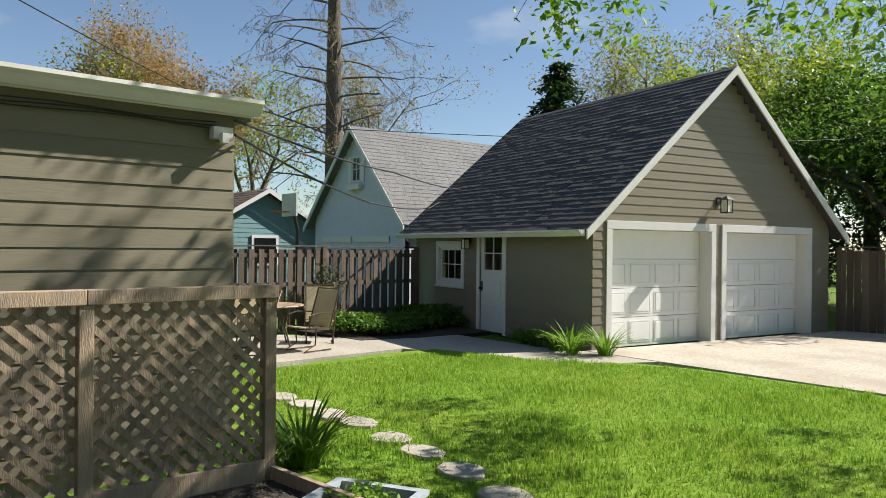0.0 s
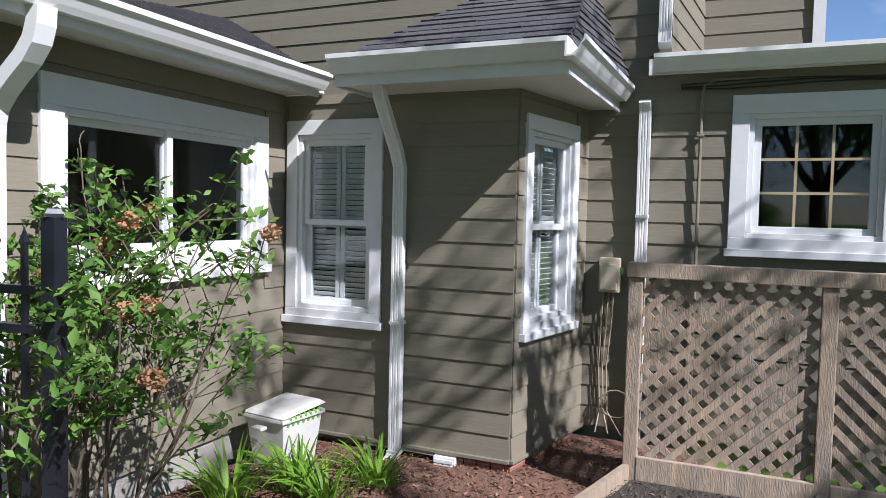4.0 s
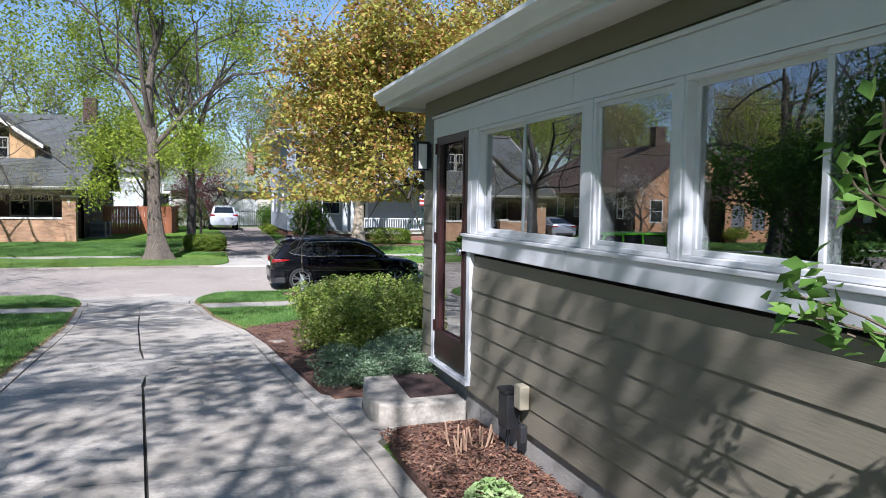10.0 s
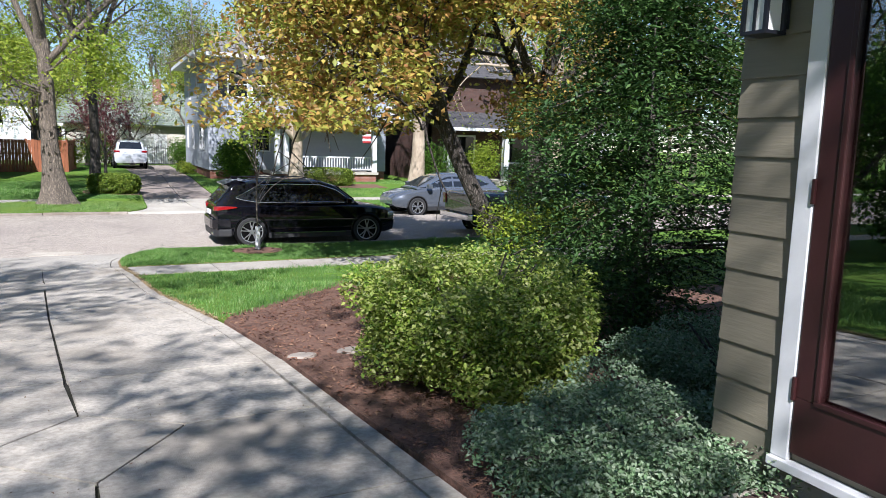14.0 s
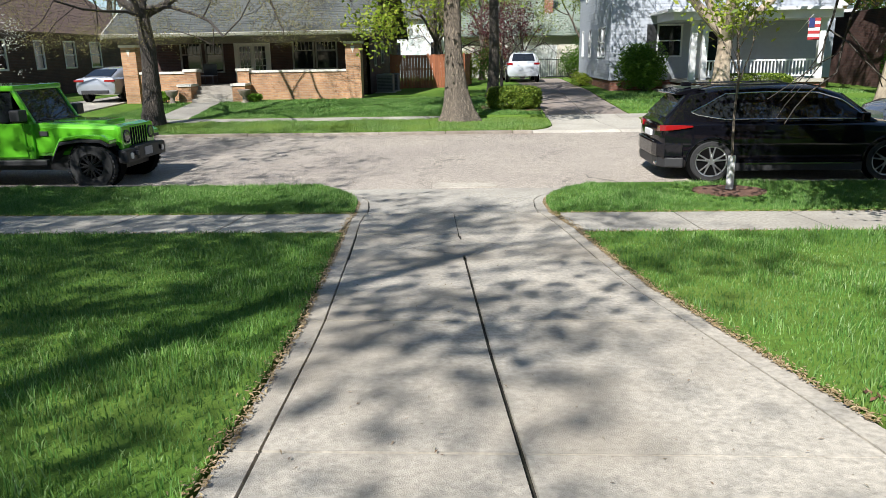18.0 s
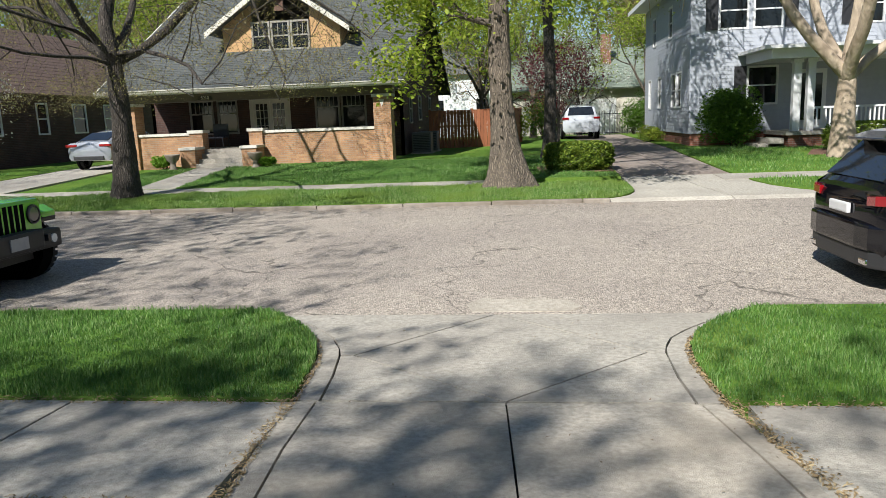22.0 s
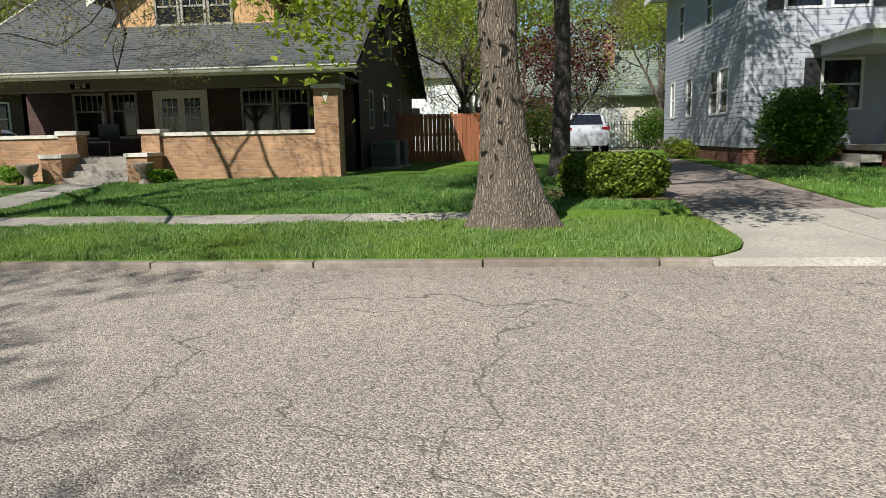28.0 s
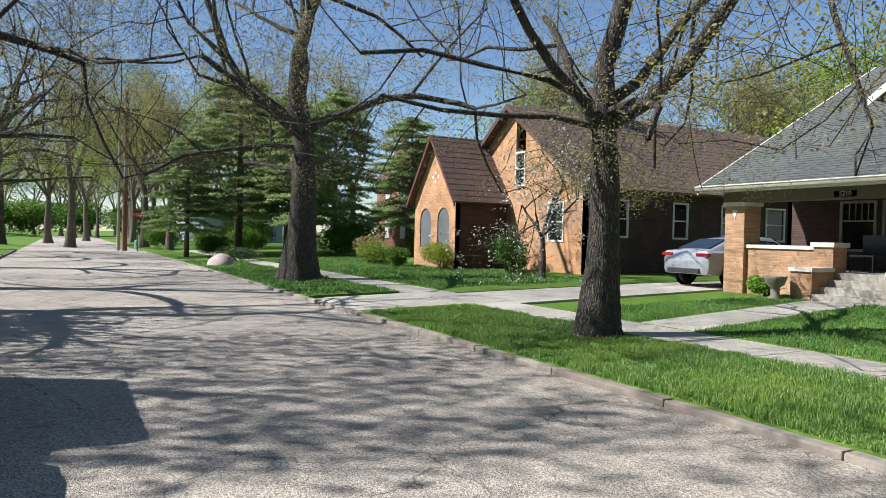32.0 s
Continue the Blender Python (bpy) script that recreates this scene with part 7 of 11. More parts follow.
boxes("foundation", BRICK_RED2, gh, (HX0 + 0.05, HX1 - 0.05, HY0 + 0.05, HY1 - 0.05, -1.0, -0.25), label="red brick foundation")
SHUT = mat("black_shutter_paint", (0.02, 0.02, 0.022), rough=0.5, var=0.1)
for a, b in ((0.95, 2.0), (2.15, 3.2), (5.6, 6.6)):
    simple_window(gh, MHF, a, b, 3.4, 4.75, trim=WHITE)
simple_window(gh, MHF, 2.0, 3.1, 0.7, 2.1, trim=WHITE)
for a in (0.5, 3.25, 5.15, 6.65, 1.55):
    z0, z1 = (3.4, 4.75) if a != 1.55 else (0.7, 2.1)
    s = gbox("shutter", SHUT, gh, MHF, (a, a + 0.42, 0.025, 0.055, z0, z1), bevel=0)
for a, b, z0, z1 in ((1.1, 1.8, 0.7, 2.1), (3.6, 4.4, 0.7, 2.1), (6.6, 7.55, 0.7, 2.1), (7.65, 8.6, 0.7, 2.1), (2.2, 3.0, 3.5, 4.8), (5.9, 6.7, 3.5, 4.8)):
    simple_window(gh, MHS, a, b, z0, z1, trim=WHITE)
ghr = thing("grey_house_roof", "hipped grey roof with wide white eaves", "roof")
ov = 0.75
e0, e1 = 5.5, 7.9
A, B, C, D = (HX0 - ov, HY0 - ov, e0), (HX1 + ov, HY0 - ov, e0), (HX1 + ov, HY1 + ov, e0), (HX0 - ov, HY1 + ov, e0)
R1, R2 = (HX0 + 4.2, 52, e1), (HX1 - 4.2, 52, e1)
roof_slope("roof", [A, B, R2, R1], 0.05, SHINGLE_GREY, ghr, 0.3)
roof_slope("roof", [D, A, R1, R1], 0.05, SHINGLE_GREY, ghr, 0.3)
roof_slope("roof", [C, D, R1, R2], 0.05, SHINGLE_GREY, ghr, 0.6)
roof_slope("roof", [B, C, R2, R2], 0.05, SHINGLE_GREY, ghr, 0.6)
Geo().box(HX0 - ov, HX1 + ov, HY0 - ov, HY0, 5.36, 5.42).box(HX0 - ov, HX0, HY0, HY1, 5.36, 5.42).box(HX0 - ov - 0.03, HX0 - ov, HY0 - ov, HY1 + ov, 5.33, 5.52).box(HX0 - ov, HX1 + ov, HY0 - ov - 0.03, HY0 - ov, 5.33, 5.52).obj("soffit", WHITE, ghr)
adopt(gh, ghr)
# its porch
gp = thing("grey_house_porch", "white porch with square columns and a railing", "porch")
PX0, PX1, PY = 8.6, 14.2, 44.6
boxes("porch_floor", CONCRETE_OLD, gp, (PX0, PX1, PY, HY0 - 0.03, -0.35, -0.22))
boxes("porch_base", BRICK_RED2, gp, (PX0 + 0.1, PX1 - 0.1, PY + 0.1, HY0 - 0.05, -1.0, -0.35))
boxes("porch_roof", WHITE, gp, (PX0 - 0.7, PX1 + 0.3, PY - 0.4, HY0 - 0.03, 2.15, 2.45), (PX0 - 1.0, PX1 + 0.5, PY - 0.7, HY0 - 0.03, 2.45, 2.56))
for x in (PX0 + 0.2, PX0 + 0.65, PX1 - 0.3):
    c = boxes("porch_post", WHITE, gp, (x, x + 0.24, PY + 0.1, PY + 0.34, -0.22, 2.15), bevel=0.01)
    boxes("post_cap", WHITE, c, (x - 0.04, x + 0.28, PY + 0.06, PY + 0.38, 2.02, 2.14))
boxes("hand_rail", WHITE, gp, (PX0 + 0.89, PX1 - 0.3, PY + 0.18, PY + 0.26, 0.5, 0.57), (PX0 + 0.89, PX1 - 0.3, PY + 0.19, PY + 0.25, -0.12, -0.06))
x = PX0 + 1.0
while x < PX1 - 0.35:
    boxes("baluster", WHITE, gp, (x, x + 0.045, PY + 0.195, PY + 0.24, -0.06, 0.5))
    x += 0.14
for i in range(3):
    boxes("porch_step", CONCRETE_OLD, gp, (PX0 - 1.2, PX0, PY + 0.2 + 0.0 * i, PY + 1.6, -0.95, -0.8 + i * 0.18) if i == 0 else (PX0 - 1.2 + i * 0.35, PX0, PY + 0.2, PY + 1.6, -0.95, -0.8 + i * 0.18))
boxes("front_door", WHITE, gp, (9.7, 10.7, HY0 - 0.06, HY0 - 0.02, -0.22, 1.9))
boxes("door_glass", DARKGLASS, gp, (9.85, 10.55, HY0 - 0.075, HY0 - 0.062, 0.1, 1.75))
RED = mat("red_paint", (0.35, 0.03, 0.03), rough=0.6, var=0.1)
rsd = thing("red_outbuilding", "red wall and roof beyond the grey house", "shed")
boxes("wall", RED, rsd, (16.5, 20, 54, 58, -0.7, 2.4))
Geo().prism([(16.2, 53.8, 2.4), (20.3, 53.8, 2.4), (18.25, 53.8, 3.8)], (0, 0, 0), (0, 4.5, 0)).obj("roof", WHITE, rsd)

# a house and garage at the end of the far drive
fg = thing("far_garage", "cream garage with a green-grey roof at the drive's end", "garage")
boxes("wall", mat("cream_siding", (0.5, 0.46, 0.38), rough=0.7, var=0.08, coord="World"), fg, (-1.0, 8.5, 66, 72, -0.7, 2.2))
boxes("garage_door", WHITE, fg, (3.0, 5.6, 65.93, 65.98, -0.7, 1.5))
roof_slope("roof", [(-1.6, 65.4, 2.15), (9, 65.4, 2.15), (9, 70, 4.9), (-1.6, 70, 4.9)], 0.08, mat("pale_green_shingle", (0.16, 0.19, 0.15), rough=0.9, var=0.25, scale=8, bump=0.4, coord="World"), fg, 0.3)
boxes("chimney", BRICK_RED2, fg, (4.9, 5.5, 68, 68.6, 3.2, 5.6))
wh = thing("white_house", "white house glimpsed behind the cedar fence", "house")
boxes("wall", WHITE, wh, (-9.0, -1.2, 70, 76, -0.7, 3.6))
Geo().prism([(-9.4, 69.6, 3.6), (-0.8, 69.6, 3.6), (-5.1, 69.6, 6.4)], (0, 0, 0), (0, 7, 0)).obj("roof", SHINGLE_GREY, wh)
for x in (-3.4, -2.2, -6.5):
    boxes("window", DARKGLASS, wh, (x, x + 0.8, 69.96, 69.99, 0.4, 1.9))
igate = thing("iron_gate", "thin black iron fence across the far drive", "fence")
for i in range(26):
    boxes("picket", BLACK_METAL, igate, (2.4 + i * 0.14, 2.42 + i * 0.14, 61.0, 61.02, -0.65, 0.75))
boxes("rail", BLACK_METAL, igate, (2.4, 5.95, 61.0, 61.02, 0.55, 0.59), (2.4, 5.95, 61.0, 61.02, -0.5, -0.46))

# ---- gabled brick house to the west ----
wb = thing("gabled_brick_house", "orange-tan brick house with steep brown gables and arched windows", "house")
BRICK_ORANGE = brick_mat("orange_brick", (0.48, 0.25, 0.11), (0.38, 0.18, 0.085), (0.35, 0.27, 0.19))
mt_ = lambda u: 2.5 + 3.3 * (1 - abs(u - 4.7) / 4.7)
adopt(wb, wall("main_gable", (-32.0, 44.8), (-22.6, 44.8), -1.0, 2.3, [(4.9, 5.6, 2.6, 4.0), (7.2, 8.2, 0.4, 1.9)], boards=False, material=BRICK_ORANGE, top=mt_))
# side wall takes the darker brick: its shade is put into the colour
adopt(wb, wall("side_wall", (-22.6, 44.8), (-22.6, 60.0), -1.0, 2.6, [(1.2, 2.0, 0.6, 2.0), (4.2, 5.0, 0.6, 2.0), (6.8, 7.9, 0.6, 2.0), (9.4, 10.6, 0.6, 2.0)], boards=False, material=BRICK_RED_SHADED))
MW = on_wall((-22.6, 44.8), (-22.6, 60.0))
for a, b in ((1.2, 2.0), (4.2, 5.0), (6.8, 7.9), (9.4, 10.6)):
    simple_window(wb, MW, a, b, 0.6, 2.0, trim=WHITE)
MWG = on_wall((-32.0, 44.8), (-22.6, 44.8))
simple_window(wb, MWG, 4.9, 5.6, 2.6, 4.0, trim=LIMESTONE)
simple_window(wb, MWG, 7.2, 8.2, 0.4, 1.9, trim=WHITE)
wr = thing("gabled_house_roof", "steep brown shingle roof", "roof")
roof_slope("roof", [(-22.2, 44.4, 2.35), (-22.2, 60.2, 2.35), (-27.3, 60.2, 5.95), (-27.3, 44.4, 5.95)], 0.08, SHINGLE_BROWN, wr, 0.3)
roof_slope("roof", [(-32.4, 60.2, 2.35), (-32.4, 44.4, 2.35), (-27.3, 44.4, 5.95), (-27.3, 60.2, 5.95)], 0.08, SHINGLE_BROWN, wr, 0.6)
for xa in (-22.2, -32.4):
    a, b = Vector((xa, 44.38, 2.35)), Vector((-27.3, 44.38, 5.95))
    Geo().prism([a, b, b + Vector((0, 0, -0.22)), a + Vector((0, 0, -0.22))], (0, 0, 0), (0, 0.06, 0)).obj("barge_board", mat("dark_brown_trim", (0.07, 0.035, 0.025), rough=0.6), wr)
adopt(wb, wr)
et = lambda u: 2.1 + 2.5 * (1 - abs(u - 1.95) / 1.95)
adopt(wb, wall("entry_gable", (-31.5, 42.4), (-27.6, 42.4), -1.0, 2.0, [(0.55, 1.6, 0.0, 1.75), (2.2, 3.25, 0.0, 1.75)], boards=False, material=BRICK_ORANGE, top=et))
# entry side in the same brick, its shade painted in
adopt(wb, wall("entry_side", (-27.6, 42.4), (-27.6, 44.75), -1.0, 2.1, boards=False, material=BRICK_RED_SHADED))
ME_ = on_wall((-31.5, 42.4), (-27.6, 42.4))
GREYLEAD = mat("leaded_glass", (0.13, 0.135, 0.14), rough=0.3, var=0.1, scale=20, bump=0.2)
for u0, u1 in ((0.55, 1.6), (2.2, 3.25)):
    aw = gbox("arched_window", GREYLEAD, wb, ME_, (u0, u1, -0.08, -0.04, 0.0, 1.75), label="grey leaded arched window", bevel=0)
    g = Geo()
    r = (u1 - u0) / 2
    n = 10
    outer = [(u0 - 0.001, 0.001, 1.2), (u0 - 0.001, 0.001, 1.76), (u1 + 0.001, 0.001, 1.76), (u1 + 0.001, 0.001, 1.2)]
    arc = [((u0 + u1) / 2 + r * math.cos(math.pi * k / n), 0.001, 1.2 + 0.5 * math.sin(math.pi * k / n)) for k in range(n + 1)]
    for k in range(n):
        p, q = arc[k], arc[k + 1]
        g.add([p, q, (q[0], 0.001, 1.76), (p[0], 0.001, 1.76), (p[0], -0.1, p[2]), (q[0], -0.1, q[2])], [(0, 1, 2, 3), (0, 4, 5, 1)])
    o = g.obj("arch_brick", BRICK_ORANGE, aw)
for dx, dz in ((0, 0.18), (-0.25, 0), (0.25, 0), (0, -0.18)):
    gbox("diamond_stone", LIMESTONE, wb, ME_, (1.95 + dx - 0.07, 1.95 + dx + 0.07, 0.0, 0.012, 3.0 + dz - 0.07, 3.0 + dz + 0.07))
er = thing("entry_roof", "steep brown entry roof", "roof")
roof_slope("roof", [(-27.3, 42.1, 1.9), (-27.3, 46.5, 1.9), (-29.55, 46.5, 4.75), (-29.55, 42.1, 4.75)], 0.07, SHINGLE_BROWN, er, 0.3)
roof_slope("roof", [(-31.8, 46.5, 1.9), (-31.8, 42.1, 1.9), (-29.55, 42.1, 4.75), (-29.55, 46.5, 4.75)], 0.07, SHINGLE_BROWN, er, 0.3)
for xa in (-27.3, -31.8):
    a, b = Vector((xa, 42.08, 1.9)), Vector((-29.55, 42.08, 4.75))
    Geo().prism([a, b, b + Vector((0, 0, -0.2)), a + Vector((0, 0, -0.2))], (0, 0, 0), (0, 0.06, 0)).obj("barge_board", mat("dark_red_trim", (0.1, 0.03, 0.025), rough=0.6), er)
adopt(wb, er)
wb.location.x = 1.25
boxes("chimney", BRICK_RED_SHADED, wb, (-27.8, -27.0, 49, 49.8, 4.0, 7.2))
ob_ = thing("brick_house_beyond", "pale red brick house beyond the gabled house", "house")
boxes("wall", BRICK_RED2, ob_, (-58, -46, 52, 60, -1.0, 4.6))
Geo().prism([(-58.5, 51.6, 4.6), (-45.5, 51.6, 4.6), (-52, 51.6, 7.8)], (0, 0, 0), (0, 9, 0)).obj("roof", SHINGLE_BROWN, ob_)
for x in (-56, -53, -50, -47.6):
    boxes("window", WHITE, ob_, (x, x + 0.9, 51.93, 51.98, 0.3, 1.8), (x, x + 0.9, 51.93, 51.98, 2.7, 4.0))
gsh = thing("grey_bungalow_beyond", "low grey house far down the street", "house")
boxes("wall", GREY_SIDING, gsh, (-120, -95, 44, 54, -1.0, 3.0))
Geo().prism([(-121, 43, 3.0), (-121, 55, 3.0), (-121, 49, 6.0)], (0, 0, 0), (27, 0, 0)).obj("roof", SHINGLE_BROWN, gsh)


# ---- vehicles ----
def paint(name, col, rough=0.25, metal=0.0, coat=1.0):
    return mat(name, col, rough=rough, metal=metal, var=0.03, bump=0, coat=coat)


ALLOY = mat("alloy_wheel", (0.55, 0.55, 0.56), rough=0.3, metal=0.9, var=0.05, bump=0)
ALLOY_DARK = mat("dark_alloy", (0.03, 0.03, 0.03), rough=0.35, metal=0.6, var=0.05, bump=0)
REDLAMP = mat("red_lamp_lens", (0.24, 0.004, 0.008), rough=0.08, var=0.1, bump=0, coat=1)
CLEARLAMP = mat("clear_lamp_lens", (0.6, 0.62, 0.65), rough=0.1, var=0.1, bump=0, coat=1)
DARKLENS = mat("dark_lamp_lens", (0.05, 0.055, 0.06), rough=0.06, var=0.1, bump=0, coat=1)
# near-black sheets stand in for the shade in arches, rims and grille slots
WELL_SHADE = mat("hollow_shade_black", (0.004, 0.004, 0.004), rough=1.0, var=0.1, bump=0, spec=0.05)
CARGLASS = mat("dark_car_glass", (0.012, 0.014, 0.016), rough=0.03, var=0.02, bump=0, spec=0.8)


def wheel(parent, x, y, r, w, out, rim_mat, spokes=5, tread=False, rim_r=0.68):
    """Tyre with a rim of spokes; out: +1 or -1, the side that faces outwards."""
    t = Geo().lathe([(r * rim_r, -w / 2), (r * 0.93, -w / 2), (r, -w * 0.36), (r, w * 0.36), (r * 0.93, w / 2), (r * rim_r, w / 2), (r * rim_r, w * 0.3), (r * rim_r, -w * 0.3)], (x, y, r), "y", 36, closed=True).obj("tyre", RUBBER, parent, smooth=False)
    if tread:
        g = Geo()
        for k in range(28):
            a = 2 * math.pi * k / 28
            for s in (-1, 1):
                c = Vector((x + r * math.cos(a), y + s * w * 0.27, r + r * math.sin(a)))
                u = Vector((-math.sin(a), 0, math.cos(a)))
                v = Vector((math.cos(a), 0, math.sin(a)))
                q = [c + u * 0.028 + Vector((0, w * 0.2, 0)), c - u * 0.028 + Vector((0, w * 0.2, 0)), c - u * 0.028 - Vector((0, w * 0.2, 0)), c + u * 0.028 - Vector((0, w * 0.2, 0))]
                g.prism(q, v * -0.01, v * 0.014)
        g.obj("tread_block", RUBBER, t)
    rim = Geo().lathe([(r * rim_r, -w / 2 + 0.01), (r * rim_r, w / 2 - 0.01), (r * (rim_r - 0.06), w / 2 - 0.015), (r * (rim_r - 0.06), -w / 2 + 0.015)], (x, y, r), "y", 36, closed=True).obj("rim", rim_mat, parent)
    g = Geo()
    yo = y + out * (w / 2 - 0.012)
    g.lathe([(0.0, -0.012), (r * 0.16, -0.012), (r * 0.16, 0.012), (0.0, 0.012)], (x, yo, r), "y", 16)
    for k in range(spokes):
        for da in (-0.2, 0.2):
            a = 2 * math.pi * k / spokes + 0.3
            p0 = Vector((x + r * 0.1 * math.cos(a), yo, r + r * 0.1 * math.sin(a)))
            p1 = Vector((x + r * (rim_r - 0.03) * math.cos(a + da), yo, r + r * (rim_r - 0.03) * math.sin(a + da)))
            g.tube([p0, p1], [r * 0.05, r * 0.034], 6)
    g.obj("spoke", rim_mat, rim)
    # brake disc blackened: the wheel's inner shade is in its colour
    Geo().lathe([(0.0, -0.01), (r * (rim_r - 0.07), -0.01), (r * (rim_r - 0.07), 0.0), (0.0, 0.0)], (x, y + out * w * 0.12, r), "y", 24).obj("brake_disc", WELL_SHADE, rim)


def loft(stations, ring_fn, name, material, parent, label="", smooth=True, cap=True):
    """Skins cross-sections along the car's length."""
    g = Geo()
    rings = [ring_fn(s) for s in stations]
    n = len(rings[0])
    vs = [p for r in rings for p in r]
    fs = [(i * n + k, i * n + (k + 1) % n, (i + 1) * n + (k + 1) % n, (i + 1) * n + k) for i in range(len(rings) - 1) for k in range(n)]
    if cap:
        fs += [tuple(range(n))[::-1], tuple((len(rings) - 1) * n + k for k in range(n))]
    g.add(vs, fs)
    ob = g.obj(name, material, parent, label, smooth=smooth)
    return ob


def smooth_by_angle(ob, deg=35):
    me = ob.data
    me.shade_smooth() if hasattr(me, "shade_smooth") else None
    bm = bmesh.new()
    bm.from_mesh(me)
    for e in bm.edges:
        e.smooth = e.calc_face_angle(0) < radians(deg)
    bm.to_mesh(me)
    bm.free()
    return ob


def car(name, label, at, rz, L, W, H, wb, rw, body_mat, prof, house, rim_mat=None, category="car", spokes=5, trim=None, arch_mat=None, rim_r=0.68):
    """A road car. prof: (x, z_sill, z_shoulder, half width) from tail to nose; house: (x, z_base, z_roof, half_base, half_roof) of the cabin."""
    c = thing(name, label, category, at=at, rz=rz)
    rim_mat = rim_mat or ALLOY
    hwm = W / 2

    def body_ring(s):
        x, zb, zs, hw = s
        zm = zb + (zs - zb) * 0.55
        half = [(hw * 0.90, zb), (hw * 0.985, zb + (zs - zb) * 0.18), (hw, zm), (hw * 0.975, zs - 0.05), (hw * 0.90, zs), (hw * 0.5, zs + 0.025)]
        return [(x, y, z) for y, z in half] + [(x, -y, z) for y, z in reversed(half)]

    b = smooth_by_angle(loft(prof, body_ring, "body", body_mat, c))

    def cab_ring(s):
        x, zb, zr, hb, hr = s
        half = [(hb, zb), (hb * 0.4 + hr * 0.6, zb + (zr - zb) * 0.6), (hr, zr - 0.05), (hr * 0.85, zr), (hr * 0.4, zr + 0.02)]
        return [(x, y, z) for y, z in half] + [(x, -y, z) for y, z in reversed(half)]

    smooth_by_angle(loft(house, cab_ring, "cabin", body_mat, c))

    def at_x(x):
        for p, q in zip(house, house[1:]):
            if x <= q[0]:
                f = max(0.0, (x - p[0]) / (q[0] - p[0]))
                return [p[i] + (q[i] - p[i]) * f for i in range(5)]
        return house[-1]

    def side_y(x, z):
        _, zb, zr, hb, hr = at_x(x)
        ym, zm = hb * 0.4 + hr * 0.6, zb + (zr - zb) * 0.6
        if z < zm:
            return hb + (ym - hb) * (z - zb) / (zm - zb)
        return ym + (hr - ym) * min(1.0, (z - zm) / max(0.02, zr - 0.05 - zm))

    # side glass in two lights, framed, a little proud of the body
    x0, x1 = house[1][0] + 0.02, house[-1][0] - 0.12
    xm = (x0 + x1) / 2 + 0.1
    n = 14
    for sy in (-1, 1):
        outline = []
        for a, b2, nm in ((x0, xm - 0.03, "rear_side_glass"), (xm + 0.03, x1, "front_side_glass")):
            lo, hi = [], []
            for i in range(n + 1):
                x = a + (b2 - a) * i / n
                st = at_x(x)
                zb_, zt_ = st[1] + 0.05, st[2] - 0.11
                if nm[0] == "r" and i < 5:
                    mid, f = zb_ + (zt_ - zb_) * 0.36, i / 5
                    zb_, zt_ = mid + (zb_ - mid) * f ** 0.6, mid + (zt_ - mid) * (0.06 + 0.94 * f)
                zt_ = max(zt_, zb_ + 0.012)
                lo.append(Vector((x, sy * (side_y(x, zb_) + 0.006), zb_)))
                hi.append(Vector((x, sy * (side_y(x, zt_) + 0.006), zt_)))
            g = Geo()
            k = n + 1
            vs = lo + hi + [p - Vector((0, sy * 0.02, 0)) for p in lo + hi]
            fs = [(i, i + 1, k + i + 1, k + i) for i in range(n)] + [(2 * k + i, 3 * k + i, 3 * k + i + 1, 2 * k + i + 1) for i in range(n)]
            edge = list(range(k)) + [k + i for i in range(k - 1, -1, -1)]
            fs += [(edge[i], edge[(i + 1) % len(edge)], 2 * k + edge[(i + 1) % len(edge)], 2 * k + edge[i]) for i in range(len(edge))]
            g.add(vs, fs)
            g.obj(nm, CARGLASS, c, "dark tinted glass")
            outline.append((lo, hi))
        (la, ha), (lb, hb_) = outline
        loop = la + lb + list(reversed(hb_)) + list(reversed(ha))
        Geo().tube(loop + [loop[0]], 0.011, 6).obj("window_strip", trim or CHROME, c)
    # windscreen and rear window
    for p, q, nm in ((house[-2], house[-1], "windscreen"), (house[1], house[0], "rear_window")):
        t_, b_ = Vector((p[0], 0, p[2] + 0.02)), Vector((q[0], 0, q[2] + 0.02))
        d_ = (b_ - t_)
        nrm = Vector((d_.z, 0, -d_.x)).normalized()
        if nrm.z < 0:
            nrm = -nrm
        f0, f1 = t_ + d_ * 0.06, t_ + d_ * 0.88
        poly = [f0 + Vector((0, -p[4] * 0.82, 0)), f0 + Vector((0, p[4] * 0.82, 0)), f1 + Vector((0, q[4] * 0.84, 0)), f1 + Vector((0, -q[4] * 0.84, 0))]
        Geo().prism([v + nrm * 0.002 for v in poly], nrm * -0.02, nrm * 0.012).obj(nm, CARGLASS, c, "dark tinted glass")
    # waistline strip, sills, arches
    for sy in (-1, 1):
        Geo().box(-wb / 2 + rw + 0.05, wb / 2 - rw - 0.05, sy * hwm * 0.93, sy * hwm * 0.995, prof[len(prof) // 2][1] - 0.05, prof[len(prof) // 2][1] + 0.09).obj("sill_panel", BLACK_PLASTIC, c)
        for xw in (-wb / 2, wb / 2):
            arch = [(xw + (rw + 0.055) * math.cos(a), sy * (hwm - 0.008), rw + (rw + 0.055) * math.sin(a)) for a in [math.pi * k / 12 for k in range(13)]]
            Geo().tube(arch, 0.02, 6).obj("wheel_arch", arch_mat or BLACK_PLASTIC, c)
            # dark disc on the solid body in place of the arch's shaded hollow
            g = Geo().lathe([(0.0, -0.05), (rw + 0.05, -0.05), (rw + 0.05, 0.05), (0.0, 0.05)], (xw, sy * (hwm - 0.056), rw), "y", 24)
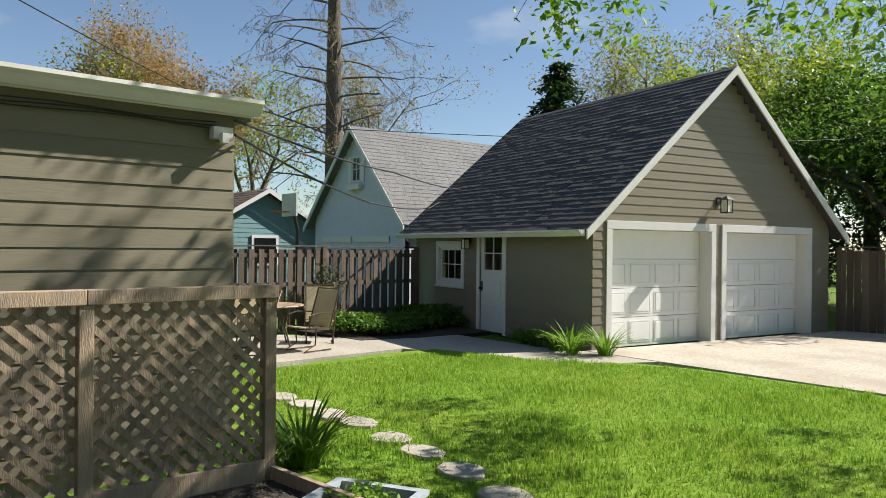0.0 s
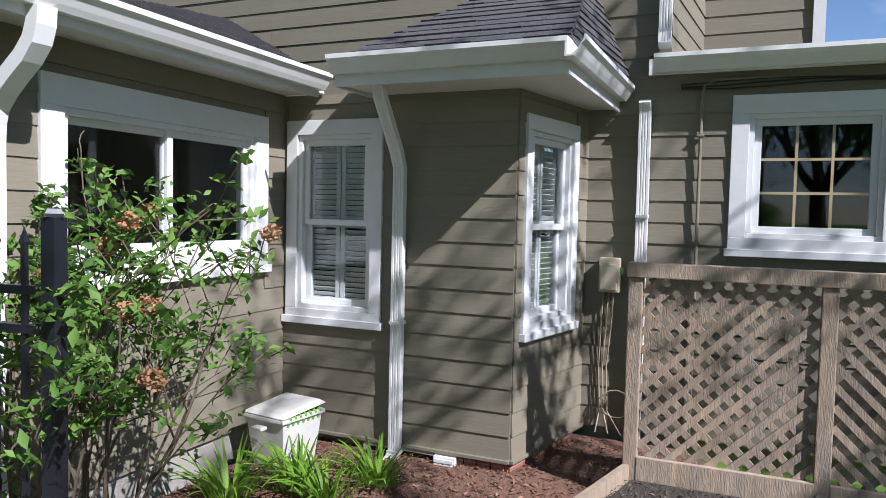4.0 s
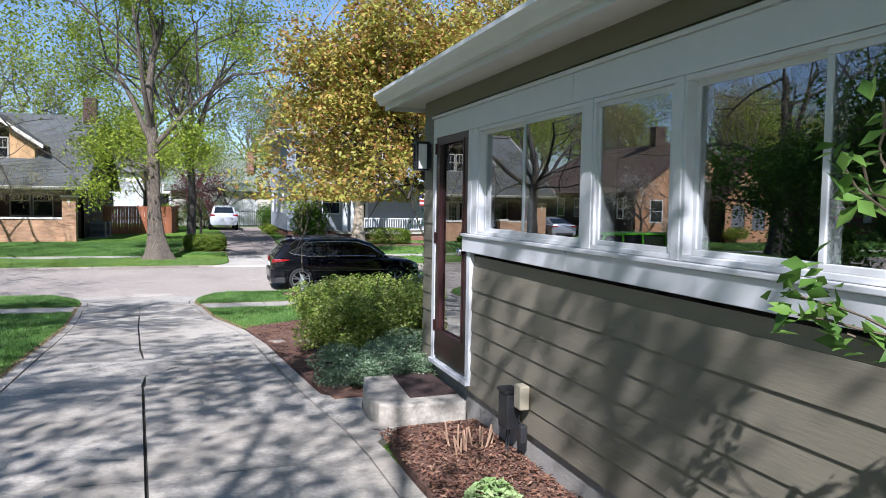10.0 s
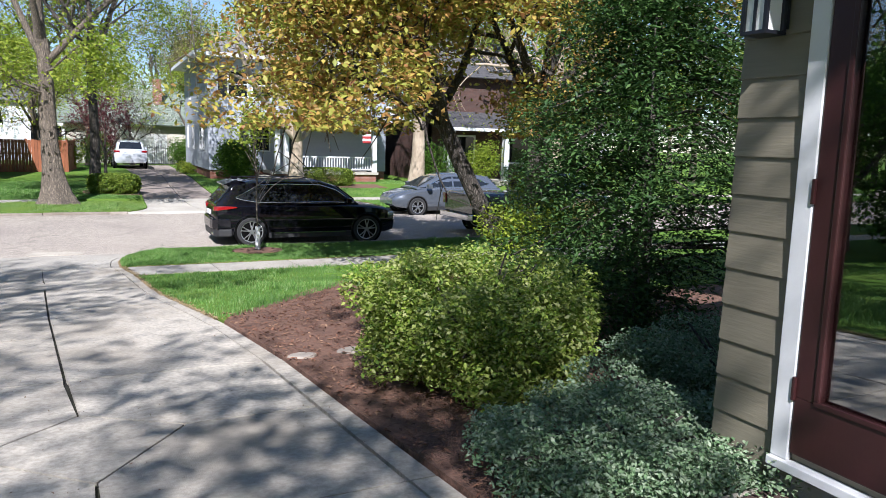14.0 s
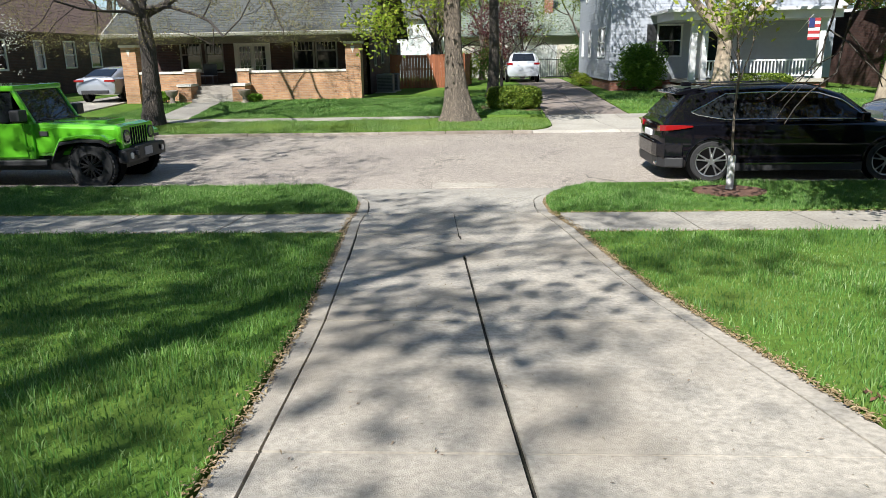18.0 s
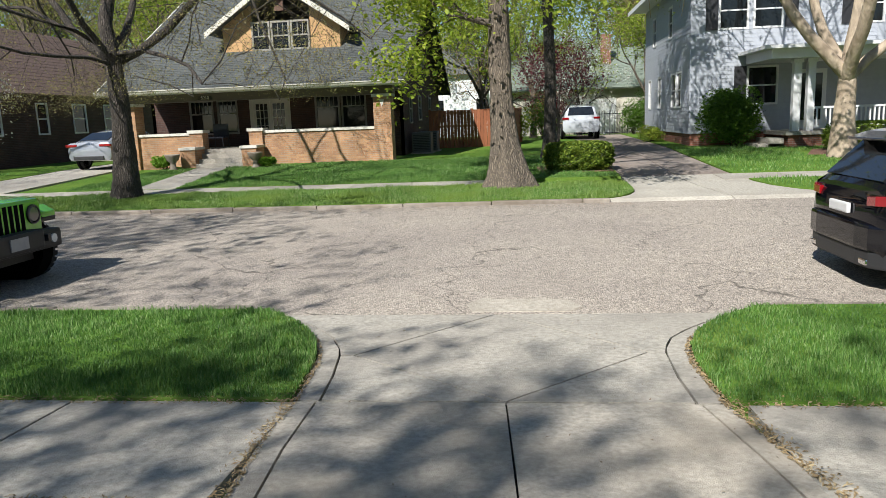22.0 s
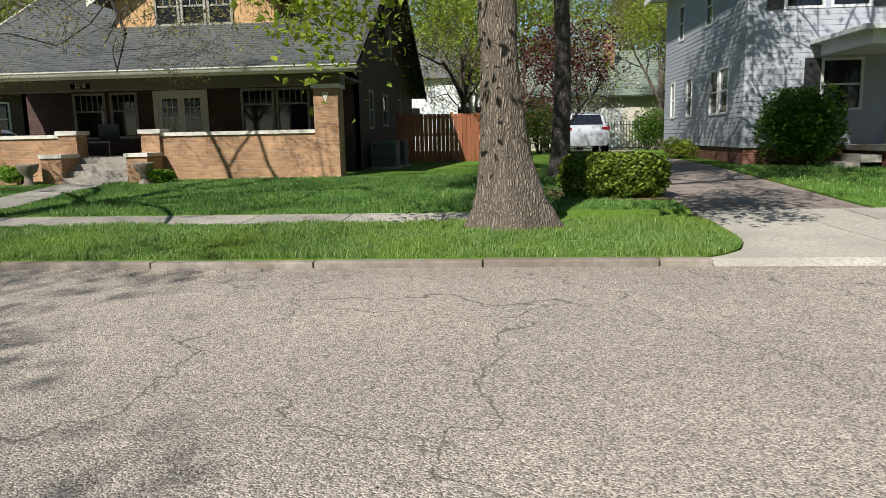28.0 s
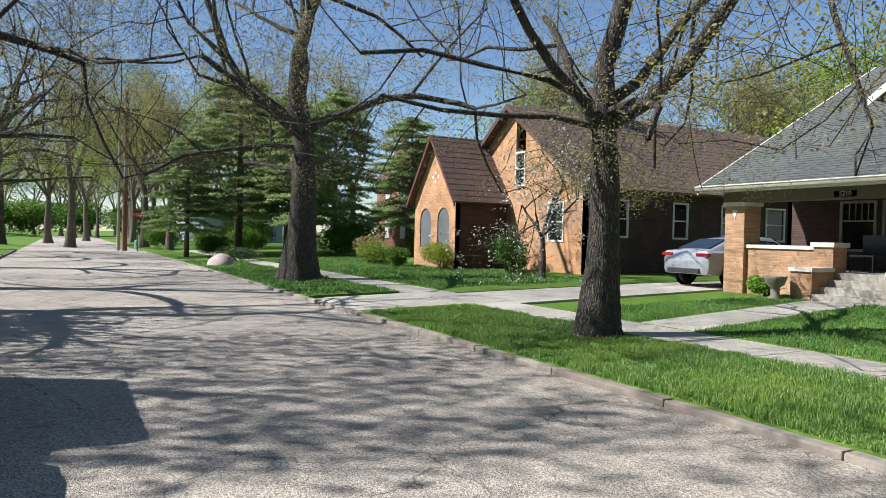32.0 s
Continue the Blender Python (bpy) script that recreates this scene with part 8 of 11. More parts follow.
            g.obj("wheel_well", WELL_SHADE, c)
            wheel(c, xw, sy * (hwm - 0.10), rw, 0.23, sy, rim_mat, spokes, rim_r=rim_r)
        # door seams and handles
        for xd in (-wb * 0.22, wb * 0.07):
            boxes("door_handle", trim or body_mat, c, (xd, xd + 0.2, sy * (hwm - 0.005), sy * (hwm + 0.03), prof[len(prof) // 2][2] - 0.16, prof[len(prof) // 2][2] - 0.125))
        boxes("wing_mirror", body_mat, c, (house[-1][0] - 0.45, house[-1][0] - 0.3, sy * (hwm - 0.02), sy * (hwm + 0.2), house[-1][1] + 0.04, house[-1][1] + 0.2), bevel=0.03)
    return c


def lamp_box(parent, name, m, *b):
    return boxes(name, m, parent, *b, bevel=0.02)


# black sports utility car at the near kerb
BLACKP = paint("black_car_paint", (0.004, 0.004, 0.006), 0.05, coat=0.0)
suv = car("black_suv", "glossy black sports utility car parked at the kerb", (5.46, 26.92, -1.2), 0, 4.9, 1.94, 1.75, 3.08, 0.385, BLACKP,
          [(-2.42, 0.42, 0.95, 0.80), (-2.36, 0.34, 1.08, 0.90), (-2.0, 0.30, 1.10, 0.965), (-1.0, 0.26, 1.10, 0.97), (0.0, 0.25, 1.09, 0.97), (1.0, 0.26, 1.08, 0.97), (1.7, 0.27, 1.03, 0.96), (2.1, 0.28, 0.98, 0.92), (2.38, 0.34, 0.86, 0.80), (2.46, 0.44, 0.70, 0.66)],
          [(-2.38, 1.05, 1.10, 0.86, 0.82), (-1.92, 1.09, 1.62, 0.87, 0.70), (-1.4, 1.10, 1.71, 0.88, 0.70), (-0.6, 1.10, 1.74, 0.88, 0.70), (0.3, 1.10, 1.72, 0.88, 0.69), (0.75, 1.09, 1.58, 0.87, 0.69), (1.35, 1.07, 1.12, 0.84, 0.76)], spokes=5, arch_mat=BLACKP, rim_r=0.74)
for sy in (-1, 1):
    tail = [(-2.44, 0.60), (-2.435, 0.78), (-2.37, 0.905), (-2.12, 0.962), (-1.9, 0.978), (-1.93, 0.93), (-2.3, 0.84), (-2.38, 0.60)]
    lo, hi = (0.93, 0.945, 0.95, 0.985, 1.02, 1.02, 0.95, 0.93), (1.03, 1.05, 1.06, 1.065, 1.05, 1.05, 1.05, 1.03)
    Geo().add([(x, sy * y, z) for (x, y), z in zip(tail, lo)] + [(x, sy * y, z) for (x, y), z in zip(tail, hi)],
              [tuple(range(8)), tuple(range(15, 7, -1))] + [(k, (k + 1) % 8, (k + 1) % 8 + 8, k + 8) for k in range(8)]).obj("tail_lamp", REDLAMP, suv, bevel=0.008)
    lamp_box(suv, "head_lamp", CLEARLAMP, (2.12, 2.36, sy * 0.55, sy * 0.87, 0.74, 0.86))
    lamp_box(suv, "exhaust", CHROME, (-2.47, -2.35, sy * 0.55, sy * 0.72, 0.30, 0.37))
    Geo().tube([(-1.75, sy * 0.64, 1.70), (-1.5, sy * 0.655, 1.755), (0.1, sy * 0.65, 1.765), (0.35, sy * 0.64, 1.71)], 0.014, 6).obj("roof_rail", BLACK_METAL, suv)
    boxes("side_strip", CHROME, suv, (-0.95, 0.95, sy * 0.955, sy * 0.985, 0.33, 0.352))
lamp_box(suv, "number_plate", WHITE, (-2.475, -2.43, -0.24, 0.24, 0.80, 0.92))
bump = [(-2.50, -0.5), (-2.47, -0.74), (-2.36, -0.90), (-2.06, -0.972), (-2.0, -0.9)]
bump += [(x, -y) for x, y in reversed(bump)]
Geo().prism([(x, y, 0) for x, y in bump], (0, 0, 0.46), (0, 0, 0.74)).obj("rear_bumper", BLACKP, suv, bevel=0.035)
Geo().prism([(x * 0.99, y * 0.985, 0) for x, y in bump], (0, 0, 0.27), (0, 0, 0.47)).obj("bumper_skirt", BLACK_PLASTIC, suv, bevel=0.03)
lamp_box(suv, "grille", BLACK_PLASTIC, (2.4, 2.5, -0.42, 0.42, 0.52, 0.74))
Geo().prism([(-1.62, -0.60, 1.725), (-1.95, -0.60, 1.685), (-2.17, -0.60, 1.615), (-2.15, -0.60, 1.585), (-1.9, -0.60, 1.59)], (0, 0, 0), (0, 1.2, 0)).obj("roof_spoiler", BLACKP, suv, bevel=0.015)
lamp_box(suv, "aerial_fin", BLACKP, (-1.9, -1.72, -0.03, 0.03, 1.72, 1.80))

suv.scale = (0.94, 0.94, 0.905)

# bright green off-road car
GREENP = paint("bright_green_car_paint", (0.13, 0.47, 0.02), 0.2, 0.15)
jp = thing("green_offroad_car", "bright green boxy off-road car with a slotted grille", "car", at=(-8.21, 26.68, -1.2))
for sy in (-1, 1):
    for xw in (-1.46, 1.66):
        wheel(jp, xw, sy * 0.80, 0.40, 0.27, sy, ALLOY_DARK, 7, tread=True, rim_r=0.56)
        fl = [(xw - 0.62, 0.62), (xw - 0.46, 0.90), (xw - 0.1, 0.955), (xw + 0.26, 0.94), (xw + 0.40, 0.86)] if xw > 0 else [(xw - 0.62, 0.62), (xw - 0.46, 0.90), (xw + 0.40, 0.93), (xw + 0.66, 0.66)]
        fl2 = [(x * 1.0, z - 0.07) for x, z in fl]
        poly = [(x, sy * 0.72, z) for x, z in fl] + [(x, sy * 0.72, z) for x, z in reversed(fl2)]
        Geo().prism(poly, (0, 0, 0), (0, sy * 0.27, 0)).obj("wheel_flare", GREENP if xw > 0 else BLACK_PLASTIC, jp, bevel=0.018)
        if xw > 0:
            under = [(x - 0.01, sy * 0.72, z - 0.072) for x, z in fl] + [(x - 0.02, sy * 0.72, z - 0.125) for x, z in reversed(fl)]
            Geo().prism(under, (0, 0, 0), (0, sy * 0.285, 0)).obj("flare_lip", BLACK_PLASTIC, jp, bevel=0.008)
boxes("tub", GREENP, jp, (-2.1, 0.62, -0.78, 0.78, 0.52, 1.14), bevel=0.03)
g = Geo()
g.add([(0.6, -0.74, 0.55), (2.06, -0.62, 0.6), (2.06, 0.62, 0.6), (0.6, 0.74, 0.55), (0.6, -0.74, 1.15), (2.06, -0.60, 1.075), (2.06, 0.60, 1.075), (0.6, 0.74, 1.15)], [(0, 3, 2, 1), (4, 5, 6, 7), (0, 1, 5, 4), (1, 2, 6, 5), (2, 3, 7, 6), (3, 0, 4, 7)])
g.obj("bonnet", GREENP, jp, bevel=0.08)
boxes("bonnet_bulge", GREENP, jp, (0.72, 1.75, -0.34, 0.34, 1.06, 1.15), bevel=0.04)
grl = boxes("grille", GREENP, jp, (2.03, 2.12, -0.64, 0.64, 0.62, 1.06), bevel=0.045)
for k in range(7):
    y = -0.288 + k * 0.096
    # dark sheet on the grille for the shade within each slot
    boxes("grille_slot", WELL_SHADE, grl, (2.112, 2.124, y - 0.034, y + 0.034, 0.69, 1.01), bevel=0.004)
for sy in (-1, 1):
    hl = Geo().lathe([(0.0, 0.0), (0.10, 0.0), (0.10, 0.04), (0.085, 0.05), (0.0, 0.05)], (2.09, sy * 0.475, 0.87), "x", 20).obj("head_lamp", DARKLENS, jp)
    Geo().lathe([(0.098, 0.0), (0.118, 0.0), (0.118, 0.055), (0.098, 0.055)], (2.085, sy * 0.475, 0.87), "x", 24, closed=True).obj("lamp_ring", BLACK_PLASTIC, hl)
    boxes("indicator", mat("orange_lens", (0.6, 0.18, 0.02), rough=0.2, var=0.05, bump=0), jp, (2.02, 2.055, sy * 0.76, sy * 0.97, 0.80, 0.855))
    boxes("wing_mirror", BLACK_PLASTIC, jp, (0.42, 0.6, sy * 0.80, sy * 1.04, 1.18, 1.38), bevel=0.03)
    # doors, glass, hinges
    boxes("front_door", GREENP, jp, (-0.32, 0.5, sy * 0.78, sy * 0.81, 0.56, 1.14), bevel=0.012)
    boxes("rear_door", GREENP, jp, (-1.12, -0.34, sy * 0.78, sy * 0.81, 0.56, 1.14), bevel=0.012)
    boxes("side_glass", CARGLASS, jp, (-0.3, 0.32, sy * 0.71, sy * 0.745, 1.16, 1.66))
    boxes("side_glass", CARGLASS, jp, (-1.08, -0.36, sy * 0.71, sy * 0.745, 1.16, 1.66))
    boxes("side_glass", CARGLASS, jp, (-2.0, -1.2, sy * 0.71, sy * 0.745, 1.18, 1.64))
    for x in (-0.34, -1.14):
        boxes("pillar", GREENP, jp, (x - 0.04, x + 0.04, sy * 0.70, sy * 0.76, 1.14, 1.68))
    for x in (0.3, -0.5):
        boxes("door_handle", GREENP, jp, (x - 0.6, x - 0.42, sy * 0.81, sy * 0.835, 0.98, 1.03))
    for z in (0.7, 1.02):
        boxes("hinge", GREENP, jp, (0.48, 0.6, sy * 0.79, sy * 0.83, z, z + 0.05))
    boxes("rock_rail", BLACK_PLASTIC, jp, (-0.95, 0.85, sy * 0.76, sy * 0.86, 0.42, 0.52), bevel=0.02)
    boxes("tail_lamp", REDLAMP, jp, (-2.13, -2.06, sy * 0.6, sy * 0.78, 0.85, 1.08), bevel=0.01)
    g = Geo().prism([(0.66, sy * 0.73, 1.13), (0.56, sy * 0.73, 1.13), (0.28, sy * 0.70, 1.70), (0.36, sy * 0.70, 1.70)], (0, 0, 0), (0, -sy * 0.06, 0))
    g.obj("windscreen_pillar", GREENP, jp)
g = Geo().add([(0.63, -0.68, 1.14), (0.63, 0.68, 1.14), (0.34, 0.66, 1.68), (0.34, -0.66, 1.68), (0.60, -0.68, 1.14), (0.60, 0.68, 1.14), (0.31, 0.66, 1.68), (0.31, -0.66, 1.68)], [(0, 1, 2, 3), (7, 6, 5, 4), (0, 4, 5, 1), (1, 5, 6, 2), (2, 6, 7, 3), (3, 7, 4, 0)])
g.obj("windscreen", CARGLASS, jp)
boxes("roof", GREENP, jp, (-2.08, 0.38, -0.74, 0.74, 1.68, 1.78), bevel=0.035)
boxes("rear_wall", GREENP, jp, (-2.12, -2.06, -0.74, 0.74, 1.1, 1.68), bevel=0.01)
for sy in (-1, 1):
    for xw in (-1.46, 1.66):
        # dark disc for the shade behind each wheel
        Geo().lathe([(0.0, -0.1), (0.46, -0.1), (0.46, 0.1), (0.0, 0.1)], (xw, sy * 0.68, 0.44), "y", 24).obj("wheel_well", WELL_SHADE, jp)
    boxes("wing_vent", BLACK_PLASTIC, jp, (0.72, 0.86, sy * 0.70, sy * 0.745, 0.92, 1.0))
    Geo().tube([(0.68, sy * 0.2, 1.165), (0.62, sy * 0.5, 1.18)], 0.012, 5).obj("wiper", BLACK_PLASTIC, jp)
boxes("cowl", BLACK_PLASTIC, jp, (0.60, 0.74, -0.66, 0.66, 1.13, 1.16))
boxes("front_bumper", BLACK_PLASTIC, jp, (2.08, 2.25, -0.80, 0.80, 0.43, 0.67), bevel=0.05)
boxes("bumper_centre", BLACK_PLASTIC, jp, (2.10, 2.29, -0.42, 0.42, 0.46, 0.70), bevel=0.04)
for sy in (-0.5, 0.44):
    boxes("tow_hook", BLACK_METAL, jp, (2.24, 2.31, sy, sy + 0.06, 0.54, 0.62))
boxes("number_plate", mat("grey_plate", (0.3, 0.3, 0.32), rough=0.5), jp, (2.288, 2.303, -0.2, 0.1, 0.51, 0.65))
for sy in (-1, 1):
    Geo().lathe([(0.0, 0.0), (0.055, 0.0), (0.055, 0.02), (0.0, 0.02)], (2.245, sy * 0.62, 0.55), "x", 16).obj("fog_lamp", CLEARLAMP, jp)
boxes("chassis", BLACK_PLASTIC, jp, (-2.0, 2.0, -0.55, 0.55, 0.3, 0.55))
sp = Geo().lathe([(0.0, -0.12), (0.39, -0.12), (0.41, -0.06), (0.41, 0.06), (0.39, 0.12), (0.0, 0.12)], (-2.26, 0, 1.0), "x", 24).obj("spare_wheel", RUBBER, jp)

# grey hatchback across the street, pickup, pale cars
car("grey_hatchback", "metallic grey hatchback parked across the street", (12.2, 32.7, -1.19), 180, 4.4, 1.8, 1.5, 2.65, 0.33, paint("grey_car_paint", (0.16, 0.18, 0.21), 0.2, 0.6),
    [(-2.15, 0.4, 0.85, 0.72), (-2.05, 0.3, 0.98, 0.84), (-1.2, 0.26, 1.0, 0.9), (0.0, 0.24, 0.98, 0.9), (0.9, 0.25, 0.96, 0.89), (1.6, 0.27, 0.86, 0.86), (2.05, 0.32, 0.72, 0.74), (2.18, 0.4, 0.6, 0.62)],
    [(-2.0, 0.97, 1.02, 0.78, 0.72), (-1.6, 0.98, 1.40, 0.8, 0.64), (-0.8, 0.98, 1.5, 0.81, 0.62), (0.1, 0.98, 1.49, 0.81, 0.62), (0.5, 0.97, 1.36, 0.8, 0.62), (1.3, 0.93, 0.97, 0.76, 0.7)])
pk = car("dark_pickup", "dark grey pickup truck parked at the kerb", (12.7, 26.95, -1.2), 0, 5.4, 1.9, 1.8, 3.3, 0.4, paint("dark_pickup_paint", (0.02, 0.024, 0.026), 0.25),
         [(-2.7, 0.5, 1.15, 0.86), (-2.62, 0.45, 1.2, 0.93), (-1.0, 0.42, 1.2, 0.95), (0.0, 0.42, 1.18, 0.95), (1.2, 0.42, 1.15, 0.94), (2.2, 0.45, 1.08, 0.9), (2.65, 0.55, 0.95, 0.8)],
         [(-0.65, 1.18, 1.25, 0.85, 0.8), (-0.55, 1.18, 1.78, 0.86, 0.7), (0.3, 1.18, 1.83, 0.86, 0.7), (0.9, 1.17, 1.76, 0.86, 0.69), (1.5, 1.14, 1.2, 0.82, 0.76)])
for sy in (-1, 1):
    lamp_box(pk, "tail_lamp", REDLAMP, (-2.74, -2.64, sy * 0.78, sy * 0.95, 0.85, 1.15))
lamp_box(pk, "rear_bumper", CHROME, (-2.85, -2.7, -0.9, 0.9, 0.48, 0.64))
ws = car("white_suv", "white sports utility car on the far drive", (2.65, 58.2, gz(58)), 91, 4.7, 1.9, 1.7, 2.8, 0.36, paint("white_car_paint", (0.45, 0.47, 0.5), 0.2),
         [(-2.3, 0.42, 0.95, 0.78), (-2.25, 0.34, 1.05, 0.9), (-1.0, 0.28, 1.08, 0.94), (0.5, 0.27, 1.06, 0.94), (1.6, 0.28, 1.0, 0.92), (2.2, 0.35, 0.85, 0.8), (2.35, 0.45, 0.7, 0.68)],
         [(-2.22, 1.03, 1.1, 0.82, 0.78), (-2.0, 1.06, 1.58, 0.85, 0.68), (-1.2, 1.07, 1.68, 0.86, 0.68), (0.2, 1.07, 1.67, 0.86, 0.67), (0.6, 1.06, 1.52, 0.85, 0.67), (1.3, 1.03, 1.08, 0.82, 0.74)])
for sy in (-1, 1):
    lamp_box(ws, "tail_lamp", REDLAMP, (-2.32, -2.18, sy * 0.6, sy * 0.92, 0.98, 1.08))
ss = car("silver_saloon", "silver saloon car on the neighbour's drive", (-15.9, 46.4, gz(46.4)), 88, 4.7, 1.85, 1.45, 2.85, 0.34, paint("silver_car_paint", (0.36, 0.38, 0.42), 0.2, 0.3),
         [(-2.35, 0.42, 0.85, 0.74), (-2.28, 0.34, 0.98, 0.86), (-1.6, 0.28, 1.0, 0.92), (0.0, 0.25, 0.93, 0.92), (1.2, 0.25, 0.9, 0.91), (2.0, 0.3, 0.78, 0.86), (2.3, 0.4, 0.62, 0.7)],
         [(-2.1, 0.98, 1.0, 0.72, 0.68), (-1.2, 0.96, 1.33, 0.78, 0.6), (-0.3, 0.94, 1.44, 0.8, 0.6), (0.5, 0.94, 1.4, 0.8, 0.6), (1.5, 0.9, 0.95, 0.76, 0.7)])
for sy in (-1, 1):
    lamp_box(ss, "tail_lamp", REDLAMP, (-2.37, -2.24, sy * 0.45, sy * 0.88, 0.84, 0.93))
lamp_box(ss, "rear_bumper_insert", BLACK_PLASTIC, (-2.4, -2.3, -0.6, 0.6, 0.36, 0.5))


# ---- plants ----
rng = np.random.default_rng(7)


def quick_mesh(name, verts, faces_flat, nper, material, parent=None, label=""):
    """A mesh straight from arrays: verts (N,3), faces with nper corners each."""
    me = bpy.data.meshes.new(name)
    me.vertices.add(len(verts))
    me.vertices.foreach_set("co", np.asarray(verts, np.float32).ravel())
    nf = len(faces_flat) // nper
    me.loops.add(len(faces_flat))
    me.loops.foreach_set("vertex_index", np.asarray(faces_flat, np.int32))
    me.polygons.add(nf)
    me.polygons.foreach_set("loop_start", np.arange(0, nf * nper, nper, dtype=np.int32))
    me.update(calc_edges=True)
    me.materials.append(material)
    ob = new(name, me)
    if parent is not None:
        ob.parent = parent
    if label:
        ob["label"] = label
    return ob


def leaf_cloud(name, centres, size, material, parent=None, label="", aspect=0.55, up=0.35, jitter=0.35, droop=0.0):
    """Pointed folded leaves, one for each centre, each facing its own way."""
    n = len(centres)
    c = np.asarray(centres, float)
    nrm = rng.normal(size=(n, 3))
    nrm[:, 2] = np.abs(nrm[:, 2]) * (1 + up) + up
    nrm /= np.linalg.norm(nrm, axis=1)[:, None]
    d = rng.normal(size=(n, 3))
    d[:, 2] -= droop
    d -= (d * nrm).sum(1)[:, None] * nrm
    d /= np.linalg.norm(d, axis=1)[:, None] + 1e-9
    s = np.cross(nrm, d)
    L = size * (1 + jitter * rng.uniform(-1, 1, n))[:, None]
    Wd = L * aspect / 2
    v = np.empty((n, 4, 3))
    v[:, 0] = c - d * L * 0.5
    v[:, 1] = c + s * Wd + nrm * L * 0.10
    v[:, 2] = c + d * L * 0.5
    v[:, 3] = c - s * Wd + nrm * L * 0.10
    idx = np.arange(n * 4).reshape(n, 4)
    f = np.stack([idx[:, 0], idx[:, 1], idx[:, 2], idx[:, 0], idx[:, 2], idx[:, 3]], 1).ravel()
    return quick_mesh(name, v.reshape(-1, 3), f, 3, material, parent, label)


GROW = {"floor": -9.0, "thin": 1.0}


def grow(rnd, start, direction, length, radius, level, levels, out, tips, split=3, spread=0.7, gravity=0.02, shrink=0.62, wiggle=0.16, up=0.1, keep=0.55):
    """Limbs: each a bent tapered tube that forks along its length."""
    p, d = Vector(start), Vector(direction).normalized()
    n = 6 if level < 2 else 4
    pts, rad = [p.copy()], [radius]
    for i in range(n):
        d = (d + Vector((rnd.uniform(-wiggle, wiggle), rnd.uniform(-wiggle, wiggle), rnd.uniform(-wiggle, wiggle) + up * 0.5 - gravity * level))).normalized()
        if p.z < GROW["floor"] and d.z < 0.12:
            d = Vector((d.x, d.y, 0.16)).normalized()
        p = p + d * length / n
        pts.append(p.copy())
        rad.append(max(0.0035, radius * (1 - (1 - keep) * (i + 1) / n)))
    out.append((pts, rad, level))
    if level >= levels:
        tips.append((pts[-1], d, length))
        tips.append((pts[len(pts) // 2], d, length))
        return
    k = split if level else split + 1
    for j in range(k):
        t = 0.45 + 0.55 * (j + 1) / k if level else 0.7 + 0.3 * (j + 1) / k
        q = pts[0].lerp(pts[0], 0)
        f = t * n
        i = min(n - 1, int(f))
        q = pts[i].lerp(pts[i + 1], f - i)
        a = rnd.uniform(0, 6.283) if level else (j + rnd.uniform(-0.25, 0.25)) * 6.283 / k
        side = d.cross(Vector((math.cos(a), math.sin(a), 0.31))).normalized()
        nd = (d * (1 - spread * 0.55) + side * spread * rnd.uniform(0.75, 1.25) + Vector((0, 0, up))).normalized()
        grow(rnd, q, nd, length * shrink * rnd.uniform(0.8, 1.2), rad[i] * rnd.uniform(0.55, 0.72) * GROW["thin"], level + 1, levels, out, tips, split, spread, gravity, shrink, wiggle, up, keep)


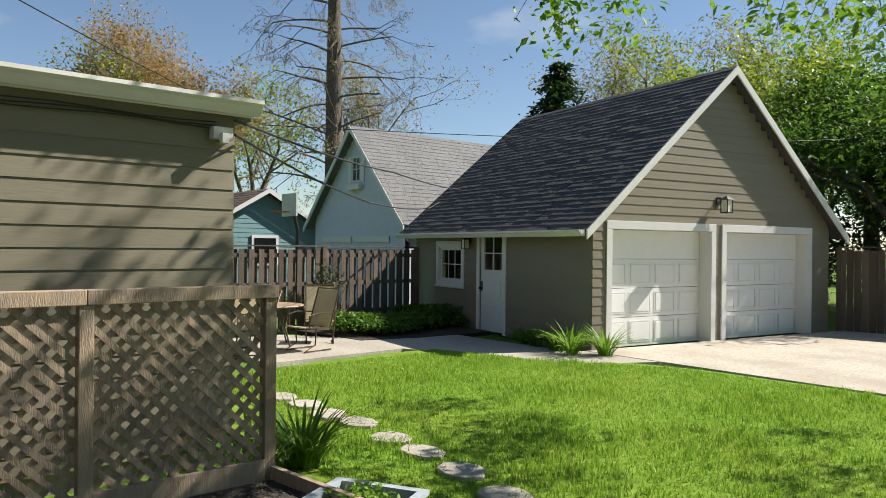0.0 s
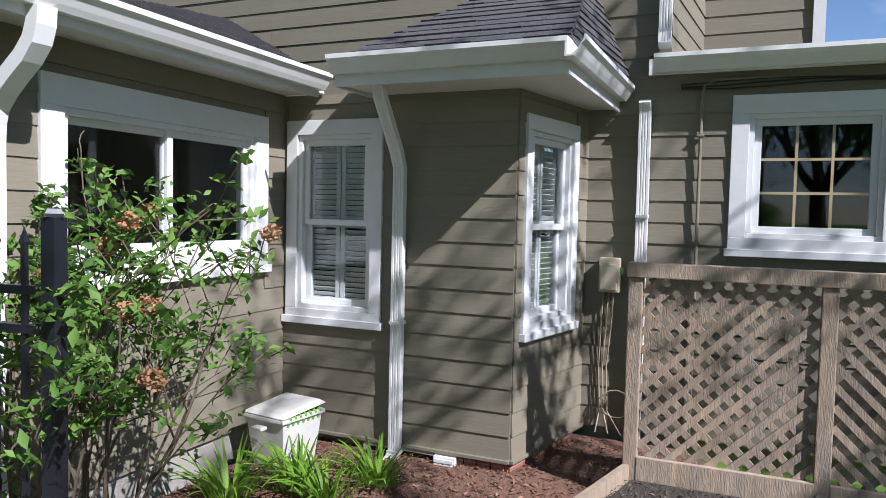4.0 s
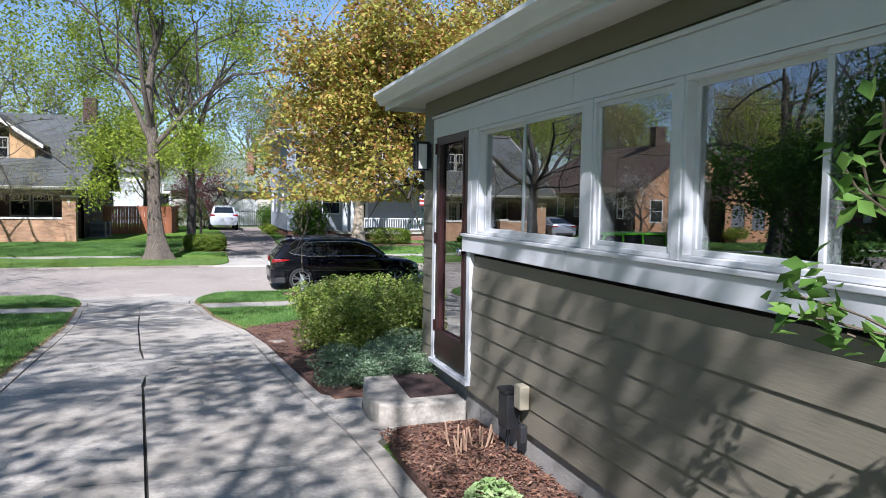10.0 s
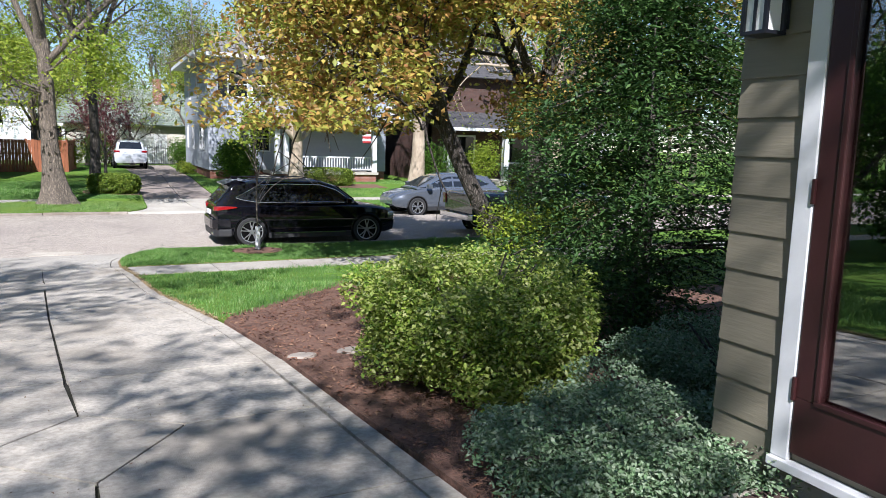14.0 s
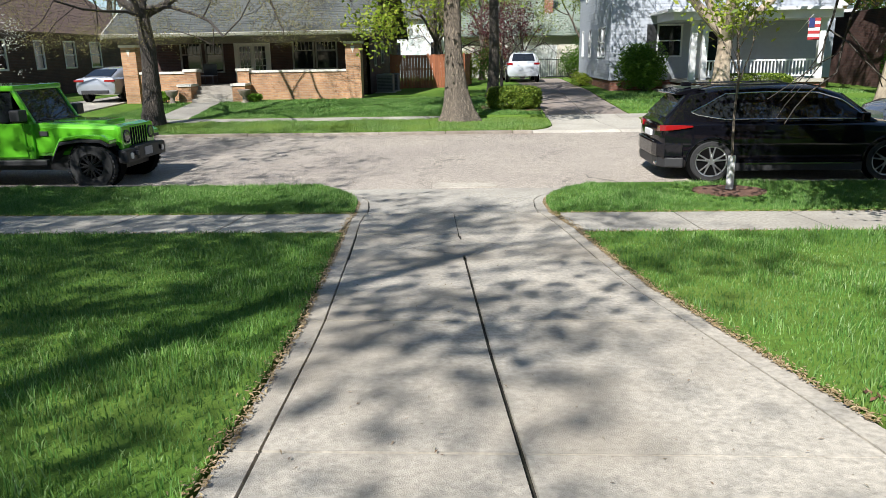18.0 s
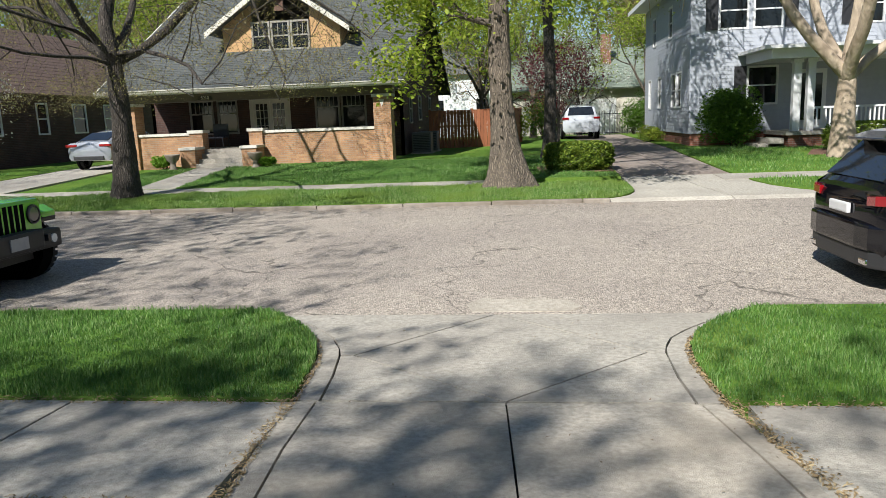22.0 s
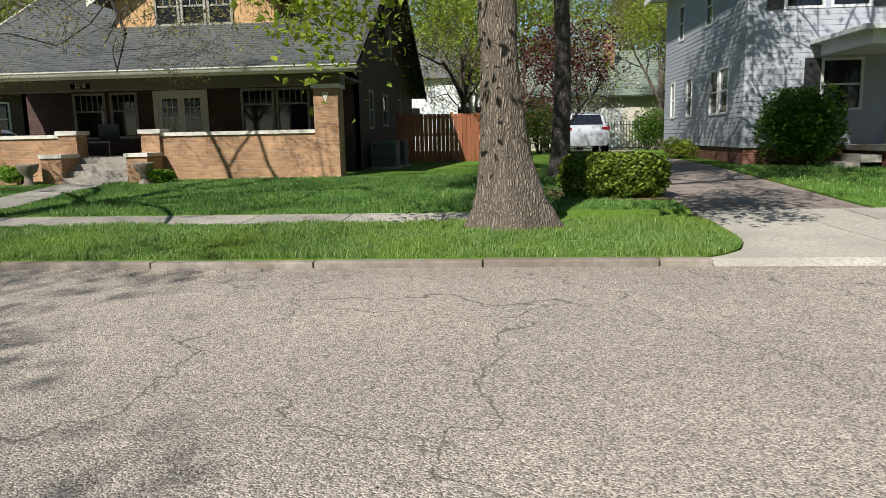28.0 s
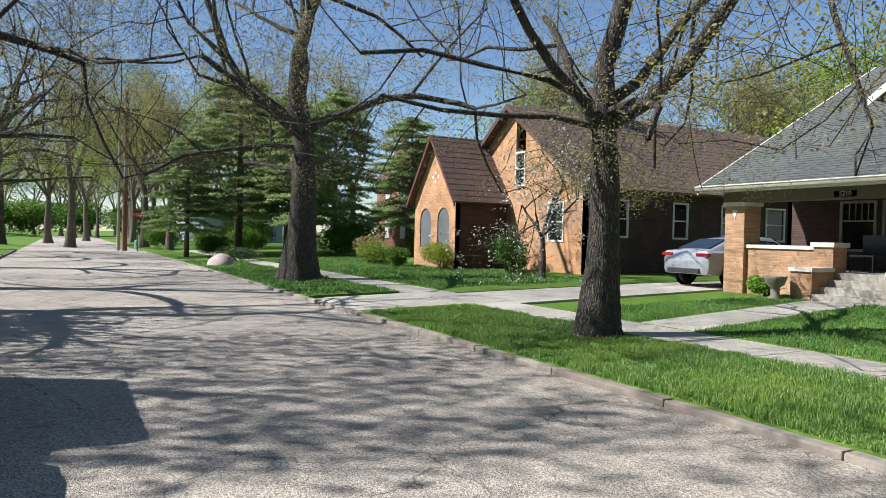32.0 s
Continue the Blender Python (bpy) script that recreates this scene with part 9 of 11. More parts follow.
def tree(name, label, at, trunk_h, trunk_r, limb, levels, bark, leaf, n_leaf, leaf_size, seed, lean=(0, 0), split=3, spread=0.75, flare=1.6, clump=0.5, up=0.1, shrink=0.66, gravity=0.02, category="tree", droop=0.0, wiggle=0.16, group="", leaf_name="crown", knots=0.06, limb_r=0.6, per=9, cs=1.5, low=(), seg=18, zmin=None, floor=None, thin=1.0):
    """A tapered trunk, forking limbs and a crown of many small leaves."""
    rnd = random.Random(seed)
    t = thing(name, label, category, at=at, group=group)
    base = Vector((0, 0, -0.15))
    top = Vector((lean[0], lean[1], trunk_h))
    # trunk with a flared, knotty foot
    n = 14 if seg < 30 else 64
    vs, fs = [], []
    for i in range(n + 1):
        f = i / n
        c = base.lerp(top, f) + Vector((0.05 * math.sin(f * 5 + seed), 0.05 * math.cos(f * 4 + seed), 0)) * min(1, trunk_h / 4)
        r = trunk_r * (1 + (flare - 1) * math.exp(-f * trunk_h / (trunk_r * 2.2))) * (1 - 0.28 * f)
        for k in range(seg):
            a = 2 * math.pi * k / seg
            rr = r * (1 + knots * math.sin(a * 5 + seed + f * 3) * (0.4 + 1.6 * math.exp(-f * trunk_h / (trunk_r * 2))) + rnd.uniform(-0.025, 0.025) + (0.09 * (noise.noise((1.6 * math.cos(a) + seed, 1.6 * math.sin(a), f * trunk_h * 1.4)) + 0.5 * noise.noise((5 * math.cos(a), 5 * math.sin(a) + seed, f * trunk_h * 2.5))) if seg > 24 else 0))
            vs.append(c + Vector((rr * math.cos(a), rr * math.sin(a), 0)))
    for i in range(n):
        for k in range(seg):
            fs.append((i * seg + k, i * seg + (k + 1) % seg, (i + 1) * seg + (k + 1) % seg, (i + 1) * seg + k))
    g = Geo()
    g.add(vs, fs)
    g.obj("trunk", bark, t, smooth=True, recalc=False)
    tips = []
    GROW["thin"] = thin
    GROW["floor"] = floor if floor is not None else (trunk_h * 0.72 if trunk_h > 3.2 else -9.0)
    d0 = (top - base).normalized()
    k = split + 1
    starts = []
    for j in range(k):
        a = (j + rnd.uniform(-0.2, 0.2)) * 6.283 / k + seed
        side = Vector((math.cos(a), math.sin(a), 0))
        nd = (d0 * (1 - spread * 0.45) + side * spread * rnd.uniform(0.6, 1.1) + Vector((0, 0, up))).normalized()
        starts.append((top - d0 * rnd.uniform(0, 0.18) * trunk_h, nd, limb * rnd.uniform(0.8, 1.15), trunk_r * limb_r * rnd.uniform(0.7, 1.0), 1))
    starts.append((top - d0 * 0.1, d0, limb * 0.9, trunk_r * 0.66, 1))
    for zf_, dv, ll, lr in low:
        starts.append((base.lerp(top, zf_), Vector(dv).normalized(), ll, lr, 2))
    for q, nd, ll, lr, l0 in starts:
        out = []
        grow(rnd, q, nd, ll, lr, l0, levels, out, tips, split, spread, gravity, shrink, wiggle, up)
        gb = Geo()
        for pts, rad, lv in out:
            gb.tube(pts, rad, 8 if lv < 2 else (6 if lv == 2 else (4 if lv < 5 else 3)), cap=False)
        gb.obj("limb", bark, t, smooth=True, recalc=False)
    GROW["floor"], GROW["thin"] = -9.0, 1.0
    if n_leaf:
        tp = np.array([tuple(p) for p, _, _ in tips])
        pick = rng.integers(0, len(tp), n_leaf)
        cl = max(1, n_leaf // per)
        cc = tp[rng.integers(0, len(tp), cl)] + rng.normal(size=(cl, 3)) * clump * (1, 1, 0.7)
        pos = cc[rng.integers(0, cl, n_leaf)] + rng.normal(size=(n_leaf, 3)) * leaf_size * cs
        pos[:, 2] -= droop * rng.uniform(0, 1, n_leaf)
        if zmin is not None:
            pos = pos[pos[:, 2] > zmin]
        leaf_cloud(leaf_name, pos, leaf_size, leaf, t, droop=droop)
    return t


def shrub(name, label, at, rx, ry, h, leaf, n, size, stems=14, seed=1, bark=None, category="shrub", shell=0.55, lumps=9, group="", boxy=False, lump=0.48):
    """A rounded bush: stems from one foot and leaves massed in uneven lumps."""
    rnd = random.Random(seed)
    t = thing(name, label, category, at=at, group=group)
    for i in range(stems):
        a = rnd.uniform(0, 6.283)
        e = rnd.uniform(0.2, 0.95)
        q = Vector((rx * e * math.cos(a), ry * e * math.sin(a), h * (1 - 0.5 * e * e) * rnd.uniform(0.6, 0.95)))
        m = q * 0.5 + Vector((0, 0, h * 0.12))
        Geo().tube([(0.1 * q.x, 0.1 * q.y, -0.05), m, q], [0.02, 0.014, 0.006], 5).obj("stem", bark or BARK_DARK, t, recalc=False)
    c = []
    for i in range(lumps):
        a = rnd.uniform(0, 6.283)
        e = math.sqrt(rnd.uniform(0, 1)) * (1.1 - lump)
        c.append((rx * e * math.cos(a), ry * e * math.sin(a), h * rnd.uniform(0.35 if lump > 0.4 else 0.16, 0.72)))
    c = np.array(c)
    k = rng.integers(0, lumps, n)
    v = rng.normal(size=(n, 3))
    v /= np.linalg.norm(v, axis=1)[:, None]
    rad = (shell + (1 - shell) * rng.uniform(0, 1, n) ** 0.5)[:, None]
    pos = c[k] + v * rad * np.array([rx * lump, ry * lump, h * 0.7 * lump])
    if boxy:
        v /= (np.abs(v) ** 4).sum(1)[:, None] ** 0.25
        wob = 1 + 0.07 * np.sin(v[:, 0] * 9 + v[:, 1] * 7) * np.cos(v[:, 2] * 8)
        pos = v * rad * wob[:, None] * np.array([rx, ry, h * 0.5]) + np.array([0, 0, h * 0.52])
    pos[:, 2] = np.clip(pos[:, 2], 0.02, None)
    leaf_cloud("foliage", pos, size, leaf, t, up=0.5)
    return t


def blades(name, label, n, x0, x1, y0, y1, zf, h, w, material, inside=None, lean=0.35, kind="stuff", parent=None):
    """Grass: single narrow blades, bent, too many to count."""
    x = rng.uniform(x0, x1, n)
    y = rng.uniform(y0, y1, n)
    if inside is not None:
        m = np.array([inside(a, b) for a, b in zip(x, y)])
        x, y = x[m], y[m]
    n = len(x)
    z = np.array([zf(a, b) for a, b in zip(x, y)])
    a = rng.uniform(0, 2 * np.pi, n)
    hh = h * rng.uniform(0.5, 1.25, n)
    patchy = 0.75 + 0.5 * np.sin(x * 2.1 + 1.3 * np.sin(y * 1.7)) * np.cos(y * 1.9 + x * 0.6)
    tuft = np.sin(np.floor(x * 6.5) * 12.99 + np.floor(y * 6.5) * 78.23) * 43758.5
    hh *= np.clip(patchy, 0.5, 1.3) * (0.6 + 0.85 * (tuft - np.floor(tuft)))
    lx, ly = lean * hh * rng.normal(size=n), lean * hh * rng.normal(size=n)
    dx, dy = np.cos(a) * w / 2, np.sin(a) * w / 2
    v = np.empty((n, 5, 3))
    v[:, 0] = np.stack([x - dx, y - dy, z - 0.01], 1)
    v[:, 1] = np.stack([x + dx, y + dy, z - 0.01], 1)
    v[:, 2] = np.stack([x + dx * 0.7 + lx * 0.35, y + dy * 0.7 + ly * 0.35, z + hh * 0.6], 1)
    v[:, 3] = np.stack([x - dx * 0.7 + lx * 0.35, y - dy * 0.7 + ly * 0.35, z + hh * 0.6], 1)
    v[:, 4] = np.stack([x + lx, y + ly, z + hh], 1)
    i = np.arange(n * 5).reshape(n, 5)
    f = np.stack([i[:, 0], i[:, 1], i[:, 2], i[:, 0], i[:, 2], i[:, 3], i[:, 3], i[:, 2], i[:, 4]], 1).ravel()
    ob = quick_mesh(name, v.reshape(-1, 3), f, 3, material, parent)
    return tagged(ob, label, "grass", kind=kind)


def strap_plant(name, label, at, n, length, width, material, seed, spread=0.35, category="plant", group=""):
    """A clump of long arching leaves."""
    rnd = random.Random(seed)
    t = thing(name, label, category, at=at, group=group)
    g = Geo()
    for i in range(n):
        a = rnd.uniform(0, 6.283)
        l = length * rnd.uniform(0.6, 1.15)
        u = Vector((math.cos(a), math.sin(a), 0))
        s = Vector((-u.y, u.x, 0)) * width / 2
        o = u * rnd.uniform(0, spread * 0.4)
        arch = rnd.uniform(0.35, 0.8)
        prev = None
        vs = []
        for k in range(6):
            f = k / 5
            p = o + u * l * arch * f ** 1.3 + Vector((0, 0, l * (0.95 * f - arch * 0.75 * f * f)))
            w = s * (1 - f) ** 0.6 * (0.6 + 0.4 * min(1, f * 4))
            vs += [p - w, p + w - Vector((0, 0, 0.004))]
        o0 = len(g.v)
        g.add(vs, [(2 * k, 2 * k + 1, 2 * k + 3, 2 * k + 2) for k in range(5)])
    g.obj("leaves", material, t, recalc=False)
    return t


# street trees across the road
tree("street_tree_elm", "broad old street tree with rough bark and fresh yellow-green leaves", (-0.45, 36.15, gz(36.15)), 5.4, 0.285, 4.6, 4, BARK, L_SPRING, 42000, 0.13, 3, lean=(-0.3, 0), split=3, spread=0.72, flare=2.75, clump=0.45, droop=0.5, shrink=0.68, seg=44, knots=0.075, per=16, cs=1.6, limb_r=0.5,
           floor=2.8, low=((0.68, (-0.7, -0.6, 0.15), 1.5, 0.05), (0.8, (0.6, -0.6, 0.3), 2.0, 0.05), (0.7, (-0.9, 0.4, 0.2), 1.8, 0.05)))
tree("street_tree_maple", "street tree with dark furrowed bark and few opening buds", (-9.95, 35.97, gz(36.0)), 3.6, 0.27, 4.8, 6, BARK_DARK, L_BUD, 52000, 0.045, 11, split=3, spread=1.0, flare=1.6, clump=0.22, up=0.04, shrink=0.7, gravity=0.014, limb_r=0.46, seg=36, wiggle=0.32, per=4,
             low=((0.93, (-0.9, 0.25, 0.22), 4.2, 0.06), (0.97, (0.95, -0.3, 0.25), 4.0, 0.06), (0.9, (0.2, -0.95, 0.28), 3.6, 0.05), (0.98, (-0.5, -0.8, 0.2), 4.0, 0.055)), floor=2.6, thin=0.74)
maple2 = tree("street_tree_maple", "large bare street tree with spreading dark limbs", (-24.2, 35.4, gz(36.0)), 4.8, 0.45, 5.8, 6, BARK_DARK, L_BUD, 36000, 0.048, 23, split=3, spread=1.0, flare=1.8, clump=0.3, up=0.03, shrink=0.7, limb_r=0.44, seg=36, gravity=0.012, wiggle=0.3, per=4,
              low=((0.72, (-0.95, -0.1, 0.3), 5.5, 0.1), (0.95, (0.9, -0.4, 0.15), 5.5, 0.09), (0.9, (0.3, -0.9, 0.2), 5.0, 0.08)), floor=3.6, thin=0.74)
tree("garden_tree", "dark slender tree trunk with light spring leaves", (0.7, 43.2, gz(43)), 6.0, 0.21, 3.6, 4, BARK_DARK, L_SPRING, 15000, 0.12, 31, spread=0.7, clump=0.45, per=14)
tree("sycamore", "pale barked forked street tree before the grey house", (8.9, 40.9, gz(41)), 2.6, 0.30, 4.6, 4, BARK_PALE, L_SPRING, 2500, 0.11, 41, spread=0.75, up=0.18, shrink=0.75, limb_r=0.75)
tree("sycamore", "pale barked street tree further along", (14.2, 39.5, gz(41)), 4.0, 0.33, 4.2, 4, BARK_PALE, L_SPRING, 2500, 0.11, 43, spread=0.6, up=0.18)
tree("sycamore", "pale barked tree beyond the parked cars", (20.5, 37.5, gz(37)), 4.2, 0.34, 4.2, 4, BARK_PALE, L_SPRING, 3000, 0.11, 47, spread=0.7, up=0.1)
CRAB_AT = (8.3, 21.2, gz(21.2))
# bronze-leaved garden tree between the drive and the street
tree("bronze_leaved_tree", "leaning garden tree with bronze and yellow-green young leaves", CRAB_AT, 3.0, 0.21, 2.3, 4, BARK_DARK, L_CRAB, 56000, 0.115, 52, lean=(-1.7, 0.1), spread=0.9, clump=0.32, droop=0.45, shrink=0.72, up=0.06, per=42, cs=1.45, zmin=2.5)
tree("bronze_leaved_tree", "second stem of the bronze-leaved garden tree", (CRAB_AT[0] + 0.45, CRAB_AT[1] + 0.1, CRAB_AT[2]), 3.4, 0.22, 2.6, 4, BARK_DARK, L_CRAB, 34000, 0.115, 57, lean=(0.1, -0.2), spread=0.8, clump=0.32, droop=0.45, shrink=0.72, per=42, cs=1.45, zmin=2.6)


def conifer(name, label, at, h, r, leaf, n, size, seed, levels=22, bark=None, bare=0.08, group="", droop=0.25, trunk_r=0.12, full=0.75, puff=0.035):
    """An evergreen with whorls of drooping boughs."""
    rnd = random.Random(seed)
    t = thing(name, label, "tree", at=at, group=group)
    Geo().tube([(0, 0, -0.1), (0.02, 0.02, h * 0.5), (0, 0, h)], [trunk_r, trunk_r * 0.7, 0.02], 9).obj("trunk", bark or BARK_DARK, t, smooth=True)
    g = Geo()
    pos = []
    for i in range(levels):
        f = i / (levels - 1)
        z = h * (bare + (1 - bare) * f)
        rr = r * (1 - f) ** full * rnd.uniform(0.72, 1.15) + 0.08
        for k in range(7):
            a = rnd.uniform(0, 6.283)
            e = Vector((rr * math.cos(a), rr * math.sin(a), z - rr * droop + rnd.uniform(-0.1, 0.1)))
            g.tube([(0, 0, z), Vector((e.x * 0.5, e.y * 0.5, z + 0.02 * h)), e], [0.02, 0.014, 0.005], 4, cap=False)
            pos.append((Vector((0, 0, z)), Vector((e.x * 0.5, e.y * 0.5, z + 0.02 * h)), e))
    tagged(g.obj("boughs", bark or BARK_DARK, t, recalc=False), kind="stuff")
    P = np.array([[tuple(a), tuple(b), tuple(c)] for a, b, c in pos])
    k = rng.integers(0, len(P), n)
    f = (0.12 + 0.93 * rng.uniform(0, 1, n) ** 0.6)[:, None]
    q = np.where(f < 0.5, P[k, 0] + (P[k, 1] - P[k, 0]) * f * 2, P[k, 1] + (P[k, 2] - P[k, 1]) * (f * 2 - 1))
    q = q + rng.normal(size=(n, 3)) * np.array([0.16, 0.16, puff]) * (0.6 + r * 0.25)
    leaf_cloud("needles", q, size, leaf, t, aspect=0.4, up=0.8, droop=0.3)
    return t


conifer("yew", "dark green spreading evergreen beside the porch", (5.75, 14.4, gz(14.4)), 4.6, 1.6, L_YEW, 80000, 0.06, 61, bare=0.03, levels=28, droop=0.12, puff=0.10)
shrub("golden_shrub", "rounded shrub with yellow-green and cream young leaves", (3.14, 13.15, gz(13.1)), 0.90, 1.0, 1.08, L_SHRUB, 66000, 0.04, 30, 5, lumps=90, shell=0.35, lump=0.27)
shrub("silver_shrub", "low spreading shrub with small grey-green leaves", (3.0, 11.3, gz(11.3)), 0.80, 0.8, 0.46, L_GREY, 46000, 0.026, 24, 9, lumps=60, shell=0.35, lump=0.3)
shrub("silver_shrub", "low spreading shrub with small grey-green leaves", (4.4, 11.9, gz(12.0)), 0.9, 0.8, 0.6, L_GREY, 34000, 0.025, 20, 10, lumps=36, shell=0.35, lump=0.3)
shrub("dry_ornamental_grass", "dry tan shrub stems near the pavement", (11.4, 22.9, gz(21)), 0.8, 0.7, 1.1, L_BUD, 3000, 0.06, 26, 19)
shrub("garden_shrub", "leafy shrub at the foot of the bronze tree", (9.9, 22.6, gz(21)), 0.8, 0.8, 1.7, L_SPRING, 3500, 0.08, 18, 15)
strap_plant("daylily", "clump of green arching daylily leaves in the mulch", (3.95, 17.5, gz(17.5)), 90, 0.75, 0.03, L_HYD, 5)
shrub("garden_shrub", "pale shrub with flowers before the street", (8.2, 20.8, gz(20)), 0.9, 0.8, 1.2, L_SPRING, 3500, 0.07, 18, 16)

# beds by the house
for x, y, s, n in ((2.72, 7.95, 0.17, 3), (2.85, 6.72, 0.2, 4)):
    p = thing("hosta", "small pale-edged hosta in the mulch bed", "plant", at=(x, y, gz(y) + 0.03), group="hostas")
    k = 420
    a, e = rng.uniform(0, 6.283, k), np.sqrt(rng.uniform(0, 1, k))
    pos = np.stack([s * e * np.cos(a), s * e * np.sin(a), s * 0.75 * (1 - e * e) * rng.uniform(0.5, 1, k) + 0.02], 1)
    leaf_cloud("leaves", pos, 0.05, leaf_mat("pale_hosta_leaves", [(0.2, 0.3, 0.1), (0.4, 0.48, 0.22), (0.14, 0.24, 0.06)], 0.3), p, up=0.6)
ds_ = thing("dry_stalks", "cut dry plant stalks in the mulch", "plant", at=(2.95, 8.85, gz(8.9) + 0.02))
for i in range(16):
    a, b = random.uniform(-0.16, 0.16), random.uniform(-0.12, 0.12)
    Geo().tube([(a, b, 0), (a * 1.3 + random.uniform(-0.04, 0.04), b * 1.3, random.uniform(0.1, 0.2))], [0.008, 0.006], 5).obj("stalk", mat("dry_stalk", (0.38, 0.24, 0.15), rough=0.8) if i == 0 else bpy.data.materials["dry_stalk"], ds_)
for i, (x, y, n, l) in enumerate(((4.75, 4.35, 70, 0.5), (5.05, 3.95, 60, 0.42), (4.4, 4.6, 60, 0.5), (4.6, 4.05, 50, 0.45))):
    strap_plant("daylily", "bright green daylily clump under the bay window", (x, y, -0.18), n, l, 0.028, L_HYD, 20 + i, group="daylilies")
strap_plant("daylily", "dark green arching leaves beside the lattice", (6.05, -1.45, -0.19), 130, 0.8, 0.035, L_GREEN, 31)
strap_plant("daylily", "dark green arching leaves beside the lattice", (6.0, -1.0, -0.19), 80, 0.7, 0.035, L_GREEN, 32)
for i, (x, y, l) in enumerate(((8.35, -8.45, 0.75), (8.75, -8.05, 0.8), (9.2, -8.2, 0.6), (9.8, -8.35, 0.5), (10.25, -8.5, 0.45))):
    strap_plant("daylily", "bright green daylily clump at the garage corner", (x, y, -0.19), 90, l, 0.032, L_HYD if i < 2 else L_GREEN, 40 + i, group="garage daylilies")
shrub("ground_cover", "dark green perennials in the fence bed", (13.3, -7.3, -0.2), 1.1, 1.5, 0.45, L_GREEN, 5000, 0.09, 10, 71, lumps=20)
shrub("ground_cover", "dark green perennials in the fence bed", (13.6, -9.0, -0.2), 0.9, 1.0, 0.5, L_GREEN, 3000, 0.09, 10, 72, lumps=14)
shrub("climber", "thin climbing vine on the board fence", (14.25, -6.6, -0.2), 0.12, 0.6, 1.5, L_DARK, 900, 0.07, 12, 73)
mbk = patch("mulch_bed", [(12.3, -6.2), (14.4, -6.0), (14.5, -9.6), (11.9, -9.2), (12.0, -7.4)], lambda x, y: -0.178, 0.2, SOIL)
tagged(mbk, "dark soil bed along the board fence", "mulch bed", kind="structure")
kt = thing("seedlings", "small leafy seedlings in the plant tub", "plant", at=(4.62, -1.08, -0.03))
pos = np.stack([rng.uniform(-0.24, 0.24, 380), rng.uniform(-0.17, 0.17, 380), rng.uniform(0.0, 0.09, 380)], 1)
leaf_cloud("leaves", pos, 0.045, L_HYD, kt)

# the big flowering shrub behind the metal fence
STEM = mat("brown_stem", (0.10, 0.075, 0.045), rough=0.8)
hy = thing("hydrangea", "large leafy shrub with dried flower heads behind the metal fence", "shrub", at=(3.3, 4.62, -0.18))
L_HYDR = leaf_mat("hydrangea_leaves", [(0.07, 0.15, 0.025), (0.12, 0.23, 0.04), (0.20, 0.33, 0.065)], trans=0.40)
rnd = random.Random(77)
tips = []
for i in range(30):
    a = i * 2.4
    out = []
    e = rnd.uniform(0.15, 1.0)
    aim = Vector((0.52 * e * math.cos(a) - 0.02, 0.42 * e * math.sin(a) - 0.05, 1.0)) if i % 5 else Vector((rnd.uniform(-0.7, -0.35), rnd.uniform(0.3, 0.7), 0.75))
    grow(rnd, (0.4 * rnd.uniform(-1, 1), 0.18 * rnd.uniform(-1, 1), -0.05), aim, rnd.uniform(0.95, 1.5) if i % 5 else rnd.uniform(0.5, 0.75), 0.012, 1, 3, out, tips, split=3, spread=0.55, shrink=0.42, up=0.1, keep=0.5)
    g = Geo()
    for pts, rad, lv in out:
        g.tube([Vector((p.x, min(p.y, 0.42 if p.x > -0.14 else 1.0), max(p.z, 0.0))) for p in pts], [min(r, 0.007) for r in rad], 5, cap=False)
    g.obj("stem", STEM, hy, recalc=False)
tp = np.array([tuple(p) for p, _, _ in tips])
tp = tp[rng.permutation(len(tp))[:900]]
k = rng.integers(0, len(tp), 5200)
ang = rng.uniform(0, 6.283, 5200)
off = np.stack([np.cos(ang) * 0.055, np.sin(ang) * 0.055, rng.normal(size=5200) * 0.025], 1)
pos = tp[k] + off * rng.uniform(0.5, 1.5, (5200, 1))
pos[:, 1] = np.where(pos[:, 0] > -0.14, np.minimum(pos[:, 1], 0.46), np.minimum(pos[:, 1], 1.0))
pos[:, 2] = np.clip(pos[:, 2], 0.05, 2.0)
pos = pos[((pos[:, 2] > 0.75) & (pos[:, 0] < 0.4)) | (rng.uniform(size=len(pos)) < 0.6)]
leaf_cloud("foliage", pos, 0.062, L_HYDR, hy, aspect=0.5, up=0.3)
heads = [p for p in tp if p[1] < 0.1 and 0.7 < p[2] < 1.9]
for p in [heads[int(i * len(heads) / 9)] for i in range(9)]:
    v = rng.normal(size=(150, 3))
    v /= np.linalg.norm(v, axis=1)[:, None]
    leaf_cloud("flower_head", p + np.array([0, -0.04, 0.03]) + v * np.array([0.06, 0.06, 0.045]) * rng.uniform(0.6, 1, (150, 1)), 0.024, L_FLOWER, hy, "dried tan flower head", aspect=0.9)

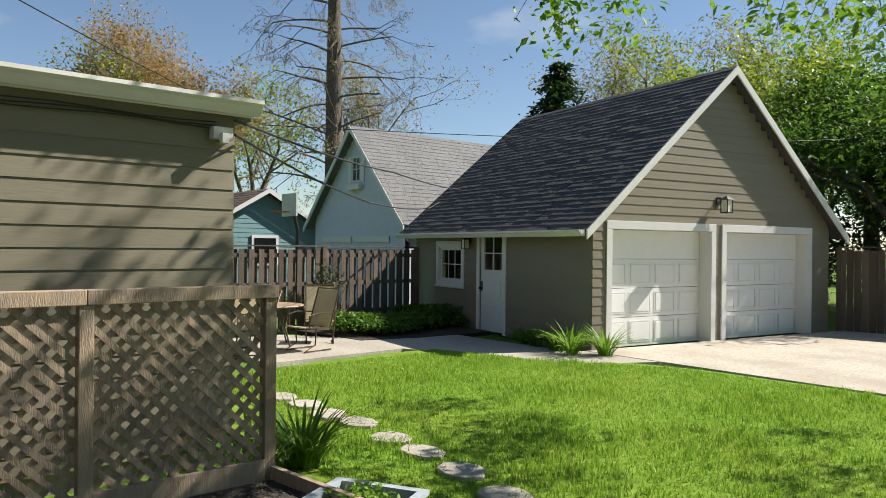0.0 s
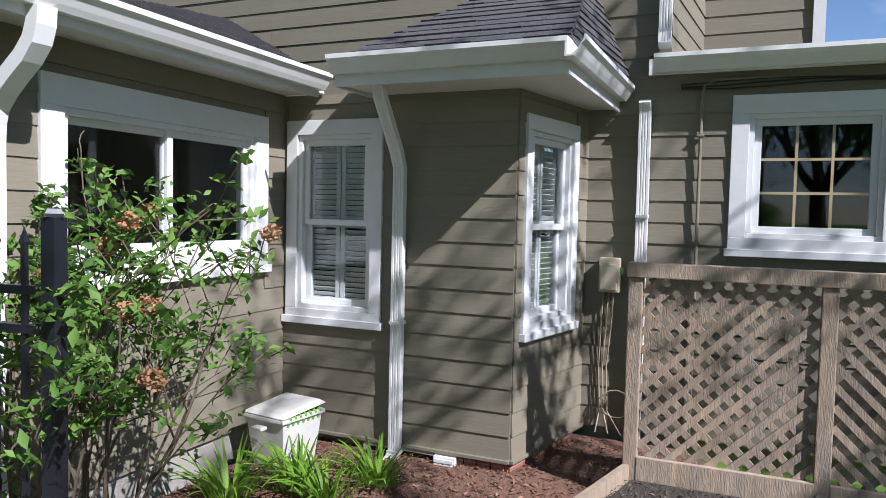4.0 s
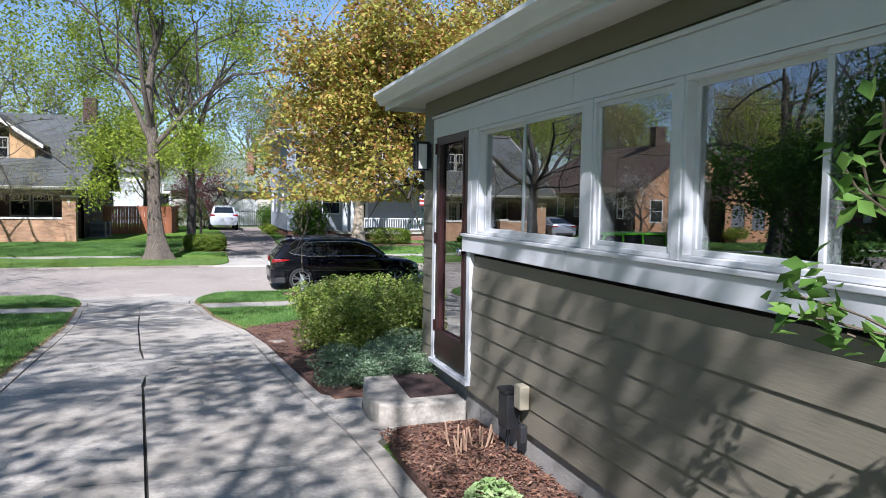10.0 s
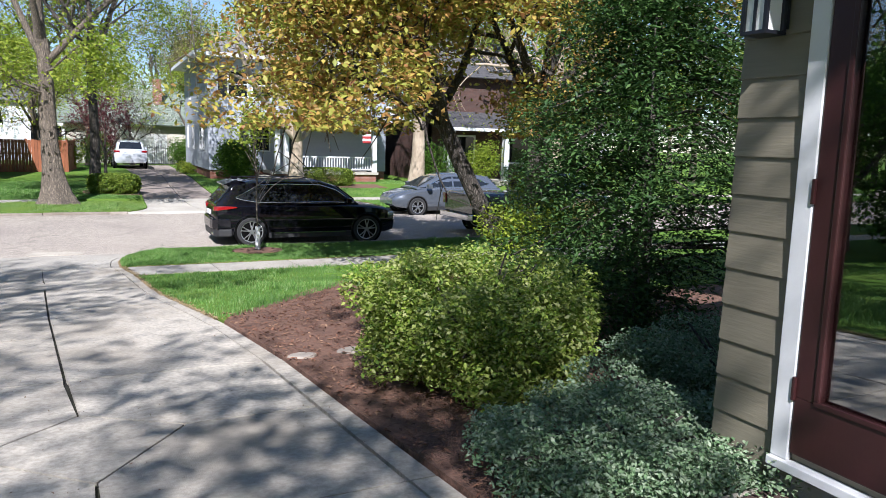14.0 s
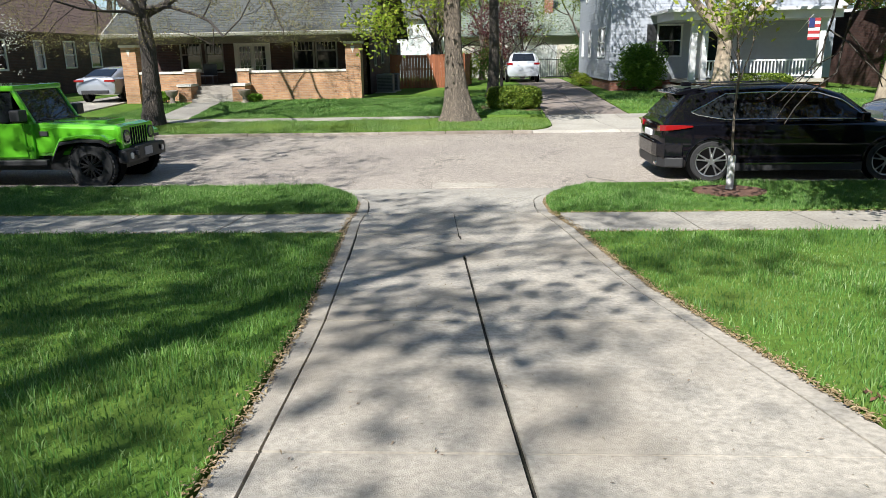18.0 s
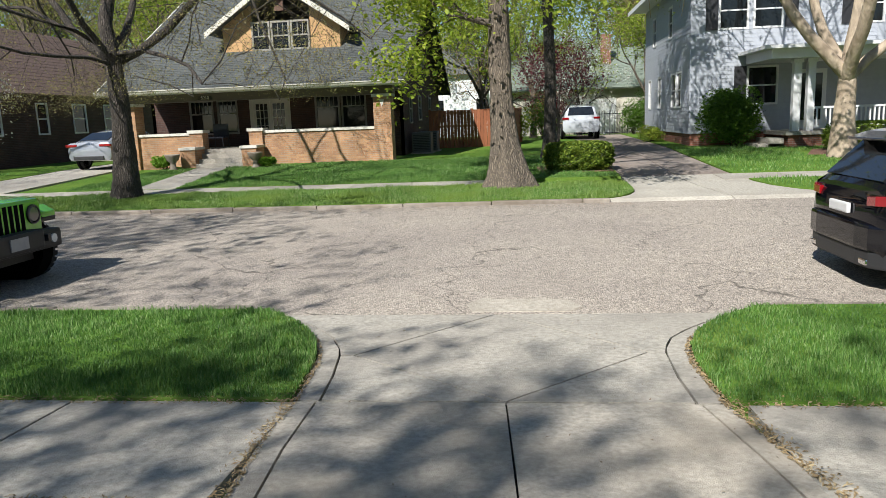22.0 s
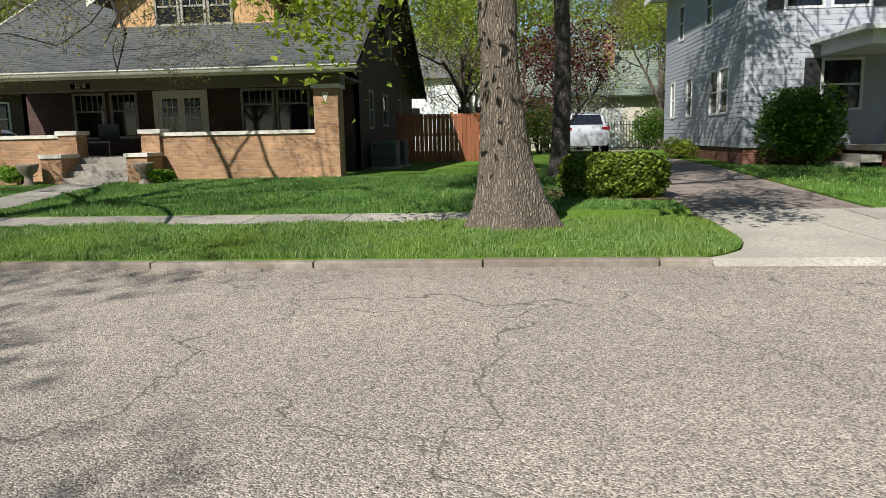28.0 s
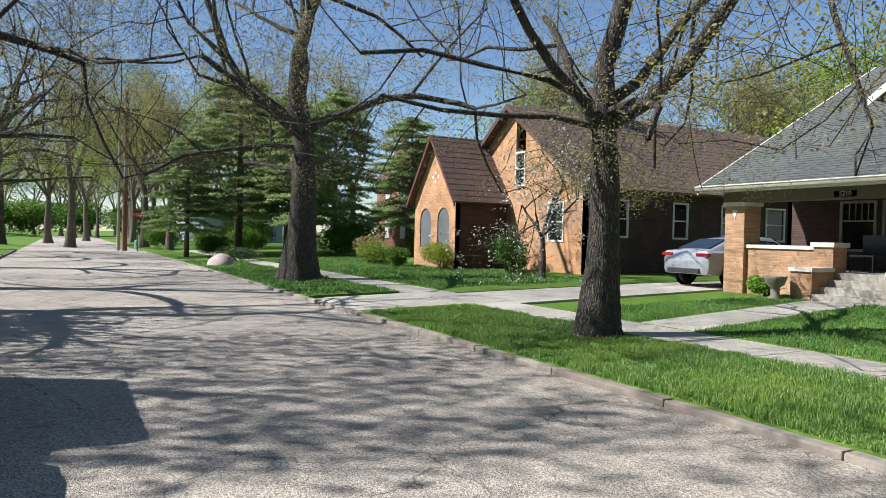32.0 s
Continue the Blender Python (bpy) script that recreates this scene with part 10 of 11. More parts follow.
# far-side shrubs
shrub("boxwood_hedge", "clipped yellow-green boxwood beside the far drive", (1.35, 39.3, gz(39.3)), 0.92, 0.55, 0.78, L_BOX, 14000, 0.075, 14, 81, lumps=34, shell=0.82, boxy=True)
shrub("rhododendron", "large dark green rounded shrub before the grey house", (7.3, 46.0, gz(46)), 1.25, 1.0, 2.1, L_GREEN, 12000, 0.11, 16, 82, lumps=18, shell=0.7)
shrub("boxwood_hedge", "low clipped boxwood before the grey house", (10.6, 42.6, gz(42)), 1.5, 0.6, 0.9, L_BOX, 16000, 0.07, 14, 83, lumps=14, shell=0.8, boxy=True)
shrub("garden_shrub", "yellow-green shrub against the grey house wall", (5.3, 51.5, gz(51)), 0.6, 1.2, 0.7, L_SPRING, 2000, 0.08, 10, 84)
mbd = patch("mulch_bed", [(0.3, 38.9), (2.25, 38.7), (2.3, 40.4), (0.2, 40.8)], lambda x, y: gz(y) + 0.03, 0.1, MULCH)
tagged(mbd, "mulch under the clipped boxwood", "mulch bed", kind="structure")
mbd = patch("mulch_bed", [(8.2, 41.6), (13.5, 41.4), (13.5, 43.2), (9.0, 43.4)], lambda x, y: gz(y) + 0.03, 0.1, MULCH)
tagged(mbd, "mulch under the low hedge", "mulch bed", kind="structure")
tree("plum_tree", "small tree with dark plum leaves", (1.2, 47.5, gz(47)), 1.3, 0.08, 1.5, 3, BARK_DARK, L_PLUM, 4500, 0.09, 91, spread=0.7, clump=0.3)
tree("blossom_tree", "white flowering tree beyond the far drive", (3.1, 62.5, gz(60)), 1.6, 0.12, 2.3, 4, BARK_DARK, L_WHITE, 4500, 0.10, 92, spread=0.8, clump=0.35)
tree("dogwood", "small spreading tree with white blossom", (-20.2, 42.2, gz(42)), 1.5, 0.10, 2.1, 4, BARK_DARK, L_WHITE, 2600, 0.09, 93, spread=0.95, clump=0.3, up=0.0)
tree("blossom_tree", "small bare pinkish tree by the bungalow", (-1.8, 58.0, gz(58)), 1.4, 0.1, 2.0, 4, BARK_DARK, L_RUST, 2500, 0.09, 94, spread=0.8)
for i, (x, y, rx, h, m) in enumerate(((-31.5, 41.2, 1.2, 1.1, L_BOX), (-29.3, 41.2, 0.8, 0.9, L_GREEN), (-26.8, 42.0, 1.1, 1.2, L_SPRING), (-24.5, 43.6, 1.0, 1.6, L_DARK), (-33.5, 41.6, 1.1, 1.4, L_BUD), (-23.2, 43.0, 0.9, 1.3, L_GREEN), (-38.5, 36.5, 1.6, 0.8, L_DARK), (-12.8, 43.5, 0.5, 0.5, L_HYD), (-9.0, 43.3, 0.35, 0.35, L_HYD))):
    shrub("garden_shrub", "rounded garden shrub before the brick houses", (x, y, gz(y)), rx, rx * 0.8, h, m, 2600, 0.09, 10, 100 + i, lumps=10, group="house front shrubs")

# sapling on the verge with a white trunk guard
sap = tree("sapling", "young verge tree with few leaves and a white trunk guard", (3.87, 24.62, -1.08), 1.7, 0.022, 0.8, 3, BARK, L_SPRING, 900, 0.085, 121, split=3, spread=0.45, flare=1.1, clump=0.12, up=0.25, knots=0.0)
Geo().lathe([(0.05, 0.02), (0.055, 0.02), (0.055, 0.52), (0.05, 0.52)], (0, 0, 0), "z", 14).obj("trunk_guard", WHITE, sap, "white plastic trunk guard")
ring_ = [(3.87 + 0.55 * math.cos(a), 24.62 + 0.45 * math.sin(a)) for a in [i * 0.5236 for i in range(12)]]
tagged(patch("mulch_ring", ring_, lambda x, y: -1.06 - 0.02, 0.1, MULCH), "ring of red-brown mulch round the sapling", "mulch bed", kind="structure")


# ---- woods, shade trees and the far street ----
def put(ob, x, y, s=1.0, r=0.0, z=None):
    c = copy_thing(ob, pose(x, y, gz(y) if z is None else z, 0, 0, r))
    c.scale = (s, s, s)
    return c


w_spring = tree("spring_tree", "tall tree in light spring leaf", (-70, 80, -0.6), 4.0, 0.28, 4.2, 4, BARK, L_SPRING, 7000, 0.22, 201, spread=0.7, clump=0.6, group="background trees")
w_bud = tree("budding_tree", "tall tree with tan spring buds", (-40, 84, -0.6), 4.0, 0.26, 4.4, 4, BARK, L_BUD, 5500, 0.16, 202, spread=0.6, clump=0.55, up=0.2, group="background trees")
w_rust = tree("budding_tree", "round tree with rust-coloured opening buds", (33, -8.4, -0.2), 3.0, 0.26, 3.4, 4, BARK, L_RUST, 30000, 0.13, 203, spread=0.65, clump=0.5, up=0.25, group="yard trees")
w_green = tree("leafy_tree", "broad tree in fresh green leaf", (10, -25, -0.2), 3.0, 0.3, 3.2, 4, BARK, L_GREEN, 14000, 0.2, 204, spread=0.8, clump=0.6, group="yard trees")
w_con = conifer("spruce", "dark spruce beyond the roofs", (24.5, -26, -0.2), 10.6, 4.0, L_DARK, 12000, 0.3, 205, group="background evergreens")
lt = thing("tall_bare_tree", "very tall straight tree with bare fine twigs and tan buds", "tree", at=(26.5, -14.4, -0.2))
Geo().tube([(0, 0, -0.2), (0.1, 0, 3), (0.05, 0.1, 9), (0.1, 0.1, 15), (0, 0, 21)], [0.55, 0.42, 0.32, 0.2, 0.04], 14).obj("trunk", BARK, lt, smooth=True)
rnd = random.Random(31)
tips = []
for i in range(64):
    z = 3.5 + 16.5 * i / 64
    a = i * 2.4 + rnd.uniform(-0.4, 0.4)
    ll = 5.2 * (1 - 0.7 * (z / 21) ** 2) * rnd.uniform(0.7, 1.1)
    out = []
    grow(rnd, (0.05, 0.05, z), (math.cos(a), math.sin(a), 0.28), ll * 0.62, 0.05, 1, 4, out, tips, split=3, spread=0.5, gravity=0.05, shrink=0.5, up=0.02, wiggle=0.10)
    gb = Geo()
    for p, r, lv in out:
        gb.tube(p, [max(q, 0.008) for q in r], 5 if lv < 2 else 3, cap=False)
    gb.obj("limb", BARK, lt, smooth=True, recalc=False)
tp = np.array([tuple(p) for p, _, _ in tips])
pos = tp[rng.integers(0, len(tp), 9000)] + rng.normal(size=(9000, 3)) * 0.16
tagged(leaf_cloud("buds", pos, 0.085, L_BUD, lt), kind="stuff")
# behind the yard
put(w_rust, 41, -13, 1.1, 80)
put(w_green, 33, -27, 0.85, 40)
put(w_spring, 15, -32, 0.9, 10)
put(w_green, 7.6, -20.6, 0.8, 200)
put(w_green, 8.6, -24.5, 0.85, 20)
put(w_spring, 12.5, -27, 0.75, 120)
put(w_spring, 3.0, -34, 1.0, 120)
put(w_spring, 34, -8, 0.75, 300)
put(w_spring, 21, -31, 0.95, 200)
put(w_bud, 26.5, -34, 1.05, 150)
put(w_bud, 38, -24, 1.0, 70)
put(w_spring, 46, -20, 1.0, 33)
put(w_bud, 20, -38, 1.1, 33)
put(w_green, -4, -38, 1.0, 33)
# a tree beside the drive whose long boughs reach over the yard
yt = thing("overhanging_tree", "tall tree beside the drive with long leafy boughs over the yard", "tree", at=(-1.9, -4.2, -0.2))
Geo().tube([(0, 0, -0.2), (0.05, 0, 0.5), (0.0, 0.05, 2.4), (0.15, 0, 4.4)], [0.36, 0.25, 0.21, 0.19], 14).obj("trunk", BARK, yt, smooth=True)
rnd = random.Random(404)
tips = []
for pts in (((0.1, 0, 4.0), (2.4, -0.9, 5.3), (4.6, -1.3, 5.9), (6.6, -1.2, 5.6), (8.2, -0.9, 5.2)), ((0.1, 0, 4.2), (2.6, 0.2, 5.4), (4.6, -0.6, 5.5), (5.7, -0.9, 4.9)), ((0.1, 0, 4.3), (2.2, -2.4, 5.6), (4.2, -3.6, 5.6), (6.0, -4.2, 5.3)),
            ((0.1, 0, 4.2), (1.8, 1.2, 5.8), (4.4, 1.6, 6.6), (7.0, 1.2, 6.6)), ((0.1, 0, 4.4), (-1.2, 1.5, 6.2), (-2.2, 2.6, 7.6)), ((0.1, 0, 4.4), (0.2, 0.6, 6.4), (0.8, 1.0, 8.4)),
            ((0.1, 0, 4.3), (1.6, -3.2, 5.4), (2.8, -5.6, 5.5)), ((0.1, 0, 4.4), (0.3, 3.2, 7.0), (0.9, 6.2, 8.2), (1.6, 8.8, 8.6)), ((0.1, 0, 4.4), (-0.6, 3.6, 6.8), (0.1, 6.8, 7.6), (0.6, 9.8, 7.9)), ((0.1, 0, 4.4), (1.0, 0.6, 6.6), (2.8, 1.0, 8.2), (4.6, 1.2, 8.8)),
            ((0.1, 0, 4.4), (0.6, 2.4, 7.0), (1.8, 4.6, 8.4), (2.8, 6.2, 8.8)), ((0.1, 0, 4.4), (2.0, -1.4, 7.0), (4.2, -2.4, 8.2), (6.2, -2.6, 8.4))):
    pv = [Vector(p) for p in pts]
    curve = []
    for a, b in zip(pv, pv[1:]):
        for f in (0, 0.25, 0.5, 0.75):
            curve.append(a.lerp(b, f) + Vector((rnd.uniform(-0.07, 0.07), rnd.uniform(-0.07, 0.07), rnd.uniform(-0.07, 0.07))))
    curve.append(pv[-1])
    rad = [0.075 * (1 - 0.85 * i / (len(curve) - 1)) for i in range(len(curve))]
    out = [(curve, rad, 1)]
    for i in range(3, len(curve)):
        for _ in range(2):
            dv = (curve[i] - curve[i - 1]).normalized() * 0.6 + Vector((rnd.uniform(-1, 1), rnd.uniform(-1, 1), rnd.uniform(-0.5, 0.3)))
            grow(rnd, curve[i], dv, rnd.uniform(0.5, 1.1), rad[i] * 0.45 + 0.006, 2, 3, out, tips, split=3, spread=0.7, gravity=0.05, shrink=0.6)
    gb = Geo()
    for p, r, lv in out:
        gb.tube(p, r, 8 if lv < 2 else 4, cap=False)
    gb.obj("limb", BARK_DARK, yt, smooth=True, recalc=False)
tp = np.array([tuple(p) for p, _, _ in tips])
cc = tp[rng.integers(0, len(tp), 1700)] + rng.normal(size=(1700, 3)) * 0.14
pos = cc[rng.integers(0, 1700, 19000)] + rng.normal(size=(19000, 3)) * 0.12
pos[:, 2] -= rng.uniform(0, 0.3, 19000)
leaf_cloud("crown", pos, 0.115, L_HYD, yt, droop=1.0)
high = tp[(tp[:, 2] > 6.2) & (tp[:, 1] > 4.6)]
cc = high[rng.integers(0, len(high), 260)] + rng.normal(size=(260, 3)) * 0.5
pos = cc[rng.integers(0, 260, 600)] + rng.normal(size=(600, 3)) * 0.16
leaf_cloud("crown", pos, 0.13, L_HYD, yt, droop=1.0)
shrub("garden_shrub", "tall dark shrub beside the garage fence", (5.4, -18.6, -0.2), 2.0, 1.4, 3.6, L_PLUM, 3500, 0.1, 40, 208)
shrub("garden_shrub", "tall green shrub beside the garage fence", (3.2, -18.8, -0.2), 1.8, 1.4, 3.2, L_GREEN, 5000, 0.12, 30, 209)
for i in range(16):
    put((w_green, w_spring, w_green, w_bud)[i % 4], -30 + i * 4.6 + random.uniform(-1, 1), -46 + random.uniform(-5, 4), random.uniform(0.8, 1.1), random.uniform(0, 360))
for i, (x, y, r, h) in enumerate(((8.0, -22.5, 2.4, 4.4), (5.2, -24.5, 2.4, 4.0), (12.0, -24.5, 2.2, 3.6), (28, -20, 2.2, 3.2), (33, -14, 2.2, 3.2), (36, -5, 2.2, 3.2))):
    shrub("garden_shrub", "tall dark green shrub behind the yard", (x, y, -0.2), r, r, h, L_GREEN if i % 2 else L_DARK, 5000, 0.17, 24, 230 + i, lumps=14, group="yard shrubs")
for i in range(12):
    put((w_bud, w_spring)[i % 2], -175 - random.uniform(0, 12), 6 + i * 5.5, random.uniform(1.2, 1.6), random.uniform(0, 360), -1.0)
for i in range(8):
    put((w_spring, w_green)[i % 2], 70 + random.uniform(0, 12), 14 + i * 6, random.uniform(1.0, 1.4), random.uniform(0, 360), -1.0)
# woods beyond the far houses
for i in range(34):
    x = -95 + i * 4.6 + random.uniform(-1.5, 1.5)
    y = 82 + random.uniform(-7, 14)
    put((w_spring, w_bud, w_spring, w_bud, w_spring)[i % 5], x, y, random.uniform(0.9, 1.5), random.uniform(0, 360))
for i in range(9):
    put((w_spring, w_green, w_bud)[i % 3], -3 + i * 5.0, 69 + random.uniform(-2, 3) + (4 if -2 < -3 + i * 5 < 9 else 0), random.uniform(0.6, 0.9), random.uniform(0, 360))
for i in range(7):
    put((w_spring, w_bud)[i % 2], 17 + i * 5, 60 + random.uniform(-3, 4), random.uniform(0.7, 1.0), random.uniform(0, 360))
for i in range(6):
    put((w_spring, w_green)[i % 2], 24 + i * 6, 44 + random.uniform(-2, 5), random.uniform(0.7, 1.0), random.uniform(0, 360))
# the street to the west
w_pine = conifer("pine", "broad soft green evergreen with layered boughs and a bare lower trunk", (-47.0, 38.2, gz(38)), 11.0, 4.0, L_PINE, 34000, 0.26, 215, levels=20, bark=BARK, bare=0.22, group="street evergreens", droop=0.02, trunk_r=0.26, full=0.38)
put(w_pine, -50.5, 42.2, 0.95, 120)
put(w_pine, -43.0, 41.0, 0.8, 210)
put(w_pine, -53, 46.5, 1.05, 300)
put(w_pine, -39.5, 46.5, 0.72, 12)
put(w_pine, -45.5, 34.9, 0.62, 50)
for i, (x, y) in enumerate(((-62, 36), (-72, 35), (-84, 37), (-97, 36), (-112, 37), (-130, 38), (-66, 44), (-78, 46), (-92, 46), (-150, 34), (-140, 30), (-64, 52), (-70, 29), (-88, 27), (-105, 31), (-58, 40.5))):
    put((w_bud, w_spring, w_bud)[i % 3], x, y, random.uniform(1.0, 1.35), x * 13, -1.0)
for i, (x, y) in enumerate(((-38, 55), (-44, 60), (-33, 66), (-24, 66), (-18, 70), (-50, 66))):
    put((w_bud, w_spring)[i % 2], x, y, 1.0, x * 9)
# trees on the sunny side of the street and drive, whose shade falls on the walk
for i, (x, y, s) in enumerate(((-19.0, 23.7, 0.95), (-25, 23.8, 1.1), (-36, 23.9, 1.1), (-48, 24, 1.1), (-60, 23.5, 1.2), (-80, 23, 1.2))):
    put(maple2, x, y, s, x * 17)
shade = tree("shade_tree", "neighbour's tall garden tree with a broken high crown", (-9.4, 10.7, -0.2), 6.0, 0.3, 4.0, 4, BARK, L_SPRING, 6800, 0.17, 221, limb_r=0.24, spread=0.9, clump=0.5, group="neighbouring shade trees", per=40, cs=2.2, up=0.12, zmin=6.0)
put(shade, -6.6, 2.0, 1.0, 75)
tree("shade_tree", "tall thinly leaved garden tree beside the drive", (-6.7, 7.2, -0.2), 11.0, 0.2, 3.0, 4, BARK, L_SPRING, 2300, 0.2, 233, limb_r=0.14, spread=0.9, clump=0.42, group="neighbouring shade trees", per=60, cs=2.0, up=0.12, zmin=10.5)
put(shade, -6.2, -7.5, 0.95, 190)
put(shade, -13.5, 5.5, 1.1, 250)
put(shade, -11.8, 12.6, 0.9, 20)
put(shade, -13.5, -8, 1.2, 310)
put(shade, -15, 17, 1.1, 140)
put(w_green, -14, 0, 1.0, 33)
put(w_con, -13.5, 9.5, 0.8, 12)
put(w_green, -16, 12, 0.9, 90)

for x, y, sc, r in ((-12.5, 17.0, 0.75, 20), (-9.8, 19.6, 0.55, 140), (-17.5, 19.5, 0.85, 260), (-22, 15, 0.9, 70)):
    put(w_green, x, y, sc, r)
for i, (x, y) in enumerate(((-8.4, 17.2), (-11, 15.0), (-14.5, 16.0), (-8.2, 13.6))):
    shrub("garden_shrub", "dense dark green shrub in the neighbouring garden", (x, y, gz(y)), 1.3, 1.2, 1.9, L_DARK if i % 2 else L_GREEN, 4500, 0.11, 16, 280 + i, lumps=12, group="neighbouring shrubs")

# pole, stop sign, hydrant, boulder
pole = thing("utility_pole", "brown wooden utility pole with wires", "utility pole", at=(-61, 32.6, -1.1))
Geo().tube([(0, 0, -0.2), (0.1, 0, 6), (0.15, 0, 12)], [0.2, 0.17, 0.13], 12).obj("pole", mat("pole_wood", (0.2, 0.1, 0.06), rough=0.9, var=0.3, bump=0.5), pole)
boxes("cross_arm", BLACK_METAL, pole, (-0.15, 0.25, -0.9, 0.9, 10.6, 10.75))
Geo().tube([(-0.5, -0.4, -0.1), (-0.45, -0.4, 8.5)], [0.12, 0.09], 8).obj("guy_pole", mat("grey_pole_wood", (0.3, 0.28, 0.25), rough=0.9), pole)
Geo().tube([(0.3, 0.0, 5.5), (0.3, 0.0, 6.8)], 0.12, 8).obj("transformer", mat("grey_metal", (0.25, 0.25, 0.26), rough=0.5), pole)
for z in (5.2, 5.35, 5.5, 8.5):
    o = Geo().tube([(-60.9, 32.6, z), (-60.9, 10, z - 0.4), (-60.9, -20, z)], 0.02, 5).obj("overhead_wire", wire_m)
    tagged(o, "street wire from the utility pole", "wire", "street wires")
sg = thing("stop_sign", "red octagonal stop sign on a post", "sign", at=(-56.5, 33.15, -1.1), rz=0)
Geo().tube([(0, 0, 0), (0, 0, 3.0)], 0.03, 8).obj("post", mat("galvanised_post", (0.12, 0.12, 0.12), rough=0.5), sg)
oct_ = [(0.02, 0.38 * math.cos(math.pi / 8 + k * math.pi / 4), 2.65 + 0.38 * math.sin(math.pi / 8 + k * math.pi / 4)) for k in range(8)]
Geo().prism(oct_, (0, 0, 0), (0.015, 0, 0)).obj("sign_face", RED, sg)
fc = bpy.data.curves.new("sign_word", "FONT")
fc.body, fc.size, fc.align_x, fc.align_y, fc.extrude = "STOP", 0.26, "CENTER", "CENTER", 0.002
word = new("sign_word", fc)
word.matrix_basis = Matrix.Translation((0.04, 0, 2.65)) @ pose(0, 0, 0, 90, 0, 90)
word.data.materials.append(WHITE)
dg = bpy.context.evaluated_depsgraph_get()
me = bpy.data.meshes.new_from_object(word.evaluated_get(dg))
bpy.data.objects.remove(word)
wm = new("sign_word", me)
wm.matrix_basis = Matrix.Translation((0.04, 0, 2.65)) @ pose(0, 0, 0, 90, 0, 90)
wm.parent = sg
hyd = thing("fire_hydrant", "pale blue fire hydrant on the verge", "fire hydrant", at=(-63, 33.6, -1.1))
Geo().lathe([(0.16, 0), (0.16, 0.08), (0.11, 0.1), (0.11, 0.55), (0.14, 0.58), (0.12, 0.68), (0.04, 0.75)], (0, 0, 0), "z", 14).obj("barrel", mat("pale_blue_paint", (0.25, 0.5, 0.55), rough=0.5), hyd)
boxes("nozzle", CHROME, hyd, (0.1, 0.2, -0.05, 0.05, 0.38, 0.48))
bo = Geo()
for i in range(7):
    for k in range(12):
        f, a = i / 6 * math.pi / 2, k * math.pi / 6
        r = 0.85 * (1 + 0.12 * math.sin(a * 3 + i))
        bo.v.append((r * math.cos(a) * math.cos(f), r * 0.7 * math.sin(a) * math.cos(f), 0.62 * math.sin(f) - 0.05))
for i in range(6):
    for k in range(12):
        bo.f.append((i * 12 + k, i * 12 + (k + 1) % 12, (i + 1) * 12 + (k + 1) % 12, (i + 1) * 12 + k))
b = bo.obj("boulder", mat("pink_granite", (0.34, 0.27, 0.24), rough=0.85, var=0.25, bump=0.5), smooth=True)
b.matrix_basis = pose(-34.9, 34.9, -1.08)
tagged(b, "grey-pink granite boulder on the verge", "boulder")

# ---- grass ----
blades("grass", "fine green grass on the neighbouring front lawn", 95000, -6.5, -0.9, 12.5, 21.78, lawn_z, 0.055, 0.007, GRASS, lambda x, y: x < DRIVE_L(y) - 0.02 and (x > -4.2 or y > 16) and rng.uniform() < 1.3 - 0.12 * abs(x))
blades("grass", "fine green grass on the front lawn", 62000, 1.2, 9, 16.6, 21.78, lawn_z, 0.055, 0.007, GRASS, lambda x, y: x > DRIVE_R(y) + 0.02 and not (x > 1.9 and y < 17.4 + (x - 2.7) * 1.15 and y < 19.9))
blades("grass", "thick grass on the verge", 90000, -9, -1.5, 23.22, 25.42, verge_z, 0.05, 0.0065, GRASS, lambda x, y: x < DRIVE_L(y) - 0.01)
blades("grass", "thick grass on the verge", 90000, 1.0, 10, 23.22, 25.42, verge_z, 0.05, 0.0065, GRASS, lambda x, y: x > DRIVE_R(y) + 0.01 and math.hypot((x - 3.87) / 0.55, (y - 24.62) / 0.45) > 1)


def in_yard(x, y):
    return 2.75 < x < 10.3 and -8.3 < y < 1.4 and (y < -1.45 - 0.25 * max(0, x - 6) or x < 5.2) and (x - 8) * 0.8 < (y + 8.2) * 1.6 and y > -8.35 + max(0, x - 6.6) * 0.55


blades("grass", "bright green grass on the back lawn", 120000, 2.75, 10.4, -8.35, 1.5, yard_z, 0.055, 0.010, GRASS_LIGHT, in_yard)
blades("grass", "grass on the verge across the street", 150000, -14.5, 2.2, 33.96, 36.43, lambda x, y: gz(y) + 0.012, 0.07, 0.009, GRASS_FAR, lambda x, y: x < FD_L(y) - 0.02)
blades("grass", "grass on the bungalow's front lawn", 140000, -12.8, 2.2, 37.57, 44.2, lambda x, y: gz(y) + 0.012, 0.06, 0.012, GRASS, lambda x, y: x < FD_L(y) - 0.05 and abs(x + 10.1 + (y - 37.5) * 0.16) > 0.62)
blades("grass", "grass before the grey house", 30000, 5.0, 16, 33.96, 46, lambda x, y: gz(y) + 0.012, 0.07, 0.018, GRASS, lambda x, y: x > FD_R(y) + 0.05 and not 36.4 < y < 37.6 and not (x > 8.2 and 41.4 < y < 43.4))
blades("grass", "grass before the gabled brick house", 60000, -40, -18.7, 33.96, 43.5, lambda x, y: gz(y) + 0.012, 0.08, 0.025, GRASS, lambda x, y: not 36.4 < y < 37.6)

